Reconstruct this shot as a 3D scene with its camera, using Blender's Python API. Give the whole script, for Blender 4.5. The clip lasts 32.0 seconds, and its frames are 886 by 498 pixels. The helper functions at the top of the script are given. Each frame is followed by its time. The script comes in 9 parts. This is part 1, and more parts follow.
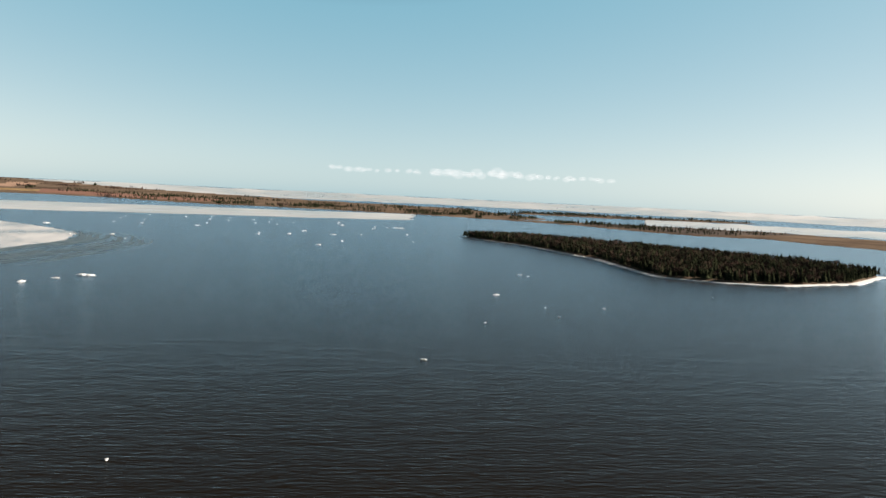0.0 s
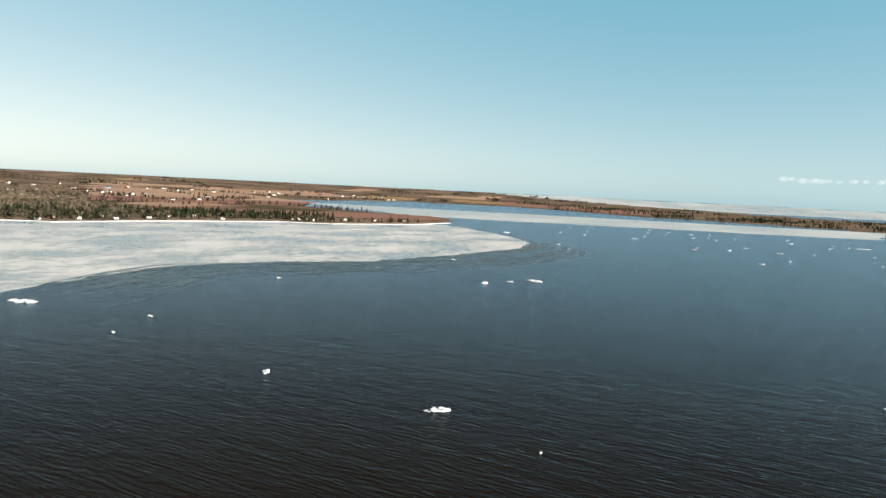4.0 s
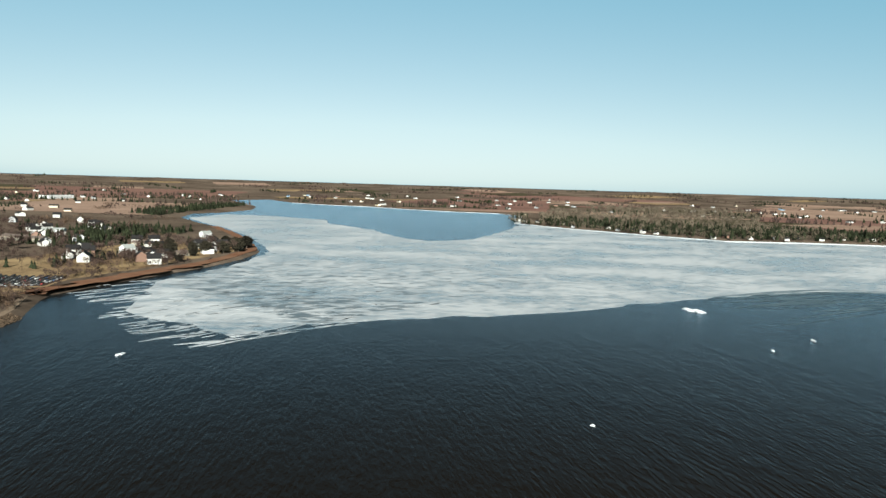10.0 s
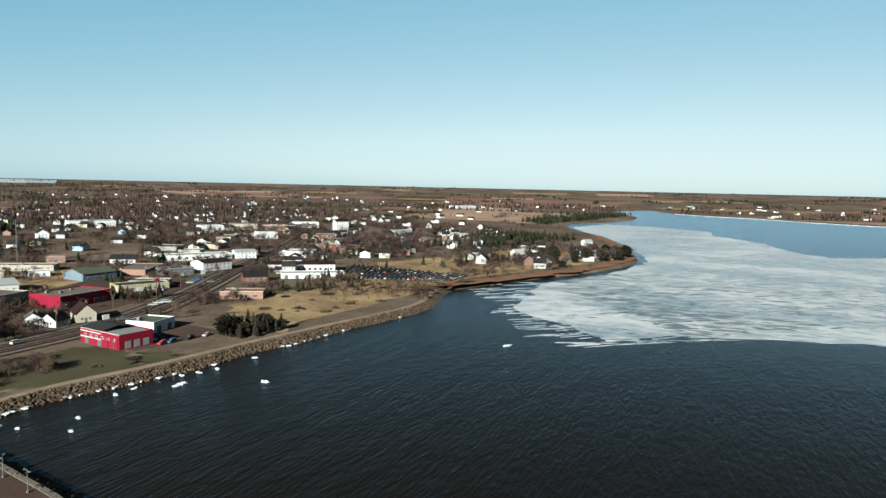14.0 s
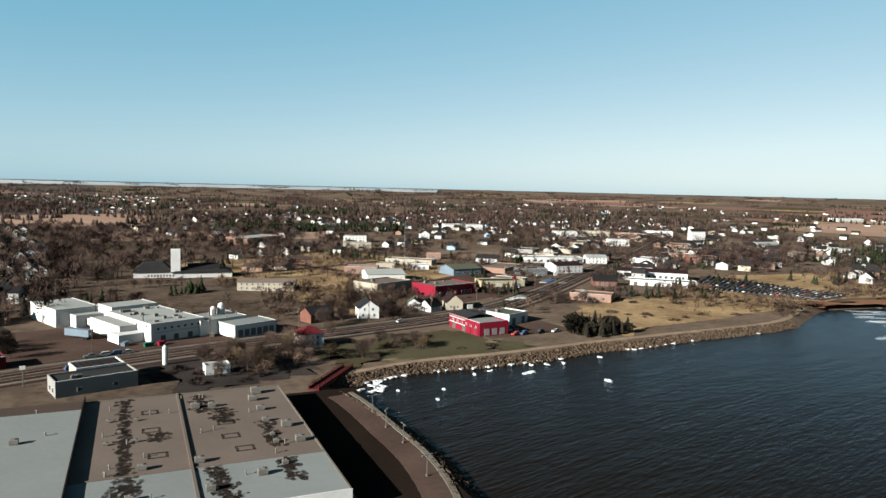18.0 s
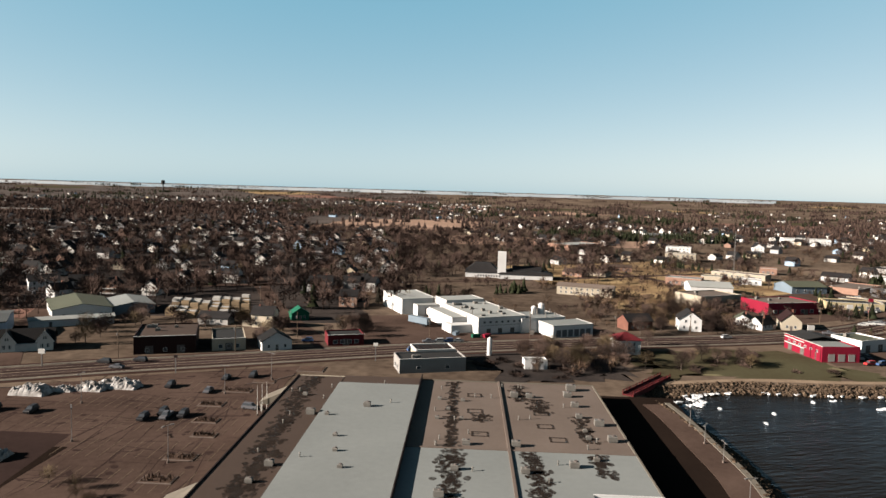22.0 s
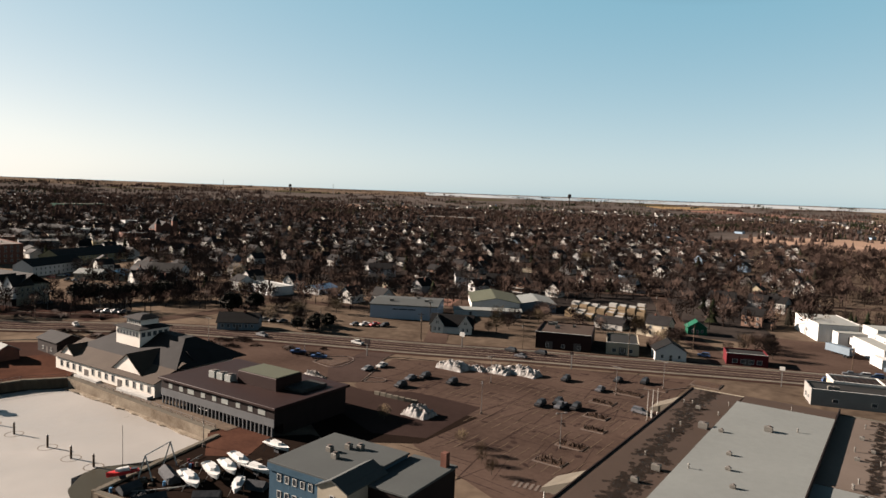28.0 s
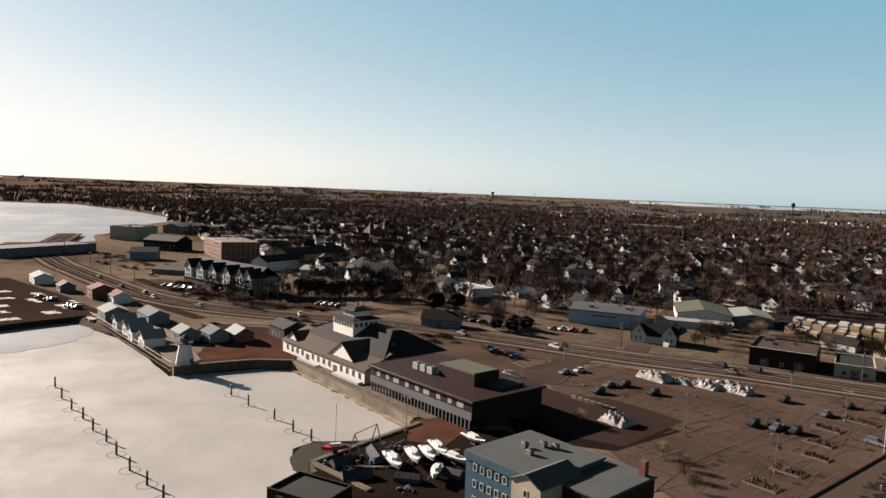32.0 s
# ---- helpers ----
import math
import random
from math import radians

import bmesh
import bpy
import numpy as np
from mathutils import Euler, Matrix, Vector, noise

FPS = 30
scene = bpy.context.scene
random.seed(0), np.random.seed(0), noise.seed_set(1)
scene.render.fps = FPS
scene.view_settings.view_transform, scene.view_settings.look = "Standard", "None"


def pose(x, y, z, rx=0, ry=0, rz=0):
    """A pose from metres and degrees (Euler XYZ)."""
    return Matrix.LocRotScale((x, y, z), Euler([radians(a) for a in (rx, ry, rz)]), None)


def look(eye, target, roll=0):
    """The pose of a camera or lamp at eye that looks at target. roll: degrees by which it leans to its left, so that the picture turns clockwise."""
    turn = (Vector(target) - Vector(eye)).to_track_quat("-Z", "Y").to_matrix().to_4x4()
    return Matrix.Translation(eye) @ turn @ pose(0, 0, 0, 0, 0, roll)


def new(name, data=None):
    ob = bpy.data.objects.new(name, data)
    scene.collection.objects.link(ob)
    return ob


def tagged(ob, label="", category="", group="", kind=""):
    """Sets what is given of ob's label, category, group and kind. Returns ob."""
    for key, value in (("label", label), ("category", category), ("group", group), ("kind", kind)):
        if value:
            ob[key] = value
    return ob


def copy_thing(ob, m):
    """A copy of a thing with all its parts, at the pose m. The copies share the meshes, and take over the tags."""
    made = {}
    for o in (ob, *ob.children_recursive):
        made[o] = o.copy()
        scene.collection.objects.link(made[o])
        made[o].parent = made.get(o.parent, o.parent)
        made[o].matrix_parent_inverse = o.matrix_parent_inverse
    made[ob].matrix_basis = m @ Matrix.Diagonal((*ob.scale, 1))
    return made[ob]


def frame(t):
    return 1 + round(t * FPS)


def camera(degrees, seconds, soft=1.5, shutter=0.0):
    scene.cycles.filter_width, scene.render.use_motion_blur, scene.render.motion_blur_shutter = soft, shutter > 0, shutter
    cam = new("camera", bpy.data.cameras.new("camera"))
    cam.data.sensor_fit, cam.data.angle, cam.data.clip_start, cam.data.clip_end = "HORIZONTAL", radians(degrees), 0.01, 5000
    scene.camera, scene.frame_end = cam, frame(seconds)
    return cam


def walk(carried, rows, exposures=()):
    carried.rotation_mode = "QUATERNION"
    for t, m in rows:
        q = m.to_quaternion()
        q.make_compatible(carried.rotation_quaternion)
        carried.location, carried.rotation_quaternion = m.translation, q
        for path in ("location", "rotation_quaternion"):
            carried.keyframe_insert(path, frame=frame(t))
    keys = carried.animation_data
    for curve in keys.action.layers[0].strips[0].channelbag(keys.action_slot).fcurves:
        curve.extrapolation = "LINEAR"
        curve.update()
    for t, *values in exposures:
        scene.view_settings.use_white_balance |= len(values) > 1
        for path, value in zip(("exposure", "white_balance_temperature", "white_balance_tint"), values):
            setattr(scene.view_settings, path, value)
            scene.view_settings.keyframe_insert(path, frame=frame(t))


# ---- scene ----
cam = camera(64.8, 32.0)
PATH = [
    (0.0, 0.00, 0.00, 70.01, 85.763, -2.769, 0.205),
    (0.5, -0.10, -0.16, 70.22, 85.710, -2.766, 3.181),
    (1.0, -0.17, -0.40, 70.42, 85.609, -2.786, 7.600),
    (1.5, -0.15, -0.73, 70.60, 85.528, -2.827, 12.893),
    (2.0, -0.05, -1.08, 70.83, 85.408, -2.866, 18.477),
    (2.5, 0.15, -1.22, 71.02, 85.280, -2.968, 24.228),
    (4.5, 1.61, -0.72, 71.85, 85.040, -2.746, 39.208),
    (5.0, 2.02, -0.60, 71.85, 84.951, -2.680, 44.459),
    (5.5, 2.30, -0.43, 71.81, 84.902, -2.610, 49.067),
    (6.0, 2.53, -0.39, 71.69, 84.878, -2.528, 53.463),
    (6.5, 2.80, -0.42, 71.63, 84.851, -2.387, 57.822),
    (7.0, 3.10, -0.50, 71.56, 84.805, -2.327, 62.020),
    (7.5, 3.29, -0.70, 71.48, 84.781, -2.192, 66.165),
    (8.0, 3.33, -0.64, 71.31, 84.772, -2.059, 70.307),
    (8.5, 3.27, -0.38, 71.03, 84.776, -2.001, 74.196),
    (9.0, 3.34, -0.07, 70.75, 84.760, -1.900, 78.508),
    (9.5, 3.52, 0.06, 70.53, 84.760, -1.822, 82.567),
    (10.0, 3.92, 0.11, 70.37, 84.767, -1.708, 86.579),
    (10.5, 4.38, 0.15, 70.22, 84.790, -1.611, 90.432),
    (11.0, 4.86, 0.16, 70.04, 84.806, -1.472, 94.205),
    (11.5, 5.32, 0.15, 69.84, 84.834, -1.445, 98.022),
    (12.0, 5.93, 0.18, 69.62, 84.851, -1.401, 101.776),
    (12.5, 6.45, 0.40, 69.40, 84.881, -1.310, 105.575),
    (13.0, 6.85, 0.75, 69.17, 84.900, -1.277, 109.435),
    (13.5, 7.11, 1.14, 68.94, 84.907, -1.273, 113.260),
    (14.0, 7.33, 1.48, 68.70, 84.910, -1.249, 117.092),
    (14.5, 7.62, 1.76, 68.42, 84.919, -1.274, 120.947),
    (16.5, 8.52, 3.09, 66.60, 84.983, -1.179, 136.031),
    (17.0, 8.57, 3.51, 66.25, 85.020, -1.288, 139.837),
    (17.5, 8.67, 3.82, 65.96, 85.039, -1.269, 142.936),
    (18.0, 8.72, 4.02, 65.67, 85.085, -1.357, 145.505),
    (18.5, 8.80, 4.19, 65.36, 85.101, -1.376, 148.989),
    (19.0, 8.91, 4.41, 65.03, 85.136, -1.392, 152.387),
    (19.5, 8.94, 4.55, 64.76, 85.135, -1.404, 155.786),
    (20.0, 8.90, 4.67, 64.48, 85.149, -1.453, 159.179),
    (20.5, 9.00, 4.73, 64.22, 85.141, -1.480, 162.535),
    (21.0, 9.04, 4.83, 63.94, 85.164, -1.550, 165.641),
    (21.5, 9.20, 5.00, 63.68, 85.201, -1.562, 168.521),
    (22.0, 9.34, 5.35, 63.36, 85.257, -1.597, 171.419),
    (22.5, 9.41, 5.59, 63.09, 85.293, -1.708, 174.086),
    (23.0, 9.37, 5.74, 62.88, 85.340, -1.769, 177.129),
    (23.5, 9.20, 5.68, 62.69, 85.342, -1.800, 179.774),
    (24.0, 9.00, 5.79, 62.46, 85.347, -1.753, 182.789),
    (24.5, 8.88, 5.82, 62.22, 85.365, -1.757, 185.596),
    (25.0, 8.80, 5.82, 61.85, 85.402, -1.795, 188.369),
    (25.5, 8.86, 5.82, 61.59, 85.417, -1.861, 191.103),
    (26.0, 9.00, 5.89, 61.35, 85.427, -1.927, 193.764),
    (26.5, 9.06, 6.02, 61.16, 85.408, -2.009, 196.271),
    (28.5, 9.18, 6.07, 60.13, 85.433, -2.121, 205.583),
    (29.0, 9.12, 6.08, 59.88, 85.431, -2.153, 207.570),
    (29.5, 9.00, 6.13, 59.57, 85.470, -2.151, 209.546),
    (30.0, 8.96, 6.22, 59.37, 85.484, -2.180, 211.527),
    (30.5, 9.00, 6.36, 59.13, 85.471, -2.216, 213.578),
    (31.0, 8.96, 6.41, 58.84, 85.475, -2.176, 215.648),
    (31.5, 8.93, 6.51, 58.60, 85.467, -2.151, 217.741),
    (32.0, 8.88, 6.43, 58.48, 85.459, -2.268, 219.814),
]

walk(cam, [(t, pose(x, y, z, rx, ry, rz)) for t, x, y, z, rx, ry, rz in PATH],
     exposures=[(0.0, 2.33, 7000, 16), (4.0, 2.32, 6650, 10), (9.0, 2.15, 6050, 3), (13.0, 2.1, 5820, 1), (19.0, 2.2, 6230, 10), (26.0, 2.34, 7120, 20), (32.0, 2.25, 6950, 20)])

# ---------------------------------------------------------------- world and sun
SUN_AZ, SUN_EL = 276.0, 21.0       # degrees, counter-clockwise from +Y, and above the horizon
sun_dir = Vector((-math.sin(radians(SUN_AZ)) * math.cos(radians(SUN_EL)),
                  math.cos(radians(SUN_AZ)) * math.cos(radians(SUN_EL)), math.sin(radians(SUN_EL))))
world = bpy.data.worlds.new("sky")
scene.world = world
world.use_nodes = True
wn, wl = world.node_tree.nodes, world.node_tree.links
sky = wn.new("ShaderNodeTexSky")
sky.sky_type, sky.sun_disc = "NISHITA", False
sky.sun_elevation, sky.sun_rotation = radians(SUN_EL), radians(-SUN_AZ)
sky.air_density, sky.dust_density, sky.ozone_density = 1.0, 0.3, 1.0
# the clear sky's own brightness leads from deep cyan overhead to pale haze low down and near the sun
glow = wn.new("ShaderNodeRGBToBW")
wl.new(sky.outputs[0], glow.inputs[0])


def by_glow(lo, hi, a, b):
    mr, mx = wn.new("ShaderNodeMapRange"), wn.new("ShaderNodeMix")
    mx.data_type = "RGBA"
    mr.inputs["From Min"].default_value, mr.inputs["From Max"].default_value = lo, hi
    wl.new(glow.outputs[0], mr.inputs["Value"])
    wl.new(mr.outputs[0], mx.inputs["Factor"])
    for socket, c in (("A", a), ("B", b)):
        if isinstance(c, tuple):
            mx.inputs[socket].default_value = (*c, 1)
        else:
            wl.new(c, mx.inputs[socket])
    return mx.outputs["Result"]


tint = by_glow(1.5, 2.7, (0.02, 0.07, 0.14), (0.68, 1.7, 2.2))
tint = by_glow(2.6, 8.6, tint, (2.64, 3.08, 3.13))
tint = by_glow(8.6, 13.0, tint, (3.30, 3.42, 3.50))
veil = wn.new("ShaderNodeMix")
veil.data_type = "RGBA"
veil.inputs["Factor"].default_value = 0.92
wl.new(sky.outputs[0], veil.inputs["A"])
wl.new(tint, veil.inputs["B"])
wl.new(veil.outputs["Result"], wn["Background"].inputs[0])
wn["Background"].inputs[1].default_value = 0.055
lamp = new("sun", bpy.data.lights.new("sun", "SUN"))
lamp.data.energy, lamp.data.angle, lamp.data.color = 5.0, radians(0.5), (1.0, 0.93, 0.82)
lamp.matrix_world = look(sun_dir * 100, (0, 0, 0))

# ---------------------------------------------------------------- materials
def material(name, base, rough=0.85, metal=0.0, dark=None, scale=1.0, spread=0.5, fine=None, bump=0.0,
             bump_scale=None, per_object=0.0, coords="Object", stretch=(1, 1, 1), spec=None, grain=0.4):
    """A weathered surface: base and dark mixed by a coarse and a fine noise, with relief."""
    m = bpy.data.materials.new(name)
    m.use_nodes = True
    n, l = m.node_tree.nodes, m.node_tree.links
    b = n["Principled BSDF"]
    b.inputs["Roughness"].default_value, b.inputs["Metallic"].default_value = rough, metal
    b.inputs["Specular IOR Level"].default_value = (0.0 if coords == "World" else 0.08) if spec is None else spec
    if dark is None:
        dark = tuple(c * 0.62 for c in base)
    if coords == "World":
        src = n.new("ShaderNodeNewGeometry").outputs["Position"]
    else:
        src = n.new("ShaderNodeTexCoord").outputs["Object"]
    mp = n.new("ShaderNodeMapping")
    mp.inputs["Scale"].default_value = stretch
    l.new(src, mp.inputs["Vector"])
    n1, n2 = n.new("ShaderNodeTexNoise"), n.new("ShaderNodeTexNoise")
    n1.inputs["Scale"].default_value, n1.inputs["Detail"].default_value = scale, 5
    n2.inputs["Scale"].default_value, n2.inputs["Detail"].default_value = scale * 9 if fine is None else fine, 3
    l.new(mp.outputs[0], n1.inputs["Vector"])
    l.new(mp.outputs[0], n2.inputs["Vector"])
    n4 = n.new("ShaderNodeTexNoise")
    n4.inputs["Scale"].default_value, n4.inputs["Detail"].default_value = n2.inputs["Scale"].default_value * 5, 2
    l.new(mp.outputs[0], n4.inputs["Vector"])
    ad, ae = n.new("ShaderNodeMath"), n.new("ShaderNodeMath")
    ad.operation = ae.operation = "MULTIPLY_ADD"
    l.new(n2.outputs["Fac"], ad.inputs[0])
    ad.inputs[1].default_value = 0.45
    l.new(n1.outputs["Fac"], ad.inputs[2])
    l.new(n4.outputs["Fac"], ae.inputs[0])
    ae.inputs[1].default_value = grain
    l.new(ad.outputs[0], ae.inputs[2])
    mid = 0.72 + grain / 2
    rg = n.new("ShaderNodeMapRange")
    rg.inputs["From Min"].default_value, rg.inputs["From Max"].default_value = mid - spread / 2, mid + spread / 2
    l.new(ae.outputs[0], rg.inputs["Value"])
    mix = n.new("ShaderNodeMix")
    mix.data_type = "RGBA"
    mix.inputs["A"].default_value, mix.inputs["B"].default_value = (*dark, 1), (*base, 1)
    l.new(rg.outputs[0], mix.inputs["Factor"])
    out = mix.outputs["Result"]
    if per_object:
        oi, hs = n.new("ShaderNodeObjectInfo"), n.new("ShaderNodeHueSaturation")
        mr = n.new("ShaderNodeMapRange")
        mr.inputs["To Min"].default_value, mr.inputs["To Max"].default_value = 1 - per_object, 1 + per_object
        l.new(oi.outputs["Random"], mr.inputs["Value"])
        l.new(mr.outputs[0], hs.inputs["Value"])
        l.new(out, hs.inputs["Color"])
        out = hs.outputs[0]
    l.new(out, b.inputs["Base Color"])
    if bump:
        bp, n3 = n.new("ShaderNodeBump"), n.new("ShaderNodeTexNoise")
        n3.inputs["Scale"].default_value = bump_scale or scale * 9
        n3.inputs["Detail"].default_value = 4
        l.new(mp.outputs[0], n3.inputs["Vector"])
        bp.inputs["Strength"].default_value, bp.inputs["Distance"].default_value = 0.7, bump
        l.new(n3.outputs["Fac"], bp.inputs["Height"])
        l.new(bp.outputs[0], b.inputs["Normal"])
    return m


def island_tint(m, amount):
    """Varies the colour of a joined mesh island by island."""
    n, l = m.node_tree.nodes, m.node_tree.links
    link = n["Principled BSDF"].inputs["Base Color"].links[0]
    g, hs, mr = n.new("ShaderNodeNewGeometry"), n.new("ShaderNodeHueSaturation"), n.new("ShaderNodeMapRange")
    mr.inputs["To Min"].default_value, mr.inputs["To Max"].default_value = 1 - amount, 1 + amount
    l.new(g.outputs["Random Per Island"], mr.inputs["Value"])
    l.new(mr.outputs[0], hs.inputs["Value"])
    l.new(link.from_socket, hs.inputs["Color"])
    l.new(hs.outputs[0], n["Principled BSDF"].inputs["Base Color"])
    return m


M = {}
M["ground"] = material("dry_ground", (0.0930, 0.0700, 0.0520), dark=(0.0340, 0.0250, 0.0190), scale=0.006, fine=0.06, spread=0.42, coords="World", bump=0.3, bump_scale=0.2)
M["grass"] = material("dry_grass", (0.1850, 0.1320, 0.0720), dark=(0.0780, 0.0500, 0.0290), scale=0.03, fine=0.3, spread=0.4, coords="World", bump=0.15, bump_scale=1.0)
M["lawn"] = material("spring_lawn", (0.0420, 0.0390, 0.0230), dark=(0.0290, 0.0230, 0.0140), scale=0.03, fine=0.4, coords="World", bump=0.1, bump_scale=1.5)
# soil and stubble are painted lighter and duller to stand in for distance haze
M["soil"] = material("red_soil", (0.1250, 0.0730, 0.0570), dark=(0.0820, 0.0460, 0.0370), scale=0.004, fine=0.06, coords="World", bump=0.2, bump_scale=0.4)
M["stubble"] = material("pale_stubble_field", (0.1950, 0.1330, 0.1000), dark=(0.1250, 0.0830, 0.0610), scale=0.005, fine=0.05, coords="World", bump=0.2, bump_scale=0.4)
M["earth"] = material("brown_earth", (0.0349, 0.0200, 0.0162), dark=(0.0199, 0.0120, 0.0102), scale=0.04, fine=0.5, coords="World", bump=0.1, bump_scale=2)
M["asphalt"] = material("worn_asphalt", (0.0520, 0.0355, 0.0285), dark=(0.0280, 0.0188, 0.0152), scale=0.05, fine=0.7, spread=0.55, coords="World", bump=0.01, bump_scale=8)
M["asphalt_mid"] = material("patched_asphalt", (0.0250, 0.0165, 0.0145), dark=(0.0145, 0.0098, 0.0088), scale=0.03, fine=0.6, spread=0.7, coords="World", bump=0.01, bump_scale=8)
M["asphalt_dark"] = material("fresh_asphalt", (0.0113, 0.0077, 0.0061), dark=(0.0073, 0.0051, 0.0042), scale=0.05, fine=0.8, coords="World", bump=0.01, bump_scale=8)
M["road"] = material("road_asphalt", (0.0400, 0.0280, 0.0245), dark=(0.0225, 0.0155, 0.0138), scale=0.04, fine=0.5, spread=0.7, coords="World", bump=0.01, bump_scale=8)
M["concrete"] = material("concrete", (0.0924, 0.0828, 0.0684), scale=0.3, spread=0.7, coords="World", bump=0.02, bump_scale=3)
M["sand"] = material("red_sand", (0.1214, 0.0700, 0.0441), dark=(0.0809, 0.0368, 0.0224), scale=0.05, fine=0.5, coords="World", bump=0.1, bump_scale=1)


def water_material():
    """Brown, silty water under a rippled mirror that strengthens towards grazing sight."""
    m = bpy.data.materials.new("rippled_dark_water")
    m.use_nodes = True
    n, l = m.node_tree.nodes, m.node_tree.links
    n.remove(n["Principled BSDF"])
    g = n.new("ShaderNodeNewGeometry")
    turn, mp = n.new("ShaderNodeMapping"), n.new("ShaderNodeMapping")
    turn.inputs["Rotation"].default_value = (0, 0, radians(-6))      # crests lie along the wind's front
    mp.inputs["Scale"].default_value = (0.26, 1.0, 1.0)
    l.new(g.outputs["Position"], turn.inputs["Vector"])
    l.new(turn.outputs[0], mp.inputs["Vector"])

    def ripple(scale, detail, depth, under=None):
        t, b = n.new("ShaderNodeTexNoise"), n.new("ShaderNodeBump")
        t.inputs["Scale"].default_value, t.inputs["Detail"].default_value = scale, detail
        l.new(mp.outputs[0], t.inputs["Vector"])
        b.inputs["Strength"].default_value, b.inputs["Distance"].default_value = 1.0, depth
        l.new(t.outputs["Fac"], b.inputs["Height"])
        if under:
            l.new(under, b.inputs["Normal"])
        return b.outputs[0]

    normal = ripple(0.75, 4, 0.4, ripple(0.16, 4, 0.42))
    silt, big = n.new("ShaderNodeMix"), n.new("ShaderNodeTexNoise")
    silt.data_type = "RGBA"
    silt.inputs["A"].default_value, silt.inputs["B"].default_value = (0.0030, 0.0025, 0.0019, 1), (0.0070, 0.0047, 0.0026, 1)
    big.inputs["Scale"].default_value = 0.003
    l.new(g.outputs["Position"], big.inputs["Vector"])
    l.new(big.outputs["Fac"], silt.inputs["Factor"])
    dif, glo, fre, pw, mix = (n.new("ShaderNodeBsdfDiffuse"), n.new("ShaderNodeBsdfGlossy"), n.new("ShaderNodeFresnel"), n.new("ShaderNodeMath"), n.new("ShaderNodeMixShader"))
    glo.inputs["Roughness"].default_value, glo.inputs["Color"].default_value = 0.2, (0.72, 0.88, 1.0, 1)
    fre.inputs["IOR"].default_value = 1.33
    pw.operation, pw.inputs[1].default_value = "POWER", 1.72
    l.new(fre.outputs[0], pw.inputs[0])
    for node in (glo, fre):
        l.new(normal, node.inputs["Normal"])
    l.new(silt.outputs["Result"], dif.inputs["Color"])
    l.new(pw.outputs[0], mix.inputs[0])
    l.new(dif.outputs[0], mix.inputs[1])
    l.new(glo.outputs[0], mix.inputs[2])
    l.new(mix.outputs[0], n["Material Output"].inputs["Surface"])
    return m


def ice_material(name, white, wet, scale, low, high, rough=0.45, stretch=(1, 1, 1), rot=0.0):
    """Ice with wetter, darker patches between the paler ones."""
    m = bpy.data.materials.new(name)
    m.use_nodes = True
    n, l = m.node_tree.nodes, m.node_tree.links
    b = n["Principled BSDF"]
    b.inputs["Specular IOR Level"].default_value = 0.4
    g, mp = n.new("ShaderNodeNewGeometry"), n.new("ShaderNodeMapping")
    mp.inputs["Scale"].default_value, mp.inputs["Rotation"].default_value = stretch, (0, 0, radians(rot))
    l.new(g.outputs["Position"], mp.inputs["Vector"])
    n1, n2 = n.new("ShaderNodeTexNoise"), n.new("ShaderNodeTexNoise")
    n1.inputs["Scale"].default_value, n1.inputs["Detail"].default_value, n1.inputs["Roughness"].default_value = scale, 8, 0.7
    n2.inputs["Scale"].default_value, n2.inputs["Detail"].default_value = scale * 0.12, 3
    l.new(mp.outputs[0], n1.inputs["Vector"])
    l.new(mp.outputs[0], n2.inputs["Vector"])
    ad = n.new("ShaderNodeMath")
    ad.operation = "MULTIPLY_ADD"
    ad.inputs[1].default_value = 0.7
    l.new(n2.outputs["Fac"], ad.inputs[0])
    l.new(n1.outputs["Fac"], ad.inputs[2])
    rg = n.new("ShaderNodeMapRange")
    rg.inputs["From Min"].default_value, rg.inputs["From Max"].default_value = low, high
    l.new(ad.outputs[0], rg.inputs["Value"])
    mix = n.new("ShaderNodeMix")
    mix.data_type = "RGBA"
    mix.inputs["A"].default_value, mix.inputs["B"].default_value = (*wet, 1), (*white, 1)
    l.new(rg.outputs[0], mix.inputs["Factor"])
    l.new(mix.outputs["Result"], b.inputs["Base Color"])
    mr = n.new("ShaderNodeMapRange")
    mr.inputs["To Min"].default_value, mr.inputs["To Max"].default_value = 0.15, rough + 0.25
    l.new(rg.outputs[0], mr.inputs["Value"])
    l.new(mr.outputs[0], b.inputs["Roughness"])
    bp = n.new("ShaderNodeBump")
    bp.inputs["Strength"].default_value, bp.inputs["Distance"].default_value = 0.5, 0.15
    l.new(ad.outputs[0], bp.inputs["Height"])
    l.new(bp.outputs[0], b.inputs["Normal"])
    return m


M["water"] = water_material()
M["thin_ice"] = ice_material("thin_grey_ice", (0.2550, 0.2600, 0.2640), (0.0620, 0.0760, 0.0860), 0.14, 0.66, 0.95, stretch=(1.0, 0.55, 1), rot=25)
M["wet_lead"] = material("wet_dark_lead", (0.0650, 0.0580, 0.0500), dark=(0.0250, 0.0270, 0.0290), scale=0.1, spread=0.5, coords="World", rough=0.3, spec=0.3)
M["slush"] = material("thin_grey_slush", (0.0480, 0.0620, 0.0660), dark=(0.0160, 0.0220, 0.0250), scale=0.06, fine=0.6, spread=0.5, coords="World", rough=0.4, spec=0.3)
M["far_ice"] = ice_material("pale_pack_ice", (0.2313, 0.2449, 0.2517), (0.1361, 0.1565, 0.1633), 0.006, 0.6, 1.0)
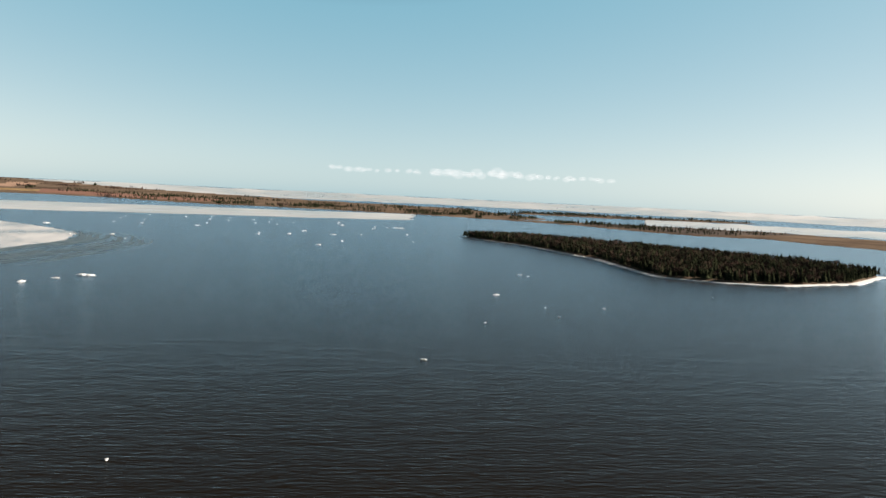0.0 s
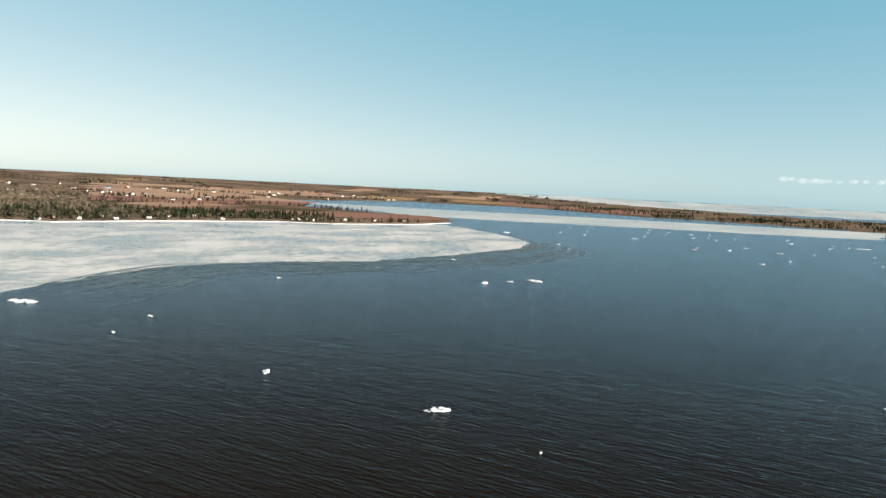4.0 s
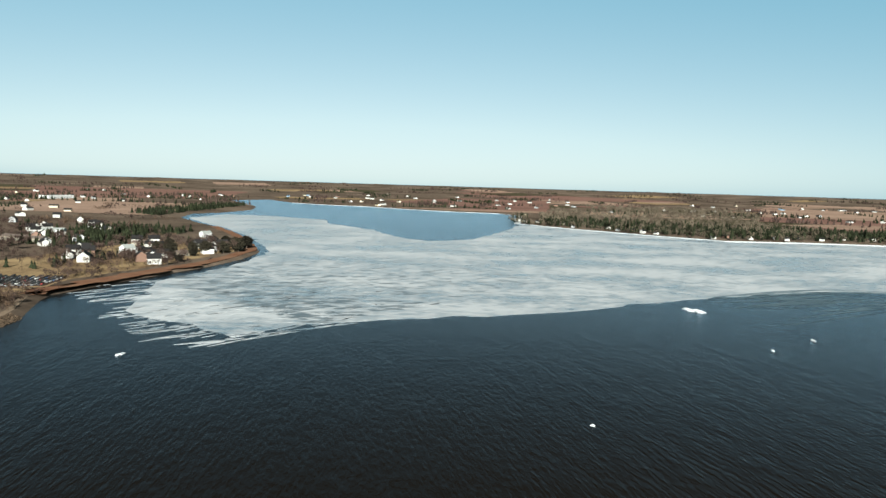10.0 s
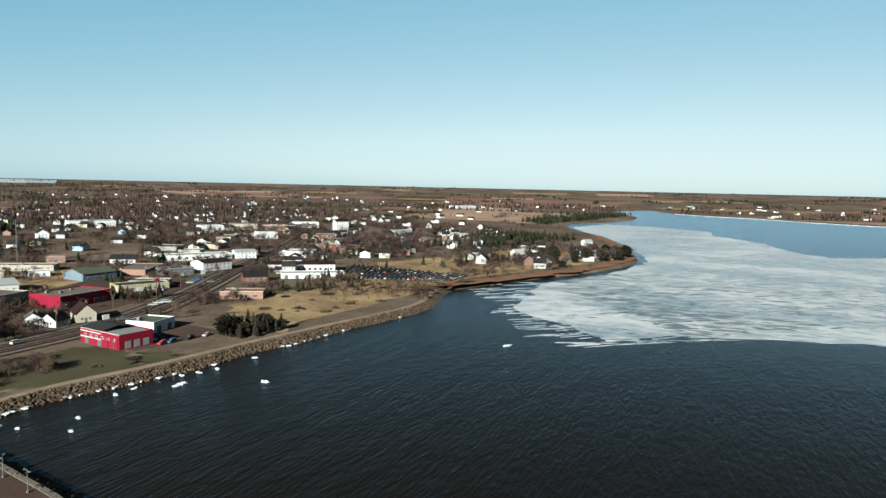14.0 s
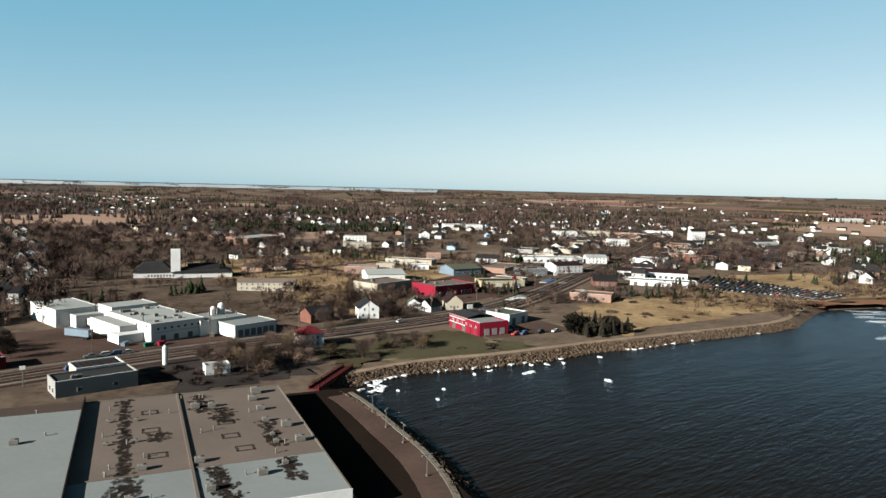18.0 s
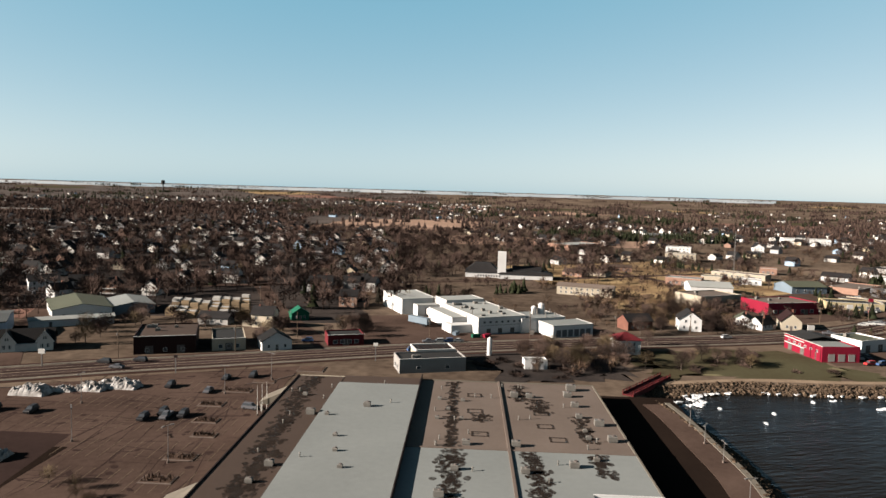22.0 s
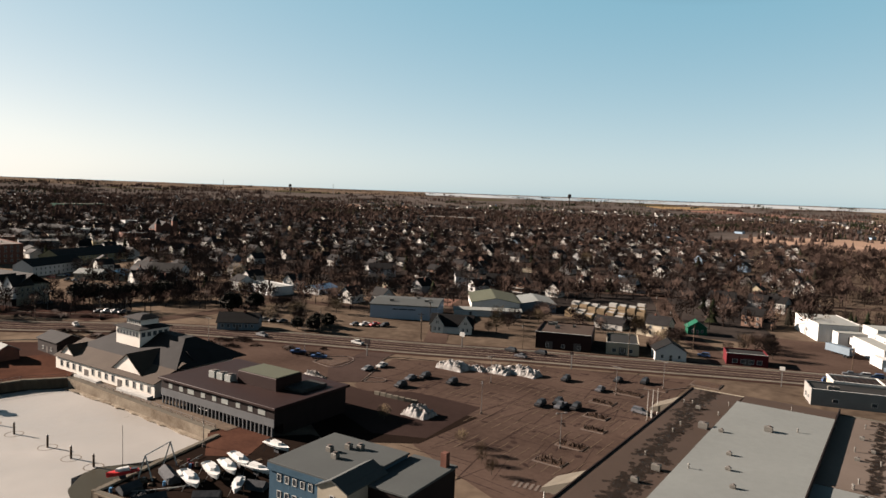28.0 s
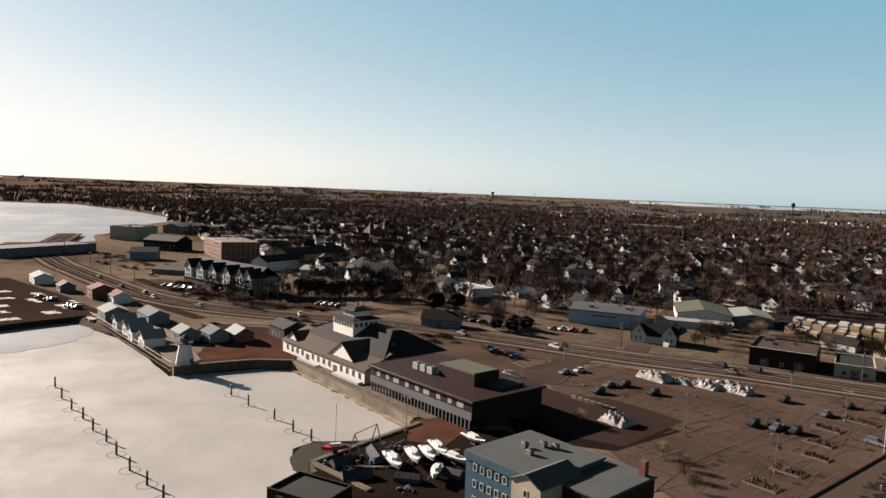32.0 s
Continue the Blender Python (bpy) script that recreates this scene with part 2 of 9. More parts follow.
M["harbour_ice"] = ice_material("cream_harbour_ice", (0.1960, 0.1870, 0.1750), (0.1630, 0.1540, 0.1420), 0.05, 0.5, 1.2)
M["floe"] = material("white_floe_ice", (0.4422, 0.4422, 0.4360), dark=(0.2731, 0.2861, 0.2991), scale=0.3, rough=0.6, bump=0.2, bump_scale=1.2)
M["harbour_ice"].node_tree.nodes["Principled BSDF"].inputs["Specular IOR Level"].default_value = 0.12
M["bay_ice"] = ice_material("dull_bay_ice", (0.135, 0.142, 0.148), (0.1, 0.107, 0.113), 0.02, 0.55, 1.1)
M["bay_ice"].node_tree.nodes["Principled BSDF"].inputs["Specular IOR Level"].default_value = 0.08
M["slip_water"] = material("murky_slip_water", (0.0310, 0.0265, 0.0175), dark=(0.0210, 0.0180, 0.0120), rough=0.4, scale=0.15, spread=0.9, coords="World", spec=0.05)
M["yard_ground"] = material("dark_garden_ground", (0.0323, 0.0265, 0.0234), dark=(0.0145, 0.0127, 0.0123), scale=0.02, fine=0.2, coords="World", bump=0.1, bump_scale=0.5)
M["far_floor"] = material("far_woodland_floor", (0.0640, 0.0540, 0.0480), dark=(0.0280, 0.0245, 0.0230), scale=0.008, fine=0.06, spread=0.4, coords="World")
M["snow"] = material("dirty_snow", (0.2600, 0.2530, 0.2450), dark=(0.0480, 0.0390, 0.0320), scale=0.5, spread=0.5, bump=0.2, bump_scale=1.5)


# ---------------------------------------------------------------- building tools
def obj(name, verts, faces, mat, parent=None, label="", smooth=False, mats=None, idx=None):
    me = bpy.data.meshes.new(name)
    me.from_pydata([tuple(v) for v in verts], [], [tuple(f) for f in faces])
    for mm in (mats or [mat]):
        me.materials.append(mm)
    if idx is not None:
        me.polygons.foreach_set("material_index", idx)
    if smooth:
        me.polygons.foreach_set("use_smooth", [True] * len(me.polygons))
    ob = new(name, me)
    if parent:
        ob.parent = parent
    if label:
        ob["label"] = label
    return ob


def thing(name, label, category, at=None, group="", kind=""):
    e = new(name)
    if at is not None:
        e.matrix_world = at
    return tagged(e, label, category, group, kind)


class Mesh:
    """Collects boxes, prisms and roofs, then links them as one mesh."""

    def __init__(self):
        self.v, self.f = [], []

    def add(self, v, f):
        o = len(self.v)
        self.v += [tuple(p) for p in v]
        self.f += [tuple(i + o for i in q) for q in f]
        return self

    def box(self, x0, y0, z0, x1, y1, z1, c=0.0):
        if c <= 0:
            v = [(x, y, z) for z in (z0, z1) for x, y in ((x0, y0), (x1, y0), (x1, y1), (x0, y1))]
            return self.add(v, [(3, 2, 1, 0), (4, 5, 6, 7), (0, 1, 5, 4), (1, 2, 6, 5), (2, 3, 7, 6), (3, 0, 4, 7)])
        p = [(x0, y0), (x1, y0), (x1, y1), (x0, y1)]
        q = [(x0 + c, y0 + c), (x1 - c, y0 + c), (x1 - c, y1 - c), (x0 + c, y1 - c)]
        v = [(x, y, z0) for x, y in p] + [(x, y, z1 - c) for x, y in p] + [(x, y, z1) for x, y in q]
        f = [(3, 2, 1, 0), (8, 9, 10, 11)]
        for k in (0, 4):
            f += [(k + i, k + (i + 1) % 4, k + 4 + (i + 1) % 4, k + 4 + i) for i in range(4)]
        return self.add(v, f)

    def prism(self, outline, z0, z1, top=1.0):
        n = len(outline)
        cx, cy = sum(p[0] for p in outline) / n, sum(p[1] for p in outline) / n
        v = [(x, y, z0) for x, y in outline] + [(cx + (x - cx) * top, cy + (y - cy) * top, z1) for x, y in outline]
        return self.add(v, [tuple(range(n))[::-1], tuple(range(n, 2 * n))] + [(i, (i + 1) % n, n + (i + 1) % n, n + i) for i in range(n)])

    def tube(self, x, y, z0, z1, r0, r1=None, n=8):
        r1 = r0 if r1 is None else r1
        a = [2 * math.pi * i / n for i in range(n)]
        v = [(x + r0 * math.cos(t), y + r0 * math.sin(t), z0) for t in a] + [(x + r1 * math.cos(t), y + r1 * math.sin(t), z1) for t in a]
        return self.add(v, [tuple(range(n))[::-1], tuple(range(n, 2 * n))] + [(i, (i + 1) % n, n + (i + 1) % n, n + i) for i in range(n)])

    def rod(self, a, b, r0, r1=None, n=5):
        a, b = Vector(a), Vector(b)
        r1 = r0 if r1 is None else r1
        d = (b - a).normalized()
        s = d.orthogonal().normalized()
        t = d.cross(s)
        v = []
        for p, r in ((a, r0), (b, r1)):
            v += [p + (s * math.cos(2 * math.pi * i / n) + t * math.sin(2 * math.pi * i / n)) * r for i in range(n)]
        return self.add(v, [tuple(range(n))[::-1], tuple(range(n, 2 * n))] + [(i, (i + 1) % n, n + (i + 1) % n, n + i) for i in range(n)])

    def gable(self, x0, y0, x1, y1, z0, rise, over=0.4, thick=0.25, axis="x"):
        """A pitched roof slab over a rectangle, ridge along axis."""
        if axis == "y":
            w = Mesh().gable(y0, x0, y1, x1, z0, rise, over, thick)
            return self.add([(b, a, c) for a, b, c in w.v], [f[::-1] for f in w.f])
        ym, k = (y0 + y1) / 2, rise / ((y1 - y0) / 2)
        a, b, lo = x0 - over, x1 + over, z0 - over * k
        sec = [(y0 - over, lo), (ym, z0 + rise), (y1 + over, lo), (y1 + over, lo + thick), (ym, z0 + rise + thick), (y0 - over, lo + thick)]
        v = [(a, y, z) for y, z in sec] + [(b, y, z) for y, z in sec]
        f = [(0, 1, 4, 5), (1, 2, 3, 4), (11, 10, 7, 6), (10, 9, 8, 7)]
        f += [(i + 6, (i + 1) % 6 + 6, (i + 1) % 6, i) for i in range(6)]
        return self.add(v, f)

    def gable_wall(self, x0, y0, x1, y1, z0, z1, rise, axis="x"):
        """A house body: a box with two gable ends."""
        if axis == "y":
            w = Mesh().gable_wall(y0, x0, y1, x1, z0, z1, rise)
            return self.add([(b, a, c) for a, b, c in w.v], [f[::-1] for f in w.f])
        ym = (y0 + y1) / 2
        sec = [(y0, z0), (y1, z0), (y1, z1), (ym, z1 + rise), (y0, z1)]
        v = [(x0, y, z) for y, z in sec] + [(x1, y, z) for y, z in sec]
        return self.add(v, [(4, 3, 2, 1, 0), (5, 6, 7, 8, 9)] + [(i, (i + 1) % 5, (i + 1) % 5 + 5, i + 5) for i in range(5)])

    def hip(self, x0, y0, x1, y1, z0, rise, over=0.4, inset=None, thick=0.2):
        x0, y0, x1, y1 = x0 - over, y0 - over, x1 + over, y1 + over
        d = min(x1 - x0, y1 - y0) / 2 if inset is None else inset
        xa, xb, ya, yb = x0 + d, x1 - d, y0 + d, y1 - d
        v = [(x0, y0, z0), (x1, y0, z0), (x1, y1, z0), (x0, y1, z0)]
        v += [(x, y, z0 + thick) for x, y, z in v]
        v += [(xa, ya, z0 + rise), (xb, ya, z0 + rise), (xb, yb, z0 + rise), (xa, yb, z0 + rise)]
        f = [(3, 2, 1, 0), (8, 9, 10, 11)]
        for k in (0, 4):
            f += [(k + i, k + (i + 1) % 4, k + 4 + (i + 1) % 4, k + 4 + i) for i in range(4)]
        return self.add(v, f)

    def make(self, name, mat, parent=None, label="", smooth=False):
        return obj(name, self.v, self.f, mat, parent, label, smooth)


def bowl(r):
    """The far country and sea lift gently towards the horizon."""
    return 60.0 * np.clip((r - 2500.0) / 2400.0, 0, 1.05) ** 2


def inside(px, py, poly):
    res = np.zeros(np.shape(px), bool)
    n = len(poly)
    for i in range(n):
        (x0, y0), (x1, y1) = poly[i], poly[(i + 1) % n]
        if y0 != y1:
            res ^= ((y0 > py) != (y1 > py)) & (px < (x1 - x0) * (py - y0) / (y1 - y0) + x0)
    return res


def edge_distance(px, py, poly):
    best = np.full(np.shape(px), 1e9)
    n = len(poly)
    for i in range(n):
        (x0, y0), (x1, y1) = poly[i], poly[(i + 1) % n]
        dx, dy = x1 - x0, y1 - y0
        k = np.clip(((px - x0) * dx + (py - y0) * dy) / (dx * dx + dy * dy + 1e-9), 0, 1)
        best = np.minimum(best, np.hypot(px - x0 - k * dx, py - y0 - k * dy))
    return best


def ring(r, a0, a1, n):
    return [(-r * math.sin(radians(a0 + (a1 - a0) * i / n)), r * math.cos(radians(a0 + (a1 - a0) * i / n))) for i in range(n + 1)]


def wavy(poly, step, amp, seed, closed=True):
    """The outline cut into short pieces and shaken, as shores and ice edges are."""
    rnd = random.Random(seed)
    out = []
    n = len(poly)
    for i in range(n if closed else n - 1):
        a, b = Vector(poly[i]), Vector(poly[(i + 1) % n])
        k = max(1, int((b - a).length / step))
        for j in range(k):
            p = a.lerp(b, j / k)
            out.append((p.x + rnd.uniform(-amp, amp), p.y + rnd.uniform(-amp, amp)))
    if not closed:
        out.append(tuple(poly[-1]))
    return out


def slab(name, outline, z0, z1, mat, parent=None, label=""):
    """A flat sheet with a real edge, any outline."""
    bm = bmesh.new()
    top = [bm.verts.new((x, y, z1)) for x, y in outline]
    edges = [bm.edges.new((top[i], top[(i + 1) % len(top)])) for i in range(len(top))]
    bmesh.ops.triangle_fill(bm, edges=edges, use_beauty=True)
    for f in bm.faces:
        if f.normal.z < 0:
            f.normal_flip()
    low = [bm.verts.new((x, y, z0)) for x, y in outline]
    for i in range(len(top)):
        j = (i + 1) % len(top)
        bm.faces.new((top[i], low[i], low[j], top[j]))
    me = bpy.data.meshes.new(name)
    bm.to_mesh(me)
    bm.free()
    me.materials.append(mat)
    ob = new(name, me)
    if parent:
        ob.parent = parent
    if label:
        ob["label"] = label
    return ob


def patch(name, corners, lift, mat, n=14, m=14, seed=1, jag=0.0):
    """A field between four corners, laid on the lie of the land."""
    a, b, c, d = [Vector(p) for p in corners]
    rnd = random.Random(seed)
    v, f = [], []
    for i in range(n + 1):
        for j in range(m + 1):
            p = a.lerp(b, i / n).lerp(d.lerp(c, i / n), j / m)
            if i in (0, n) or j in (0, m):
                p = p + Vector((rnd.uniform(-jag, jag), rnd.uniform(-jag, jag)))
            v.append((p.x, p.y, ground_z(p.x, p.y) + lift))
    for i in range(n):
        for j in range(m):
            k = i * (m + 1) + j
            q = (k, k + m + 1, k + m + 2, k + 1)
            f.append(q)
    ob = obj(name, v, f, mat, smooth=True)
    if ob.data.polygons[0].normal.z < 0:
        ob.data.flip_normals()
    return ob


def ribbon(name, line, width, z, mat, parent=None, label="", thick=0.05):
    """A strip of even width along a line: roads, paths, kerbs."""
    pts = [Vector(p) for p in line]
    v, f = [], []
    for i, p in enumerate(pts):
        d = (pts[min(i + 1, len(pts) - 1)] - pts[max(i - 1, 0)]).normalized()
        s = Vector((-d.y, d.x)) * width / 2
        g = ground_z(p.x, p.y) if z is None else z
        for q in (p + s, p - s):
            v += [(q.x, q.y, g + (0.06 if z is None else 0)), (q.x, q.y, g - thick)]
    for i in range(len(pts) - 1):
        k = 4 * i
        f += [(k, k + 2, k + 6, k + 4), (k + 1, k, k + 4, k + 5), (k + 2, k + 3, k + 7, k + 6)]
    f += [(0, 1, 3, 2), (4 * (len(pts) - 1), 4 * (len(pts) - 1) + 2, 4 * (len(pts) - 1) + 3, 4 * (len(pts) - 1) + 1)]
    return obj(name, v, f, mat, parent, label)


def smooth_line(line, k=6):
    """A curve through the points of a line."""
    p = [Vector(q) for q in line]
    p = [p[0] * 2 - p[1]] + p + [p[-1] * 2 - p[-2]]
    out = []
    for i in range(1, len(p) - 2):
        for j in range(k):
            t = j / k
            out.append(0.5 * (2 * p[i] + (p[i + 1] - p[i - 1]) * t + (2 * p[i - 1] - 5 * p[i] + 4 * p[i + 1] - p[i + 2]) * t * t
                              + (3 * p[i] - p[i - 1] - 3 * p[i + 1] + p[i + 2]) * t ** 3))
    return [tuple(q) for q in out] + [tuple(p[-2])]


# ---------------------------------------------------------------- land, sea and ice
BAY_SHORE = [(4600, -1500), (3000, -640), (1817, -560), (1693, -687), (1329, -652), (1035, -579), (886, -431), (790, -380), (752, -319),
             (671, -286), (686, -212), (600, -165), (470, -120), (380, -100), (311, -113), (262, -117)]
BASIN = [(262, -117), (253, -116), (204, -103), (200, -115), (195, -127), (187, -135), (119, -121), (118, -112), (118, -100), (117.5, -84.5),
         (113, -84), (112, -70), (70, -45), (10, -40), (-50, -62), (-80, -110), (-86, -130), (-90, -159), (-91, -188), (-87, -199)]
SEA_WALL = [(-87, -199), (-102, -199), (-122, -201), (-150, -196), (-183, -192), (-207, -193), (-227, -188), (-260, -187), (-313, -181),
            (-341, -182), (-391, -198), (-408, -201)]
POINT = [(-443, -192), (-499, -173), (-563, -150), (-617, -138), (-678, -135), (-700, -140), (-737, -151), (-882, -200), (-1009, -257),
         (-1083, -301), (-1241, -383), (-1398, -408), (-1456, -370), (-1638, -343), (-1840, -373)]
EAST = [(-2329, -556), (-2542, -470), (-2234, -338), (-2122, -213), (-2073, -91), (-1936, 25), (-1859, 145), (-1819, 256), (-1678, 293),
        (-1337, 232), (-1246, 281), (-1134, 365), (-1079, 409), (-1002, 483), (-1004, 593), (-993, 697), (-950, 850), (-885, 908),
        (-835, 1095), (-850, 1230), (-928, 1355), (-1023, 1432), (-1179, 1420), (-1380, 1413)]
FAR = [(-1950, 1600), (-2050, 1900), (-2050, 2300), (-1991, 2598), (-1657, 2788), (-1379, 2850), (-1151, 2749), (-976, 2690), (-576, 2735),
       (-299, 2696), (-80, 2660), (177, 2475), (420, 2800), (100, 3700), (-700, 3800), (-1700, 4000), (-2500, 4200)]
MAINLAND = BAY_SHORE + BASIN[1:] + SEA_WALL[1:] + POINT + EAST + FAR + ring(5000, 31, 253, 40)
TREE_ISLAND = [(34, 1259), (131, 1105), (201, 892), (214, 754), (223, 704), (276, 678), (332, 678), (431, 730), (525, 833), (500, 980),
               (415, 1060), (300, 1190), (160, 1330), (60, 1300)]
SAND_BAR = [(177, 2475), (409, 2301), (557, 1990), (670, 1855), (860, 1850), (890, 1691), (974, 1536), (1500, 1500), (1363, 2150), (1175, 2450), (756, 2560), (400, 2560)]
OUTER_ISLAND = [(300, 3330), (663, 3300), (1201, 3300), (1494, 3353), (1500, 3480), (900, 3600), (400, 3600)]
LANDS = [MAINLAND, TREE_ISLAND, SAND_BAR, OUTER_ISLAND]
LAND_Z = 2.4


def shore_height(px, py):
    """Height of the ground over the water: level land with banks that run out under the water."""
    h = np.full(np.shape(px), -3.0)
    for poly in LANDS:
        xs, ys = [p[0] for p in poly], [p[1] for p in poly]
        near = (px > min(xs) - 60) & (px < max(xs) + 60) & (py > min(ys) - 60) & (py < max(ys) + 60)
        if not near.any():
            continue
        qx, qy = px[near], py[near]
        d = edge_distance(qx, qy, poly) * np.where(inside(qx, qy, poly), 1, -1)
        h[near] = np.maximum(h[near], np.clip(d * 0.5, -3.0, LAND_Z))
    return h


def ground_z(x, y):
    """Level of the land at a place that is not water."""
    return float(LAND_Z + bowl(math.hypot(x, y)))


def build_ground():
    az = np.radians(np.concatenate([np.arange(-42, 258, 0.3), np.arange(258, 318, 3.0)]))
    rr = np.concatenate([np.arange(0.5, 60, 12), np.geomspace(60, 5000, 230)])
    A, R = np.meshgrid(az, rr)
    X, Y = -R * np.sin(A), R * np.cos(A)
    Z = bowl(R) + shore_height(X, Y)
    na, nr = len(az), len(rr)
    v = np.stack([X, Y, Z], -1).reshape(-1, 3)
    i, j = np.meshgrid(np.arange(nr - 1), np.arange(na), indexing="ij")
    k, k2 = i * na + j, i * na + (j + 1) % na
    f = np.stack([k, k + na, k2 + na, k2], -1).reshape(-1, 4)
    me = bpy.data.meshes.new("ground")
    me.from_pydata(v.tolist(), [], f[:, ::-1].tolist())
    me.materials.append(M["ground"])
    me.polygons.foreach_set("use_smooth", [True] * len(me.polygons))
    if me.polygons[5000].normal.z < 0:
        me.flip_normals()
    return tagged(new("ground", me), "dry brown early spring land round a bay", "ground", kind="structure")


def build_water():
    az = np.radians(np.arange(0, 360, 2.0))
    rr = np.concatenate([[1.0, 500, 1000, 2000], np.linspace(2500, 4990, 24)])
    A, R = np.meshgrid(az, rr)
    v = np.stack([-R * np.sin(A), R * np.cos(A), bowl(R)], -1).reshape(-1, 3).tolist()
    na = len(az)
    f = [(i * na + j, i * na + (j + 1) % na, (i + 1) * na + (j + 1) % na, (i + 1) * na + j) for i in range(len(rr) - 1) for j in range(na)]
    f.append(tuple(range(na)))
    ob = obj("water", v, f, M["water"], smooth=True)
    if ob.data.polygons[0].normal.z < 0:
        ob.data.flip_normals()
    return tagged(ob, "dark rippled sea water of the bay", "water", kind="structure")


build_ground()
build_water()

BIG_ICE = [(-470, -163), (-418, -150), (-368, -142), (-344, -119), (-335, -100), (-315, -78), (-316, -62), (-340, -49), (-354, -8), (-366, 33), (-385, 95),
           (-420, 146), (-455, 220), (-492, 320), (-479, 409), (-434, 503), (-428, 657), (-435, 804), (-488, 922), (-554, 989), (-741, 1127),
           (-835, 1150), (-860, 1000), (-930, 860), (-980, 700), (-990, 590), (-985, 480), (-1060, 400), (-1120, 355), (-1240, 270), (-1300, 225), (-1180, 190),
           (-1055, 150), (-905, 94), (-865, 34), (-929, -8), (-1053, -41), (-1183, -118), (-1297, -139), (-1386, -260), (-1410, -345), (-1240, -370),
           (-1080, -290), (-1005, -245), (-880, -190), (-740, -140), (-690, -128), (-617, -128), (-540, -142)]
tagged(slab("thin_ice", wavy(BIG_ICE, 14, 3.5, 3), -0.1, 0.06, M["thin_ice"]), "thin grey wind-streaked ice sheet on the bay", "ice sheet", kind="structure")
tagged(patch("far_ice", [(-1900, 1750), (-1050, 1420), (-100, 1990), (-110, 2660)], 0.15 - LAND_Z, M["far_ice"], 20, 14, 5, 12), "pale ice strip along the far shore", "ice sheet", kind="structure")
SLIP_POOL = [(116, -84), (121, -83), (126, -86), (129, -90), (131, -94), (130, -98), (127.5, -101), (121, -103), (119, -98), (117, -90)]
HARBOUR_ICE = [(330, -104), (311, -112), (262, -115), (253, -114), (204, -101), (198, -115), (193, -127), (186, -133), (121, -119.5), (123.5, -105), (127, -101.5), (131, -97), (131, -91), (127, -87.5), (121, -86),
               (117, -78), (112, -69), (92, -50), (95, -10), (300, -10), (420, -70)]
tagged(slab("harbour_ice", wavy(HARBOUR_ICE, 8, 0.5, 4), -0.1, 0.06, M["harbour_ice"]), "cream white ice filling the small boat harbour", "ice sheet", kind="structure")


tagged(slab("slip_pool", wavy(SLIP_POOL, 1.5, 0.25, 17), -0.1, 0.075, M["slip_water"]), "murky thawed pool in the ice by the slipway", "water", kind="structure")


def polar_sheet(name, a0, a1, r0, r1, lift, mat, label, jag=0.0, seed=2, n=80, m=6):
    rnd = random.Random(seed)
    v, f = [], []
    for i in range(n + 1):
        e0, e1 = rnd.uniform(-jag, jag), rnd.uniform(-jag, jag)
        for j in range(m + 1):
            a, r = radians(a0 + (a1 - a0) * i / n), r0 + e0 + (r1 + e1 - r0 - e0) * j / m
            v.append((-r * math.sin(a), r * math.cos(a), float(bowl(r)) + lift))
    for i in range(n):
        for j in range(m):
            k = i * (m + 1) + j
            f.append((k, k + 1, k + m + 2, k + m + 1))
    ob = obj(name, v, f, mat, smooth=True)
    if ob.data.polygons[0].normal.z < 0:
        ob.data.flip_normals()
    return tagged(ob, label, "ice sheet", kind="structure")


polar_sheet("sea_ice", -45, 42, 4050, 4960, 0.4, M["far_ice"], "white pack ice out at sea", 60)
polar_sheet("inner_sea_ice", -45, -16, 2750, 3500, 0.4, M["far_ice"], "white pack ice off the outer islands", 60, 5, 40)
polar_sheet("north_bay_ice", 146, 205, 4420, 4800, LAND_Z + 1.5, M["far_ice"], "frozen bay beyond the town", 25, 7)

tagged(polar_sheet("woodland_floor", 172, 236, 1180, 4300, LAND_Z + 0.25, M["far_floor"], "dark leafless woodland ground beyond the town", 60, 9, 90, 14), category="ground")

# ---------------------------------------------------------------- fields, roads and paved ground
def field(label, corners, mat, lift=0.5, seed=1, n=14):
    return tagged(patch("field", corners, lift, mat, n, n, seed, 6), label, "field", kind="structure")


field("bare red ploughed field beyond the bay", [(-2668, -65), (-3341, 286), (-3290, 716), (-1990, 420)], M["soil"])
field("pale stubble field along the far shore", [(-2030, -60), (-1990, 400), (-1830, 400), (-1900, 130)], M["stubble"])
field("red ploughed field behind the cape woods", [(-2858, 1512), (-2742, 2092), (-1777, 1761), (-2088, 1118)], M["stubble"])
field("dark red field on the cape", [(-2100, 1100), (-1780, 1740), (-1480, 1390), (-1700, 900)], M["soil"])
field("red soil at the end of the cape", [(-1330, 960), (-1120, 1390), (-900, 1330), (-900, 1100)], M["soil"])
field("red field on the far shore", [(-1700, 2900), (-1000, 2850), (-1000, 3200), (-1900, 3300)], M["soil"])
field("red ploughed field east of the point", [(-3233, -1647), (-3343, -712), (-2300, -640), (-2118, -1037)], M["soil"])
field("straw-coloured field by the inlet", [(-1250, -440), (-1850, -450), (-1900, -900), (-1300, -800)], M["stubble"])
field("ploughed red field beyond the town", [(-909, -1600), (-1275, -1465), (-952, -1062), (-700, -1150)], M["soil"])
field("pale sandy field north of the town", [(62, -1035), (-210, -1060), (-300, -1480), (-20, -1390)], M["stubble"], 0.6, 4)
field("pale field beyond the houses", [(-120, -950), (-420, -900), (-380, -760), (-100, -800)], M["stubble"])
field("tan field beyond the town", [(1500, -2300), (1250, -2500), (1000, -2050), (1250, -1900)], M["stubble"])
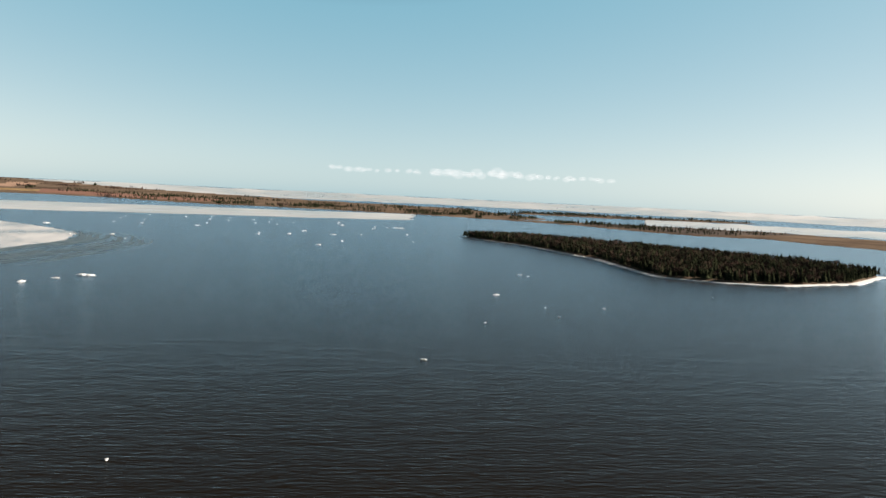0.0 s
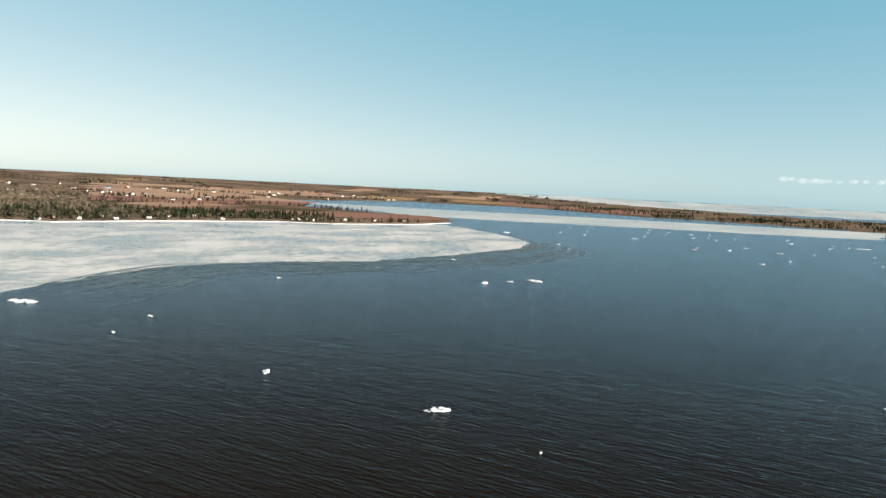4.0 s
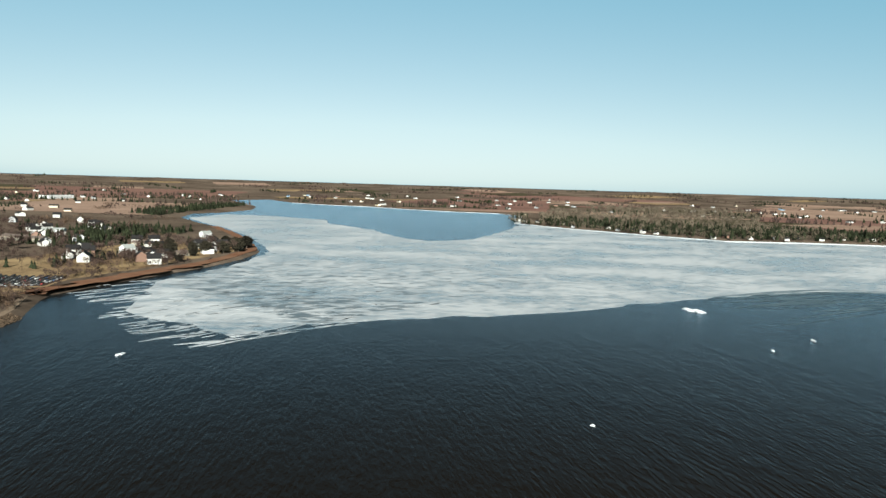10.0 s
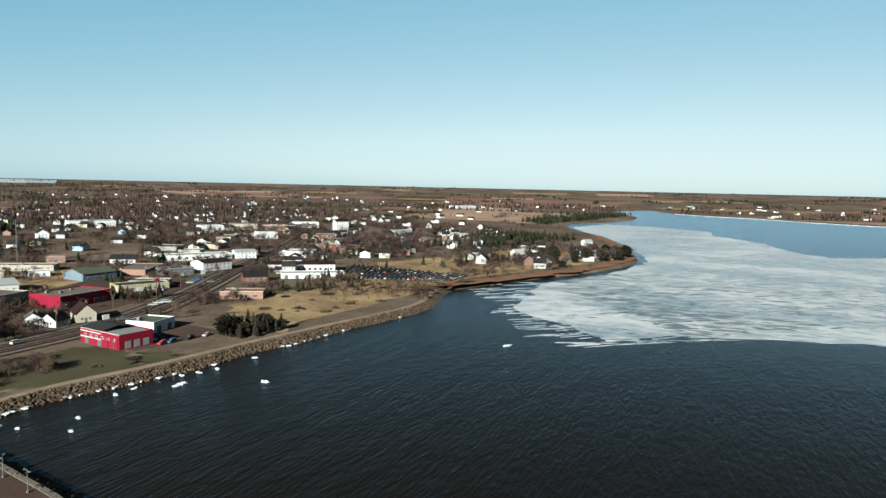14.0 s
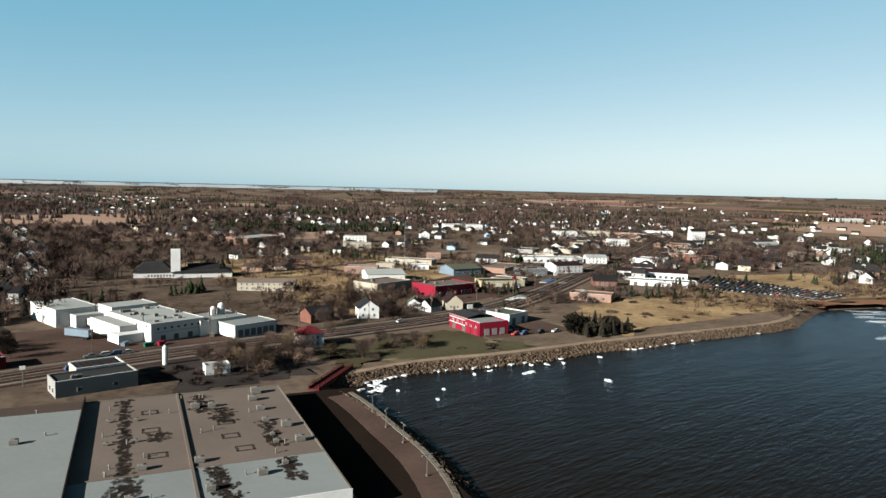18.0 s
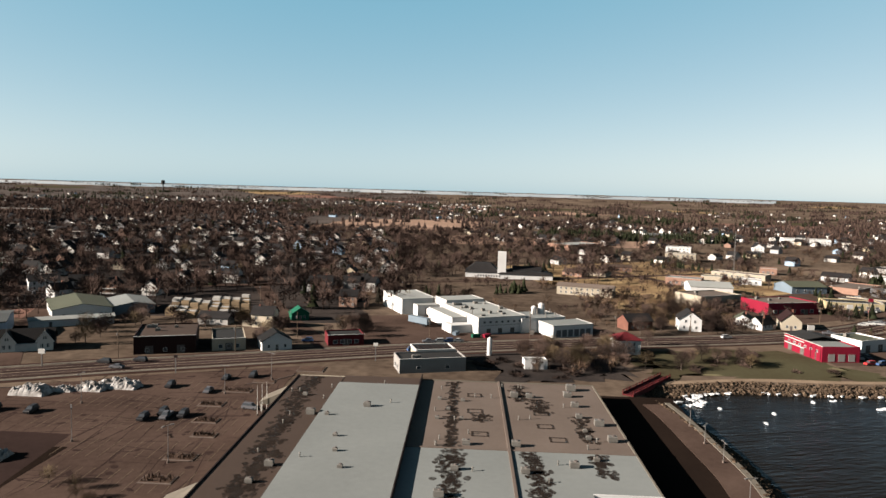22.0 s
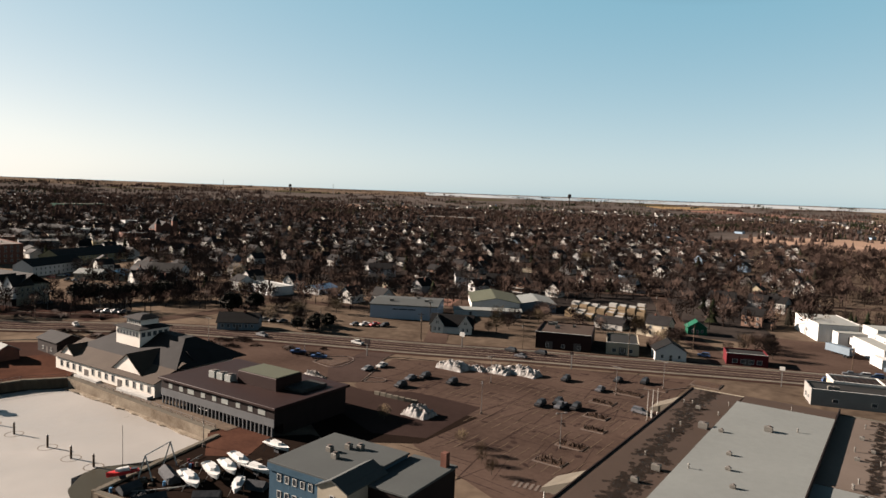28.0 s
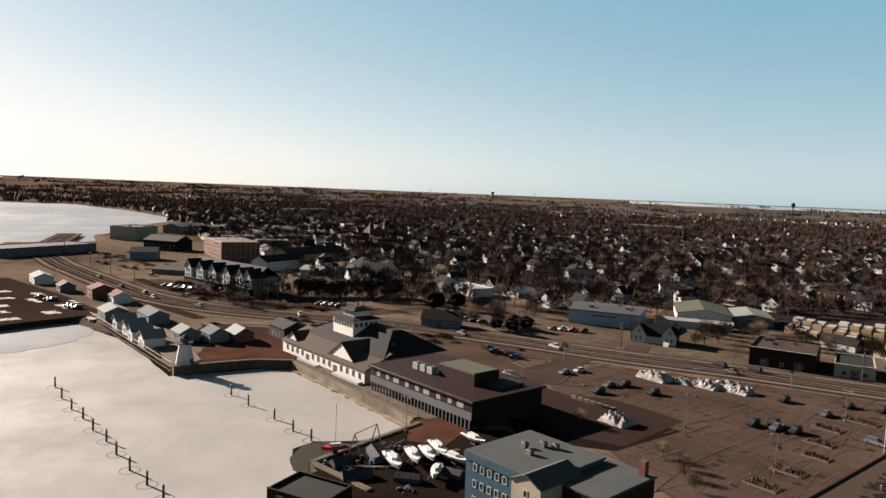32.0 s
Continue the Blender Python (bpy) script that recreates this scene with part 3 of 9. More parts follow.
field("red field far inland", [(-3600, 300), (-4000, 900), (-3500, 1500), (-3300, 800)], M["soil"])
field("pale field far inland", [(-3000, -2600), (-2500, -3000), (-2200, -2300), (-2700, -2100)], M["stubble"])
field("tan far field", [(-3000, 2100), (-2800, 2800), (-2300, 2500), (-2500, 2000)], M["stubble"])
field("dry grass meadow along the sea wall", [(-230, -203), (-420, -215), (-400, -290), (-270, -270)], M["grass"], 0.03)
field("dry grass on the wooded point", [(-420, -215), (-690, -150), (-760, -260), (-470, -330)], M["grass"], 0.03)
field("green-brown lawn behind the sea wall", [(-100, -213), (-185, -205), (-170, -250), (-105, -255)], M["lawn"], 0.03)
field("brown winter ground beside the creek", [(-45, -205), (-92, -215), (-100, -262), (-40, -258)], M["yard_ground"], 0.03)
field("red sand of the shore flat", [(-395, -203), (-560, -155), (-560, -165), (-410, -216)], M["sand"], 0.06)
field("tan waste ground beyond the plant", [(-150, -300), (-330, -420), (-300, -620), (-120, -560)], M["grass"], 0.03)
field("red earth yard behind the warehouse", [(150, -325), (95, -345), (110, -365), (165, -345)], M["soil"], 0.04)
field("brown earth yard by the shops", [(232, -122), (190, -150), (222, -168), (262, -150)], M["earth"], 0.05)
field("brown earth between hotel and road", [(330, -175), (250, -205), (262, -225), (335, -198)], M["earth"], 0.05)

tagged(ribbon("beach", [(x, y - 9) for x, y in wavy(POINT[:9], 22, 2.0, 41, False)], 11, LAND_Z + 0.09, M["sand"], thick=0.3), "red sand beach round the point", "beach", kind="structure")
tagged(patch("garden_ground", [(-5, -312), (620, -440), (1050, -900), (80, -1250)], 0.02, M["yard_ground"], 24, 24, 3, 8), "dark bare ground between the houses", "ground", kind="structure")
# strip fields over the far country
rnd_p = random.Random(19)
for k in range(122):
    a = rnd_p.uniform(22, 128) if k < 100 else rnd_p.uniform(128, 252)
    r = rnd_p.uniform(1750, 4500) if k < 100 else rnd_p.uniform(1700, 4500)
    cx, cy = -r * math.sin(radians(a)), r * math.cos(radians(a))
    w, d, t = rnd_p.uniform(120, 420), rnd_p.uniform(120, 380), rnd_p.choice((20, 24, 28, 110))
    c, s = math.cos(radians(t)), math.sin(radians(t))
    q = [(cx + u * c - v * s, cy + u * s + v * c) for u, v in ((-w / 2, -d / 2), (w / 2, -d / 2), (w / 2, d / 2), (-w / 2, d / 2))]
    qx, qy = np.array([p[0] for p in q] + [cx]), np.array([p[1] for p in q] + [cy])
    if shore_height(qx, qy).min() > 2 and np.hypot(qx, qy).max() < 4850:
        i = rnd_p.choices(range(4), (5, 5, 4, 2) if k < 100 else (4, 1, 1, 4))[0]
        tagged(patch("field", q, 0.3 + 0.002 * k, M[("soil", "stubble", "grass", "lawn")[i]], 6, 6, k, 8),
               ("bare red ploughed field far inland", "pale stubble field far inland", "dry straw-coloured field far inland", "dull green winter field far inland")[i], "field", kind="structure")
SHORE_RIM = [(-2234, -338), (-2118, -213), (-2066, -91), (-1930, 28), (-1852, 148), (-1814, 262), (-1672, 300), (-1337, 226), (-1242, 276), (-1130, 360), (-1074, 404), (-997, 480), (-998, 593), (-987, 699), (-944, 850), (-879, 910), (-829, 1095), (-845, 1232)]
tagged(ribbon("shore_ice", wavy(SHORE_RIM, 20, 3, 4, False), 11, 0.5, M["floe"], thick=0.6), "white ice rim along the far shore", "ice", kind="structure")
ROADS = [[(760, -300), (600, -215), (504, -187), (452, -178), (396, -170), (349, -164), (305, -166), (268, -177), (243, -191), (210, -206), (160, -218), (119, -226), (81, -236), (43, -244),
          (7, -252), (-30, -259), (-87, -266), (-135, -269), (-187, -275), (-239, -291), (-305, -326), (-396, -380), (-501, -440), (-599, -497), (-900, -690)]]
SIDE_STREETS = [[(112, -225), (136, -300), (160, -420), (200, -600), (260, -900)], [(12, -262), (36, -340), (60, -460), (110, -700)], [(-62, -270), (-40, -360), (-20, -480)],
                [(240, -195), (225, -290), (260, -420), (330, -640)], [(-420, -560), (-120, -470), (150, -420), (420, -380)], [(136, -300), (230, -292), (330, -320), (500, -330)],
                [(-285, -315), (-240, -420), (-200, -560)], [(700, -500), (260, -560), (-30, -600), (-300, -700)]]
for line in ROADS:
    tagged(ribbon("road", smooth_line(line), 15, LAND_Z + 0.09, M["road"], thick=0.2), "worn grey-brown four-lane shore road", "road", kind="structure")
    pale = material("road_paint", (0.2, 0.17, 0.13), scale=0.5, spread=0.8, coords="World")
    sl = smooth_line(line)
    for off, wd in ((0.0, 0.35), (7.2, 0.25), (-7.2, 0.25)):
        pts = []
        for i, p in enumerate(sl):
            a, b = Vector(sl[max(i - 1, 0)]), Vector(sl[min(i + 1, len(sl) - 1)])
            d = (b - a).normalized()
            pts.append((p[0] - d.y * off, p[1] + d.x * off))
        tagged(ribbon("road_line", pts, wd, LAND_Z + 0.1, pale, thick=0.004), "faded pale line painted on the road", "road marking", kind="structure")
    for off in (8.6, -8.6):
        pts = []
        for i, p in enumerate(sl):
            d = (Vector(sl[min(i + 1, len(sl) - 1)]) - Vector(sl[max(i - 1, 0)])).normalized()
            pts.append((p[0] - d.y * off, p[1] + d.x * off))
        tagged(ribbon("pavement", pts, 1.9, LAND_Z + 0.2, M["concrete"], thick=0.25), "pale concrete pavement with a raised kerb", "pavement", kind="structure")
    for off, wd, mt, lb in ((10.6, 2.0, "earth", "bare brown verge beside the pavement"), (-10.6, 2.0, "earth", "bare brown verge beside the pavement"), (3.6, 0.18, None, "worn lane line"), (-3.6, 0.18, None, "worn lane line"),
                            (1.8, 2.2, "asphalt_mid", "darker wheel-worn lane"), (-5.4, 2.2, "asphalt_mid", "darker wheel-worn lane")):
        pts = []
        for i, p in enumerate(sl):
            d = (Vector(sl[min(i + 1, len(sl) - 1)]) - Vector(sl[max(i - 1, 0)])).normalized()
            pts.append((p[0] - d.y * off, p[1] + d.x * off))
        tagged(ribbon("road_strip" if mt else "road_line", pts, wd, LAND_Z + (0.096 if mt != "earth" else 0.1), M[mt] if mt else pale, thick=0.005), lb, "road marking", kind="structure")
for line in SIDE_STREETS:
    tagged(ribbon("street", smooth_line(line), 9, LAND_Z + 0.07, M["asphalt"], thick=0.2), "grey-brown residential side street", "road", kind="structure")

TOWN = pose(36, -116, 0, 0, 0, -10.7)      # the mall's frame: x to the west, y towards the harbour


def town(x, y):
    p = TOWN @ Vector((x, y, 0))
    return p.x, p.y


LOT = [(113, -172), (118, -207), (70, -224), (20, -234), (24, -214), (34, -124), (48, -116), (75, -135)]
tagged(slab("parking_lot", LOT, LAND_Z - 0.2, LAND_Z + 0.05, M["asphalt"]), "wide worn brown asphalt parking lot of the mall", "parking lot", kind="structure")
tagged(slab("fresh_asphalt", [(75, -137), (69.5, -161.5), (109, -164.5), (106, -138), (95, -128)], LAND_Z - 0.1, LAND_Z + 0.07, M["asphalt_dark"]), "dark newer asphalt patch of the lot", "parking lot", kind="structure")
tagged(slab("service_yard", [town(-90, -96), town(-112, -96), town(-112, 20), town(-90, 20)], LAND_Z - 0.2, LAND_Z + 0.05, M["asphalt_dark"]), "dark service yard behind the mall", "yard", kind="structure")
tagged(slab("roadside_lot", [(112, -176), (230, -172), (236, -190), (160, -210), (122, -213)], LAND_Z - 0.2, LAND_Z + 0.04, M["asphalt"]), "brown asphalt lot beside the theatre", "parking lot", kind="structure")
tagged(slab("yard", [(117, -84.5), (117.4, -112), (108, -124), (100, -130), (76, -128), (80, -76), (98, -62), (112, -70), (113, -83)], LAND_Z - 0.2, LAND_Z + 0.05, M["asphalt_dark"]), "dark gravel boat yard by the quay", "yard", kind="structure")
tagged(slab("plant_yard", [(0, -262), (-110, -272), (-112, -300), (-40, -330), (8, -330)], LAND_Z - 0.2, LAND_Z + 0.05, M["asphalt"]), "asphalt yard of the white plant", "yard", kind="structure")
tagged(slab("hotel_lot", [(330, -180), (262, -215), (300, -232), (392, -200), (392, -182)], LAND_Z - 0.2, LAND_Z + 0.045, M["asphalt"]), "asphalt lot in front of the hotel", "parking lot", kind="structure")
tagged(slab("car_yard", [(-400, -292), (-428, -214), (-466, -216), (-470, -330)], LAND_Z - 0.2, LAND_Z + 0.06, M["asphalt"]), "asphalt yard crowded with parked cars", "yard", kind="structure")
tagged(slab("shop_lot", [(-176, -226), (-222, -222), (-224, -250), (-178, -262)], LAND_Z - 0.2, LAND_Z + 0.055, M["asphalt"]), "asphalt lot round the red shop", "parking lot", kind="structure")
tagged(slab("store_lot", [(-200, -300), (-330, -345), (-330, -430), (-200, -370)], LAND_Z - 0.2, LAND_Z + 0.055, M["asphalt"]), "asphalt lot between the roadside stores", "parking lot", kind="structure")

# stall lines of the mall's lot
lines = Mesh()
paint = material("stall_paint", (0.088, 0.066, 0.048), scale=0.4, spread=0.9, coords="World")
for row, (x0, x1) in enumerate(((7, 42), (7, 46), (7, 62), (7, 66), (10, 70))):
    y = -22 - row * 17
    for k in range(int((x1 - x0) / 2.75)):
        for dy in (-5.6, 0.3):
            if inside(*[np.array([c]) for c in town(x0 + k * 2.75, y + dy + 2.7)], LOT)[0]:
                lines.box(x0 + k * 2.75, y + dy, 0, x0 + k * 2.75 + 0.16, y + dy + 5.2, 0.012)
ob = lines.make("stall_lines", paint)
ob.matrix_world = TOWN @ Matrix.Translation((0, 0, LAND_Z + 0.075))
tagged(ob, "faded pale stall lines on the asphalt", "marking", kind="stuff")

# tar seams, oil spots and skid marks worn into the lot
r_w = random.Random(91)
wear = Mesh()
for k in range(420):
    x, y = r_w.uniform(22, 116), r_w.uniform(-228, -122)
    if not inside(np.array([x]), np.array([y]), LOT)[0]:
        continue
    ln, wd, a = (r_w.uniform(6, 26), r_w.uniform(0.08, 0.22), radians(r_w.choice((-10.7, 79.3)) + r_w.uniform(-14, 14))) if k % 3 else (r_w.uniform(0.6, 3.0), r_w.uniform(0.4, 1.2), r_w.uniform(0, 6.3))
    o = []
    for i in range(8):
        t = 2 * math.pi * i / 8
        u, v = ln / 2 * math.cos(t) * r_w.uniform(0.8, 1.1), wd * math.sin(t) * r_w.uniform(0.6, 1.2)
        o.append((x + u * math.cos(a) - v * math.sin(a), y + u * math.sin(a) + v * math.cos(a)))
    wear.prism(o, LAND_Z + 0.04, LAND_Z + 0.056 + 0.00003 * k)
tagged(wear.make("lot_wear", M["asphalt_mid"]), "dark tar seams and oil spots on the lot", "stains", kind="stuff")

# promenade behind the mall, sea-wall path and rock revetment
PROM = [(-60, -86), (-66, -100), (-72, -114), (-77, -131), (-80, -150), (-83, -170), (-84, -184)]
tagged(ribbon("promenade", smooth_line(PROM), 7, LAND_Z + 0.12, M["asphalt"], thick=0.3), "brown asphalt promenade curving round the mall", "pavement", kind="structure")
tagged(ribbon("promenade_edge", smooth_line([(x - 4.2, y - 0.6) for x, y in PROM]), 1.5, LAND_Z + 0.3, M["concrete"], thick=0.5), "pale concrete edge of the promenade", "kerb", kind="structure")
M["gravel"] = material("tan_gravel", (0.1500, 0.1120, 0.0800), dark=(0.1000, 0.0730, 0.0520), scale=0.15, fine=1.2, coords="World")
PATH_LINE = [(-98, -206), (-131, -208), (-164, -203), (-208, -200), (-255, -195), (-329, -188), (-391, -206)]
tagged(ribbon("path", smooth_line(PATH_LINE), 3.4, LAND_Z + 0.12, M["gravel"], thick=0.3), "pale gravel path along the sea wall", "path", kind="structure")

M["rock"] = island_tint(material("wall_rock", (0.062, 0.044, 0.030), dark=(0.022, 0.016, 0.012), scale=0.6, coords="World", bump=0.1, bump_scale=3), 0.4)


def rock_shape(rnd, sx, sy, sz):
    base = [(-1, -1, -1), (1, -1, -1), (1, 1, -1), (-1, 1, -1), (-1, -1, 1), (1, -1, 1), (1, 1, 1), (-1, 1, 1), (0, 0, 1.25), (1.2, 0, 0), (-1.2, 0, 0), (0, 1.2, 0), (0, -1.2, 0)]
    v = [(x * sx * rnd.uniform(0.6, 1), y * sy * rnd.uniform(0.6, 1), z * sz * rnd.uniform(0.6, 1)) for x, y, z in base]
    f = [(0, 3, 2, 1), (8, 4, 5), (8, 5, 6), (8, 6, 7), (8, 7, 4), (9, 1, 2), (9, 2, 6), (9, 6, 5), (9, 5, 1), (10, 4, 7), (10, 7, 3), (10, 3, 0), (10, 0, 4),
         (11, 3, 7), (11, 7, 6), (11, 6, 2), (11, 2, 3), (12, 0, 1), (12, 1, 5), (12, 5, 4), (12, 4, 0)]
    a = rnd.uniform(0, 6.28)
    c, s = math.cos(a), math.sin(a)
    return [(x * c - y * s, x * s + y * c, z) for x, y, z in v], f


def revetment(name, line, seed, inner, n_per_m, label, big=0.52):
    """Boulders tipped along a shore line, on the slope from the bank to the water."""
    rnd = random.Random(seed)
    mm = Mesh()
    pts = smooth_line(line)
    for i in range(len(pts) - 1):
        a, b = Vector(pts[i]), Vector(pts[i + 1])
        d = (b - a).normalized()
        s = Vector((-d.y, d.x)) * inner
        for k in range(int((b - a).length * n_per_m)):
            t, q = rnd.random(), rnd.random()
            p = a.lerp(b, t) + s * (-1.0 + 6.2 * q)
            r = rnd.uniform(0.35, big)
            v, f = rock_shape(rnd, r, r, r * 0.8)
            z = min(-0.1 + 2.6 * q, 2.35) + rnd.uniform(-0.1, 0.25)
            mm.add([(x + p.x, y + p.y, w + z) for x, y, w in v], f)
    return tagged(mm.make(name, M["rock"]), label, "rocks", kind="stuff")


revetment("sea_wall_rocks", SEA_WALL[:-2], 11, 1, 11.0, "brown boulders tipped along the sea wall")
revetment("promenade_rocks", [(-70, -92), (-80, -110), (-86, -130), (-90, -159), (-91, -188)], 12, 1, 11.0, "dark boulders below the promenade")

# quay walls of the harbour
M["quay"] = material("stained_quay_concrete", (0.17, 0.145, 0.115), dark=(0.06, 0.045, 0.033), scale=0.2, spread=0.6, coords="World", bump=0.05, bump_scale=2)
M["timber"] = material("weathered_timber", (0.075, 0.053, 0.036), dark=(0.035, 0.025, 0.018), scale=0.6, stretch=(1, 1, 0.3), bump=0.03)
M["steel"] = material("dull_steel", (0.11, 0.105, 0.10), rough=0.5, metal=0.4, scale=2)
for line, w in (([(121, -121), (187, -135.5)], 2.2), ([(187, -135.5), (196, -127), (201, -115), (204.5, -103)], 2.0), ([(118, -119), (117.6, -100), (117, -84.4)], 1.4), ([(116.4, -84.6), (99, -83.6)], 1.4)):
    # the stretch below the lighthouse takes a darker colour than the others
    dark_face = line[0] == (187, -135.5)
    tagged(ribbon("quay_wall", line, w, LAND_Z + (0.1 if dark_face else 0.35), M["timber"] if dark_face else M["quay"], thick=3.4), "dark-faced harbour wall below the lighthouse" if dark_face else "stained pale concrete harbour wall", "wall", kind="structure")
    tagged(ribbon("wall_cap", line, w * 0.7, LAND_Z + (0.4 if dark_face else 0.42), M["concrete"], thick=0.3 if dark_face else 0.06), "pale coping along the harbour wall", "kerb", kind="structure")


M["floe_dirty"] = material("dirty_shore_ice", (0.2000, 0.1750, 0.1400), dark=(0.0650, 0.0460, 0.0330), scale=0.25, fine=1.5, spread=0.5, coords="World", bump=0.2, bump_scale=1)
M["red_earth"] = material("bare_red_earth", (0.0520, 0.0250, 0.0175), dark=(0.0280, 0.0140, 0.0105), scale=0.12, fine=0.9, spread=0.5, coords="World", bump=0.05, bump_scale=2)
tagged(slab("red_earth", wavy([(205, -109), (197, -127), (189, -137), (201, -152), (218, -150), (226, -141), (225, -128), (214, -116)], 3, 0.5, 9), LAND_Z - 0.1, LAND_Z + 0.1, M["red_earth"]), "bare red-brown earth round the lighthouse", "ground", kind="structure")
tagged(ribbon("garden_path", smooth_line([(189, -139), (193, -142), (200, -143), (206, -149)]), 1.6, LAND_Z + 0.14, M["concrete"], thick=0.1), "pale curved path by the theatre", "path", kind="structure")
tagged(slab("walk_earth", [(119, -126), (107, -124), (104, -112), (112, -108), (121, -119)], LAND_Z - 0.1, LAND_Z + 0.09, M["red_earth"]), "red-brown earth beside the hall", "ground", kind="structure")


tagged(slab("ice_foot", wavy([(122, -121.2), (186, -134.6), (186, -133), (170, -129.6), (150, -125.4), (122, -118.6)], 2.2, 0.45, 23), 0.0, 0.4, M["floe_dirty"]), "dirty ledge of ice along the promenade wall", "ice", kind="structure")


def fence_run(line, step, label, h=1.1):
    root = thing("fence", label, "fence", Matrix.Translation((0, 0, LAND_Z + 0.3)))
    for i in range(len(line) - 1):
        a, b = Vector(line[i]), Vector(line[i + 1])
        n = max(1, int((b - a).length / step))
        Mesh().rod((a.x, a.y, h), (b.x, b.y, h), 0.05).rod((a.x, a.y, h * 0.55), (b.x, b.y, h * 0.55), 0.035).make("rail", M["steel"], root)
        for k in range(n):
            p = a.lerp(b, k / n)
            Mesh().box(p.x - 0.05, p.y - 0.05, 0, p.x + 0.05, p.y + 0.05, h + 0.03).make("post", M["steel"], root)
    return root


fence_run([(121, -121.5), (187, -136)], 4.5, "low dark steel railing on the harbour promenade")
fence_run([(188, -135), (196, -126.5), (204, -103.5)], 4.5, "low steel railing round the lighthouse lawn")
tagged(ribbon("boardwalk", [(118, -124), (186, -138.5)], 3.4, LAND_Z + 0.16, M["timber"], thick=0.25), "grey timber promenade beside the theatre", "pavement", kind="structure")

# ---------------------------------------------------------------- building kit
M["white_wall"] = material("white_cladding", (0.3350, 0.3350, 0.3300), dark=(0.2450, 0.2430, 0.2350), scale=0.15, spread=0.9, bump=0.01, bump_scale=4)
# clapboard painted brighter than the cladding, for light thrown back by the ice
M["clapboard"] = material("fresh_cream_clapboard", (0.4264, 0.3994, 0.3635), dark=(0.3511, 0.3245, 0.2895), scale=0.25, spread=0.9, bump=0.02, bump_scale=5)
M["taupe"] = material("weathered_taupe_shingle", (0.0420, 0.0305, 0.0225), dark=(0.0280, 0.0200, 0.0150), scale=0.25, spread=0.9, bump=0.03, bump_scale=5)
M["cream_wall"] = material("cream_siding", (0.2222, 0.1952, 0.1519), scale=0.2, spread=1.0)
M["grey_wall"] = material("grey_siding", (0.0755, 0.0774, 0.0800), scale=0.2, spread=1.0)
M["pale_blue"] = material("pale_blue_steel", (0.2000, 0.2350, 0.2800), dark=(0.1500, 0.1800, 0.2150), scale=0.15, spread=1.0, rough=0.6)
M["stone_grey"] = material("pale_grey_block", (0.1500, 0.1430, 0.1350), scale=0.2, spread=1.0)
M["blue_grey"] = material("blue_grey_steel", (0.0857, 0.1108, 0.1319), scale=0.15, spread=1.0, rough=0.6)
M["teal_wall"] = material("teal_blue_shingle", (0.0220, 0.0480, 0.0700), dark=(0.0150, 0.0340, 0.0500), scale=0.5, bump=0.02, bump_scale=5)
M["dark_brown"] = material("dark_brown_cladding", (0.0108, 0.0066, 0.0060), scale=0.4, bump=0.02)
M["rust_metal"] = material("dark_red_brown_roof", (0.0150, 0.0056, 0.0044), dark=(0.0092, 0.0036, 0.0030), scale=0.1, spread=1.0, rough=0.6)
M["brick"] = material("red_brown_brick", (0.0874, 0.0390, 0.0275), dark=(0.0585, 0.0260, 0.0195), scale=0.5, bump=0.02, bump_scale=8)
M["brick_pale"] = material("pale_brick", (0.1459, 0.0888, 0.0650), dark=(0.1134, 0.0650, 0.0485), scale=0.5, bump=0.02, bump_scale=8)
M["red_wall"] = material("crimson_cladding", (0.1150, 0.0055, 0.0150), dark=(0.0850, 0.0042, 0.0110), scale=0.2, spread=1.0, rough=0.6)
M["green_wall"] = material("green_paint", (0.0060, 0.0640, 0.0370), dark=(0.0040, 0.0440, 0.0250), scale=0.4, rough=0.6)
M["shingle"] = material("dark_asphalt_shingle", (0.0102, 0.0096, 0.0096), dark=(0.0064, 0.0058, 0.0058), scale=0.3, per_object=0.5, bump=0.03, bump_scale=5)
M["roof_white"] = material("pale_roof_membrane", (0.1731, 0.1803, 0.1690), dark=(0.1242, 0.1282, 0.1218), scale=0.06, spread=0.8)
M["roof_grey"] = material("light_grey_membrane", (0.1180, 0.1260, 0.1215), dark=(0.0820, 0.0880, 0.0850), scale=0.05, fine=0.7, spread=0.9)
M["roof_tan"] = material("brown_gravel_roof", (0.0860, 0.0680, 0.0570), dark=(0.0560, 0.0430, 0.0350), scale=0.06, fine=1.2, spread=0.9)
M["roof_brown"] = material("dark_brown_gravel_roof", (0.0384, 0.0256, 0.0198), dark=(0.0243, 0.0173, 0.0134), scale=0.07, fine=1.0, spread=0.9)
M["roof_dark"] = material("dark_flat_roof", (0.0168, 0.0168, 0.0162), dark=(0.0102, 0.0102, 0.0102), scale=0.1, spread=0.9)
M["roof_green"] = material("grey_green_roof", (0.0483, 0.0517, 0.0354), dark=(0.0367, 0.0401, 0.0286), scale=0.08, spread=0.9)
M["roof_blue"] = material("slate_grey_roof", (0.0415, 0.0456, 0.0442), dark=(0.0306, 0.0333, 0.0333), scale=0.15, spread=0.9)
M["stain"] = material("wet_roof_stain", (0.0170, 0.0120, 0.0090), dark=(0.0075, 0.0052, 0.0040), scale=0.25, spread=0.5)


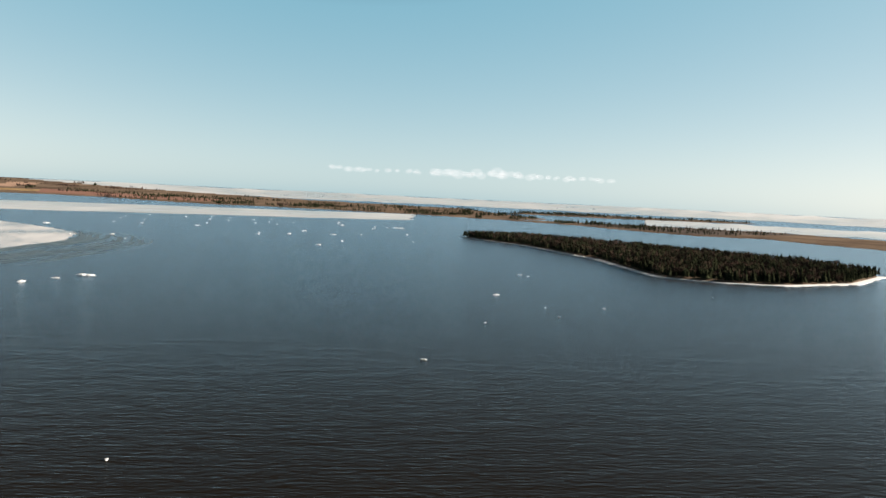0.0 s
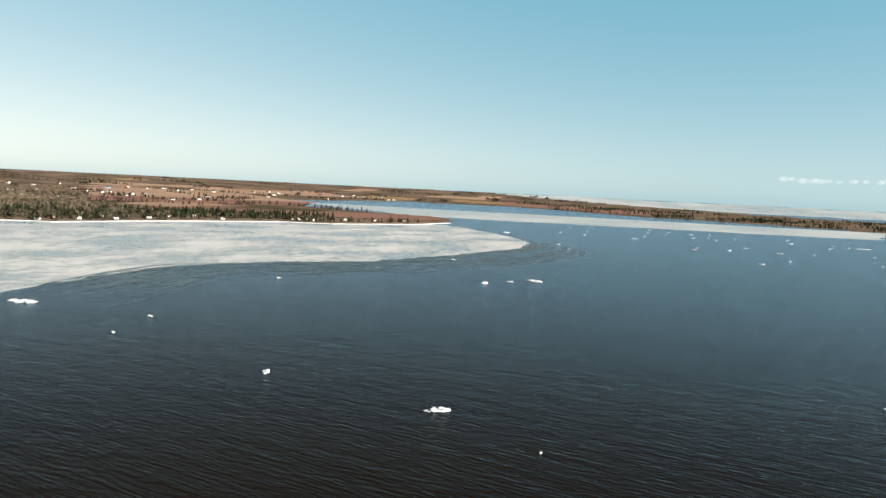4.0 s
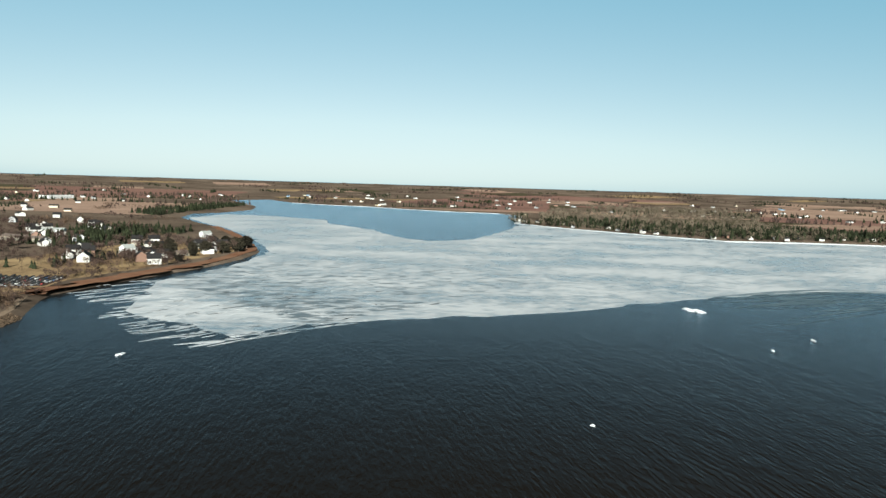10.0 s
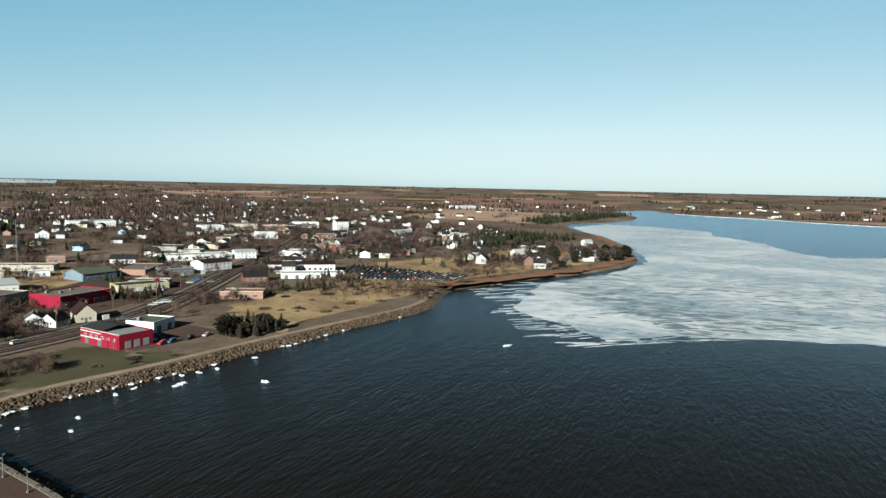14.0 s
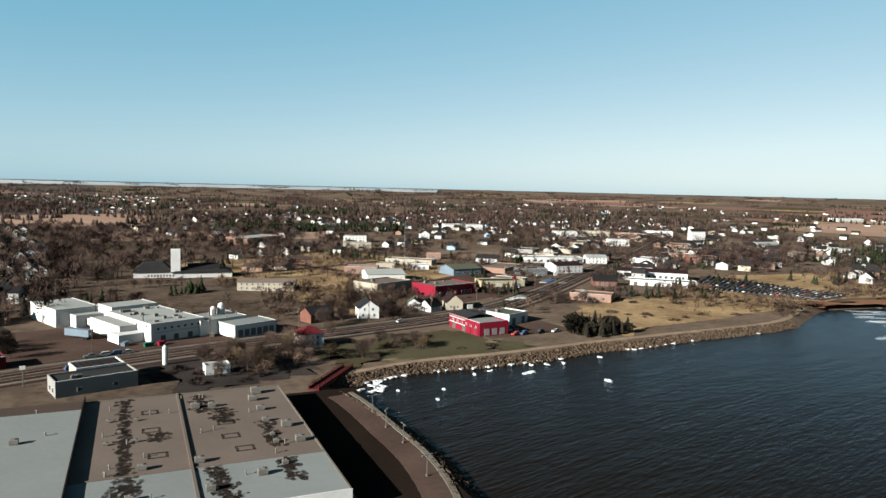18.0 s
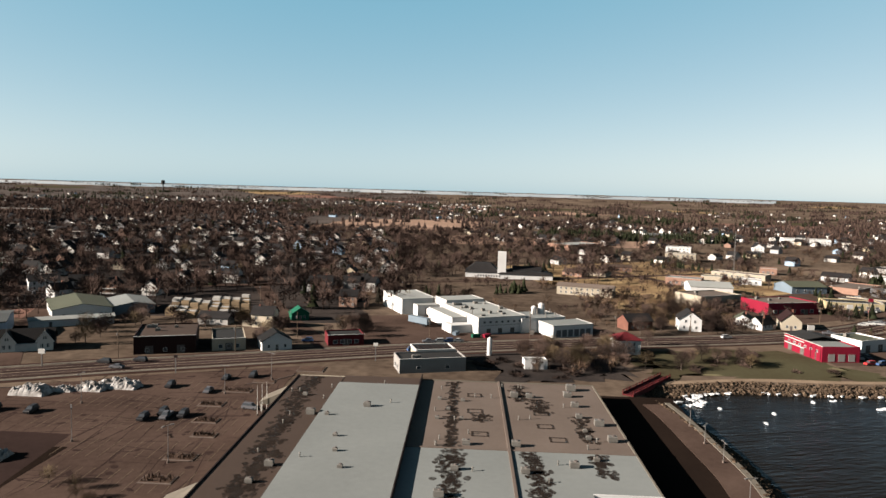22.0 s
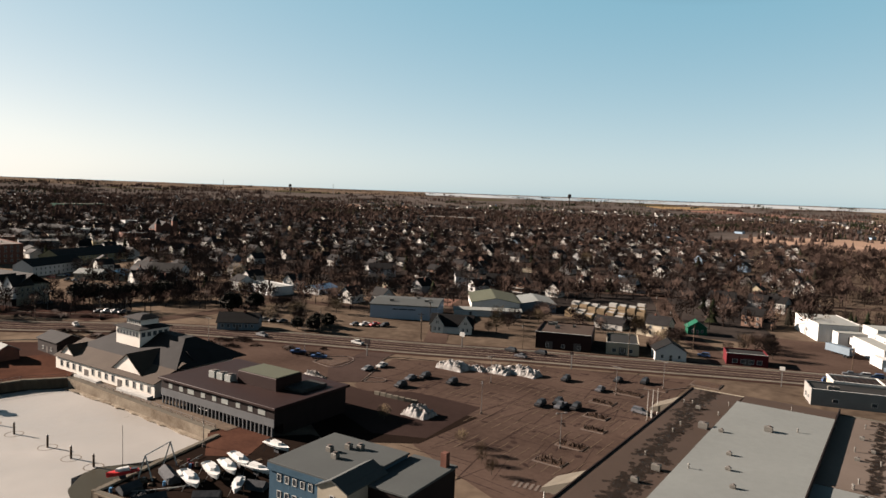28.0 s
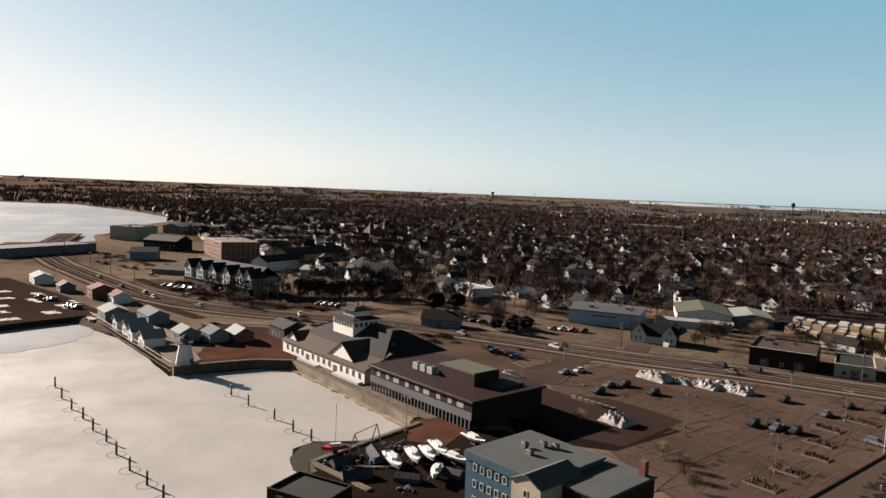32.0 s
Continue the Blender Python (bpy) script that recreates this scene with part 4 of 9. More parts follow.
def patchy(m, scale, lo, hi):
    """Lets what lies below show through in soft patches."""
    n, l = m.node_tree.nodes, m.node_tree.links
    t, c, r = n.new("ShaderNodeTexNoise"), n.new("ShaderNodeTexCoord"), n.new("ShaderNodeMapRange")
    t.inputs["Scale"].default_value, t.inputs["Detail"].default_value = scale, 6
    r.inputs["From Min"].default_value, r.inputs["From Max"].default_value = lo, hi
    l.new(c.outputs["Object"], t.inputs["Vector"])
    l.new(t.outputs["Fac"], r.inputs["Value"])
    l.new(r.outputs[0], n["Principled BSDF"].inputs["Alpha"])
    return m


patchy(M["stain"], 1.3, 0.1, 0.8)
M["glass"] = material("dark_window_glass", (0.03, 0.035, 0.04), rough=0.3, scale=1, spec=0.12)
M["trim"] = material("white_painted_trim", (0.3121, 0.3078, 0.2912), scale=0.8, spread=1.2)
M["plant_metal"] = material("galvanised_unit", (0.1200, 0.1140, 0.1030), dark=(0.0760, 0.0700, 0.0620), scale=0.6, rough=0.5, metal=0.3)
M["door"] = material("dark_door", (0.07, 0.06, 0.055), scale=1)
M["red_roof"] = material("dark_red_roof", (0.0640, 0.0080, 0.0100), dark=(0.0400, 0.0050, 0.0065), scale=0.3)
M["yellow_wall"] = material("pale_yellow_siding", (0.2016, 0.1680, 0.1008), scale=0.3)
M["steel_blue"] = material("bright_blue_steel_roof", (0.0700, 0.1750, 0.2940), scale=0.2, rough=0.45)

_windows = {}


def window_mesh(w, h):
    """A framed pane, set back inside its frame, as one piece."""
    key = (round(w, 2), round(h, 2))
    if key not in _windows:
        t = 0.1
        o = [(-w / 2, 0), (w / 2, 0), (w / 2, h), (-w / 2, h)]
        q = [(-w / 2 + t, t), (w / 2 - t, t), (w / 2 - t, h - t), (-w / 2 + t, h - t)]
        v = [(x, 0.03, z) for x, z in o] + [(x, -0.08, z) for x, z in o] + [(x, -0.08, z) for x, z in q] + [(x, -0.02, z) for x, z in q]
        f = []
        for k in (0, 4, 8):
            f += [(k + i, k + (i + 1) % 4, k + 4 + (i + 1) % 4, k + 4 + i) for i in range(4)]
        f.append((12, 13, 14, 15))
        me = bpy.data.meshes.new("window")
        me.from_pydata(v, [], f)
        me.materials.append(M["trim"])
        me.materials.append(M["glass"])
        me.polygons.foreach_set("material_index", [0] * 12 + [1])
        _windows[key] = me
    return _windows[key]


def window(parent, x, y, z, turn, w=1.1, h=1.4):
    ob = new("window", window_mesh(w, h))
    ob.parent = parent
    ob.matrix_local = pose(x, y, z, 0, 0, turn)
    return ob


def window_row(parent, side, n, z, length, at, w=1.1, h=1.4, margin=1.5):
    """n windows along a side: 'front' and 'back' run along x at y = at, 'left' and 'right' along y at x = at."""
    for i in range(n):
        s = margin + (length - 2 * margin) * ((i + 0.5) / n)
        if side == "front":
            window(parent, s, at - 0.02, z, 0, w, h)
        elif side == "back":
            window(parent, s, at + 0.02, z, 180, w, h)
        elif side == "left":
            window(parent, at - 0.02, s, z, -90, w, h)
        else:
            window(parent, at + 0.02, s, z, 90, w, h)


def site(x, y, yaw, w):
    """A frame at the corner of a front wall that runs w metres along yaw; its y axis leads away from the camera's stand."""
    c, s = math.cos(radians(yaw)), math.sin(radians(yaw))
    if -s * x + c * y < 0:
        x, y, yaw = x + c * w, y + s * w, yaw + 180
    return pose(x, y, LAND_Z, 0, 0, yaw)


CELLS = {}


def claim(m, x0, y0, x1, y1, pad=3.0):
    """Keeps a rectangle of the frame m clear; looked up by 50 m cells."""
    f = (m.inverted(), x0 - pad, y0 - pad, x1 + pad, y1 + pad)
    c = [m @ Vector((x, y, 0)) for x in (f[1], f[3]) for y in (f[2], f[4])]
    for i in range(int(min(p.x for p in c) // 50), int(max(p.x for p in c) // 50) + 1):
        for j in range(int(min(p.y for p in c) // 50), int(max(p.y for p in c) // 50) + 1):
            CELLS.setdefault((i, j), []).append(f)


def taken(x, y):
    for inv, x0, y0, x1, y1 in CELLS.get((int(x // 50), int(y // 50)), ()):
        p = inv @ Vector((x, y, 0))
        if x0 < p.x < x1 and y0 < p.y < y1:
            return True
    return False


def flat_block(name, label, category, m, w, d, h, wall, roof, rows=(), parapet=0.5, units=0, doors=0, seed=1, group=""):
    """A flat-roofed building: walls with parapet, roof deck, windows, doors and roof units."""
    root = thing(name, label, category, m, group)
    claim(m, 0, 0, w, d)
    b = Mesh()
    t = 0.3
    b.box(0, 0, -0.6, w, t, h + parapet).box(0, d - t, -0.6, w, d, h + parapet).box(0, t, -0.6, t, d - t, h + parapet).box(w - t, t, -0.6, w, d - t, h + parapet)
    b.make("wall", wall, root)
    Mesh().box(t, t, h - 0.3, w - t, d - t, h).make("roof", roof, root)
    Mesh().box(-0.06, -0.06, h + parapet - 0.12, w + 0.06, t + 0.06, h + parapet + 0.04).make("coping", M["trim"] if wall is not M["dark_brown"] else M["dark_brown"], root)
    for side, n, z, ww, wh in rows:
        ln, at = {"front": (w, 0), "back": (w, d), "left": (d, 0), "right": (d, w)}[side]
        window_row(root, side, n, z, ln, at, ww, wh)
    rnd = random.Random(seed)
    for k in range(doors):
        x = w * (k + 0.5) / doors
        Mesh().box(x - 1.3, -0.07, 0, x + 1.3, 0.03, min(3.0, h * 0.7), 0.02).make("door", M["door"], root)
    for k in range(units):
        x, y, s = rnd.uniform(2, w - 3), rnd.uniform(2, d - 3), rnd.uniform(0.7, 1.3)
        Mesh().box(x, y, h, x + 1.8 * s, y + 1.3 * s, h + 1.1 * s, 0.08).box(x + 0.2, y + 0.2, h + 1.1 * s, x + 0.9, y + 0.9, h + 1.3 * s).make("roof_unit", M["plant_metal"], root)
    return root


def gable_block(name, label, category, m, w, d, h, rise, wall, roof, rows=(), axis="x", group="", chimney=False, doors=1):
    """A pitched-roof building: walls with gable ends, roof, windows, door, chimney."""
    root = thing(name, label, category, m, group)
    claim(m, 0, 0, w, d)
    Mesh().gable_wall(0, 0, w, d, -0.6, h, rise, axis).make("wall", wall, root)
    Mesh().gable(0, 0, w, d, h, rise, 0.45, 0.2, axis).make("roof", roof, root)
    for side, n, z, ww, wh in rows:
        ln, at = {"front": (w, 0), "back": (w, d), "left": (d, 0), "right": (d, w)}[side]
        window_row(root, side, n, z, ln, at, ww, wh, 1.0)
    if chimney:
        Mesh().box(w * 0.6, d / 2 - 0.4, h + rise * 0.5, w * 0.6 + 0.8, d / 2 + 0.4, h + rise + 1.0, 0.05).make("chimney", M["brick"], root)
    for k in range(doors):
        x = w * (k + 0.5) / doors
        Mesh().box(x - 0.55, -0.06, 0, x + 0.55, 0.03, 2.1, 0.02).make("door", M["door"], root)
    return root


# ---------------------------------------------------------------- the mall
mall = thing("shopping_mall", "long low mall with grey and brown flat roofs", "mall", TOWN)
claim(TOWN, -87, -90, 0, 8, 4)
b = Mesh()
b.box(-36, -90, 1.5, -0.05, 8, 7.3).box(-87, -90, 1.5, -36, -14, 6.6).box(-74, -14, 1.5, -36, 8, 6.6)
b.make("wall", M["cream_wall"], mall)
Mesh().box(-13.5, -88, 7.3, 0, 8, 7.6).make("roof", M["roof_brown"], mall, "brown tar and gravel west roof")
Mesh().box(-36.3, -80, 7.3, -13.5, 8, 8.3).make("roof", M["roof_grey"], mall, "light grey membrane roof strip")
Mesh().box(-36, -90, 7.3, -13.5, -80, 7.5).make("roof", M["roof_brown"], mall, "brown gravel roof at the end of the strip")
Mesh().box(-59, -90, 6.6, -36.6, -35.3, 7.0).make("roof", M["roof_tan"], mall, "tan gravel roof panel")
Mesh().box(-87, -90, 6.6, -59.6, -35.3, 7.0).make("roof", M["roof_tan"], mall, "tan gravel roof panel")
Mesh().box(-59, -34.8, 6.6, -36.6, 8, 7.1).make("roof", M["roof_grey"], mall, "pale membrane roof panel")
b = Mesh().box(-87, -34.8, 6.6, -59.6, -14, 7.1)
b.box(-74, -14, 6.6, -59.6, 8, 7.1)
b.make("roof", M["roof_grey"], mall, "pale membrane roof panel")
Mesh().box(-59.6, -90, 6.6, -59.0, 8, 7.45).make("expansion_joint", M["roof_tan"], mall)
Mesh().box(-87, -35.3, 6.6, -36.6, -34.8, 7.25).make("expansion_joint", M["roof_tan"], mall)
Mesh().box(-36.6, -91, 6.6, -36.3, 8, 8.45, 0.04).make("fire_wall", M["dark_brown"], mall, "dark raised fire wall")
Mesh().box(-87.2, -90.2, 6.2, -36.6, -89.8, 7.25).box(-87.2, -89.8, 6.2, -86.8, -14, 7.25).make("parapet", M["concrete"], mall)
Mesh().box(-0.05, -88, 6.4, 0.25, 8, 7.85).make("parapet", M["dark_brown"], mall, "dark fascia along the shop fronts")
Mesh().box(-87.3, -14.2, 1.6, -74, -13.95, 7.2).make("end_wall", M["white_wall"], mall, "white end wall")
for y0 in (-75.5, -10.5):
    # entrance canopies: a pale wedge that slopes from the roof down over the walk
    v = [(0.2, y0, 7.9), (0.2, y0 + 7, 7.9), (6.2, y0 + 7, 5.2), (6.2, y0, 5.2), (0.2, y0, 4.6), (0.2, y0 + 7, 4.6), (6.2, y0 + 7, 4.6), (6.2, y0, 4.6)]
    canopy = obj("canopy", v, [(0, 3, 2, 1), (4, 5, 6, 7), (0, 4, 7, 3), (1, 2, 6, 5), (3, 7, 6, 2), (0, 1, 5, 4)], M["concrete"], mall, "grey sloping entrance canopy")
    for yy in (y0 + 0.5, y0 + 6.5):
        Mesh().tube(5.7, yy, 2.4, 4.6, 0.2).make("column", M["trim"], canopy)
rnd = random.Random(5)
for k, (x0, y0, x1, y1, zz) in enumerate(((-48, -89, -44.5, -36, 7.015), (-49.5, -34.6, -44, -2, 7.115), (-67, -87, -62, -72, 7.015), (-66.5, -34.6, -61.5, -4, 7.115),
                                          (-80.5, -34.5, -76, -22, 7.115), (-8, -87, -2, -58, 7.615), (-9.5, -58, -3.5, -26, 7.615), (-11.5, -28, -5, 2, 7.615), (-72, -74, -66, -62, 7.015),
                                          (-56, -60, -51, -54, 7.015), (-80, -60, -76, -42, 7.013))):
    blots = Mesh()
    area = (x1 - x0) * (y1 - y0)
    for q in range(int(area * 1.7)):
        cx = (x0 + x1) / 2 + max(-1, min(1, rnd.gauss(0, 0.36))) * (x1 - x0) * 0.62
        cy, rr = rnd.uniform(y0, y1), rnd.uniform(0.2, 0.95)
        o = [(cx + rr * rnd.uniform(0.55, 1.15) * math.cos(2 * math.pi * i / 7), cy + rr * 1.3 * rnd.uniform(0.55, 1.15) * math.sin(2 * math.pi * i / 7)) for i in range(7)]
        blots.prism(o, zz - 0.03, zz - 0.004 + 0.00006 * q)
    tagged(blots.make("stain", M["stain"], mall), kind="stuff")
for k, (x, y, s) in enumerate(((-52, -62, 0), (-52, -76, 0), (-69, -52, 0), (-69, -62, 0), (-71, -43, 0), (-53, -45, 0))):
    m = Mesh()
    for a in ((-2, -1.6, 2, -1.2), (-2, 1.2, 2, 1.6), (-2, -1.2, -1.6, 1.2), (1.6, -1.2, 2, 1.2)):
        m.box(x + a[0], y + a[1], 6.98, x + a[2], y + a[3], 7.1)
    m.make("roof_curb", M["stain"], mall, "dark square roof curb")
UNITS = [(-40, -179, 1.2), (-44, -178, 1.0), (-55, -178, 1.2), (-54, -169, 1.1), (-52, -160, 0.9), (-55, -154, 1.3), (-54, -143, 1.2), (-49, -145, 0.7), (-31, -142, 1.1), (-15, -130, 0.9),
         (-29, -127, 1.0), (-40, -129, 1.1), (-46, -132, 0.7), (-10, -118, 1.1), (-20, -144, 1.0), (-19, -178, 0.6), (-25, -176, 0.6), (-16, -162, 0.6), (-22, -161, 0.6), (-20, -169, 0.5),
         (1, -169, 1.0), (15, -166, 1.2), (17, -182, 0.7), (22, -134, 1.0), (25, -126, 0.8), (11, -163, 0.6), (9, -148, 0.6), (9, -139, 0.6), (8, -130, 0.6), (-58, -184, 1.5), (-50, -150, 0.6)]
inv = TOWN.inverted()
for x, y, s in UNITS:
    s *= 0.8
    p = inv @ Vector((x, y, 0))
    if p.x > -13.5:
        z = 7.6
    elif p.x > -36.3:
        z = 8.3
    else:
        z = 7.0 if p.y < -35 else 7.1
    u = Mesh().box(p.x - 1.1 * s, p.y - 0.8 * s, z + 0.25, p.x + 1.1 * s, p.y + 0.8 * s, z + 1.5 * s, 0.1).box(p.x - 1.0 * s, p.y - 0.7 * s, z, p.x + 1.0 * s, p.y + 0.7 * s, z + 0.25)
    ru = u.make("roof_unit", M["plant_metal"], mall)
    Mesh().tube(p.x - 0.3 * s, p.y, z + 1.5 * s, z + 1.5 * s + 0.2, 0.5 * s, 0.45 * s, 10).make("fan_cowl", M["door"], ru)
rnd = random.Random(8)
for k in range(34):
    x, y = rnd.uniform(-85, -2), rnd.uniform(-86, -16)
    z = 7.6 if x > -13.5 else 8.3 if x > -36.3 else 7.1
    Mesh().tube(x, y, z - 0.1, z + rnd.uniform(0.5, 0.9), 0.16, 0.14).tube(x, y, z + 0.8, z + 0.98, 0.28, 0.12).make("vent_pipe", M["plant_metal"], mall)

# ---------------------------------------------------------------- white food plant
def plant():
    root = thing("food_plant", "white flat-roofed food plant of several blocks", "factory", site(-51, -283, -166, 23))
    m = root.matrix_world
    claim(m, -40, 0, 25, 60, 2)

    def block(x0, y0, x1, y1, h, roof=None):
        Mesh().box(x0, y0, -0.5, x1, y1, h, 0.12).make("wall", M["white_wall"], root)
        Mesh().box(x0 + 0.3, y0 + 0.3, h, x1 - 0.3, y1 - 0.3, h + 0.12).make("roof", roof or M["roof_white"], root)
        Mesh().box(x0 - 0.05, y0 - 0.05, h - 0.25, x1 + 0.05, y0 + 0.25, h + 0.3).box(x0 - 0.05, y0 + 0.25, h - 0.25, x0 + 0.25, y1, h + 0.3).box(x1 - 0.25, y0 + 0.25, h - 0.25, x1 + 0.05, y1, h + 0.3).make("parapet", M["trim"], root)
    return root, m, block


root, m, block = plant()
inv = m.inverted()


def loc(x, y):
    p = inv @ Vector((x, y, LAND_Z))
    return p.x, p.y


ax, ay = loc(-23, -333)
block(ax, ay, ax + 18, ay + 30, 7.4)
bx, by = loc(-30, -328)
block(bx, by - 0.5, bx + 19, by + 6, 5.2)
block(0, 0, 23, 40, 7.4)
block(-7, 12, 0, 40, 5.6)
block(ax + 18, by + 6, 2, ay + 26, 6.4)
block(2, 40, 22, 54, 8.6)
dx, dy = loc(-82, -276)
block(dx, dy, dx + 20, dy + 13, 5.2, M["roof_grey"])
block(dx - 8, dy + 13, dx + 14, dy + 30, 6.2, M["roof_grey"])
for i in range(3):
    Mesh().box(bx + 4 + i * 5, by - 0.62, 0.8, bx + 7.2 + i * 5, by - 0.4, 3.8, 0.03).make("dock_door", M["door"], root)
window_row(root, "front", 7, 4.9, 23, 0, 1.2, 1.0)
window_row(root, "left", 9, 5.9, 40, 0, 1.2, 0.9)

for i in range(6):
    Mesh().box(dx + 1.5 + i * 3, dy - 0.06, 0.4, dx + 3.8 + i * 3, dy + 0.04, 3.4).make("panel", M["grey_wall"], root)
Mesh().tube(dx + 8, dy + 24, 0, 10.5, 1.4, 1.4, 12).tube(dx + 8, dy + 24, 10.5, 11.2, 1.4, 0.5, 12).make("silo", M["white_wall"], root, "white steel silo")
Mesh().tube(dx + 4.2, dy + 24, 0, 9.4, 1.2, 1.2, 12).tube(dx + 4.2, dy + 24, 9.4, 10.0, 1.2, 0.4, 12).make("silo", M["white_wall"], root, "white steel silo")
rnd = random.Random(3)
for k in range(16):
    x, y = rnd.uniform(2, 20), rnd.uniform(3, 37)
    Mesh().box(x, y, 7.5, x + rnd.uniform(0.8, 2), y + rnd.uniform(0.8, 2), 7.5 + rnd.uniform(0.5, 1.3), 0.06).make("roof_unit", M["plant_metal"], root)
for k in range(9):
    x, y = rnd.uniform(dx - 6, dx + 12), rnd.uniform(dy + 14, dy + 28)
    Mesh().tube(x, y, 6.2, rnd.uniform(7.5, 10), 0.3, 0.3, 8).make("stack_pipe", M["plant_metal"], root)
Mesh().box(-10, 6, -0.5, 0, 16, 3.6, 0.1).make("canopy", M["white_wall"], root, "low white loading canopy")

for x in (4, 9.5, 15.5):
    Mesh().box(x, -0.07, 0, x + 2.0, 0.05, 2.6).make("door", M["door"], root)
Mesh().box(0, -0.1, 0, 23, 0.0, 0.5).make("plinth", M["blue_grey"], root, "blue painted base")
for x0, y0, z0, x1, y1, z1 in ((1, -0.09, 3.9, 22, 0.0, 4.05), (-0.09, 1, 5.3, 0.0, 39, 5.45)):
    Mesh().box(x0, y0, z0, x1, y1, z1).make("cladding_joint", M["plant_metal"], root)
for k in range(11):
    Mesh().box(-0.06, 2 + k * 3.5, 0, 0.0, 2.08 + k * 3.5, 5.6).make("cladding_rib", M["trim"], root)
for k in range(8):
    Mesh().box(ax + 1.5 + k * 2.1, ay - 0.05, 0.2, ax + 1.58 + k * 2.1, ay, 7.0).make("cladding_rib", M["trim"], root)
PLANT = root.matrix_world


def trailer(x, y, turn, label, body):
    t = thing("semi_trailer", label, "trailer", PLANT @ pose(x, y, 0.05, 0, 0, turn), "trailers at the plant")
    Mesh().box(-1.25, 0, 1.1, 1.25, 12, 3.9, 0.05).make("box", body, t)
    Mesh().box(-0.6, 0.3, 0.85, 0.6, 11.7, 1.1).make("chassis", M["tyre_black"], t)
    for yy in (1.4, 2.7):
        for sx in (-1, 1):
            Mesh().rod((sx * 0.75, yy, 0.5), (sx * 1.2, yy, 0.5), 0.5, 0.5, 12).make("wheel", M["tyre_black"], t)
    for sx in (-0.7, 0.7):
        Mesh().box(sx - 0.08, 9.0, 0, sx + 0.08, 9.2, 1.1).make("landing_leg", M["tyre_black"], t)


M["tyre_black"] = material("trailer_black", (0.012, 0.012, 0.012), scale=2)
trailer(bx + 5.6, by - 13.2, 0, "white box trailer backed onto the loading dock", M["white_wall"])
trailer(bx + 15.6, by - 13.4, 0, "white box trailer backed onto the loading dock", M["white_wall"])
trailer(-14, 22, 24, "blue-grey box trailer parked beside the plant", M["blue_grey"])
for k, (x, y, mt, lb) in enumerate(((-3, -4, "green_wall", "green steel waste skip"), (1.5, -5, "red_wall", "red steel waste skip"), (-9, 3, "blue_grey", "blue-grey steel waste skip"), (24, -4, "plant_metal", "galvanised waste skip"))):
    sk = Mesh().prism([(-1.6, -0.8), (1.6, -0.8), (1.6, 0.8), (-1.6, 0.8)], 0.1, 1.5, 1.12).box(-1.5, -0.7, 0, -1.2, 0.7, 0.1).box(1.2, -0.7, 0, 1.5, 0.7, 0.1).make("waste_skip", M[mt])
    sk.matrix_world = PLANT @ pose(x, y, 0.05, 0, 0, 20 * k)
    tagged(sk, lb + " beside the plant", "waste skip", "skips of the plant")

# ---------------------------------------------------------------- waterfront buildings
def teal_building():
    # x runs east along the harbour front, y inland
    m = pose(83, -92, LAND_Z, 0, 0, 180 - 8)
    root = thing("apartment_block", "teal blue shingled three-storey block with flat grey roof", "apartment block", m)
    claim(m, -3, -12, 30, 22)
    w, d, h = 17.5, 17.5, 9.8
    Mesh().box(0, -0.0, -0.6, w, d, h).make("wall", M["teal_wall"], root)
    Mesh().box(-0.25, -0.25, h, w + 0.25, d + 0.25, h + 0.35, 0.08).make("roof", M["roof_blue"], root)
    Mesh().box(-0.3, -0.3, h - 1.2, w + 0.3, 0.0, h).make("frieze", M["teal_wall"], root)
    Mesh().box(w, 4, -0.6, w + 9, d + 2, h - 1.0).make("wall", M["dark_brown"], root, "dark shingled rear wing")
    Mesh().box(w - 0.2, 3.8, h - 1.0, w + 9.3, d + 2.3, h - 0.6, 0.08).make("roof", M["roof_blue"], root)
    Mesh().gable_wall(w - 5, -1.6, w + 1.2, 9, -0.6, h - 0.4, 1.5, "y").make("wall", M["cream_wall"], root, "cream gabled stair bay")
    Mesh().gable(w - 5, -1.6, w + 1.2, 9, h - 0.4, 1.5, 0.3, 0.2, "y").make("roof", M["roof_blue"], root)
    for z in (0.9, 3.9, 6.9):
        window_row(root, "front", 5, z, 12, 0, 0.95, 1.35)
        window_row(root, "left", 5, z, d, 0, 0.95, 1.35)
        window(root, w - 1.9, -1.62, z + 0.2, 0, 0.9, 1.3)
    for k, (x, y) in enumerate(((5, 9), (7, 12), (9, 13), (8, 7))):
        ru = Mesh().box(x, y, h + 0.3, x + 1.1, y + 1.1, h + 1.3, 0.08).make("roof_unit", M["plant_metal"], root)
        Mesh().tube(x + 0.55, y + 0.55, h + 1.3, h + 1.55, 0.45, 0.4, 10).make("fan_cowl", M["door"], ru)
    Mesh().box(w + 7, d, h - 0.6, w + 8.2, d + 1.2, h + 2.0, 0.05).make("chimney", M["brick"], root)
    return root


teal_building()


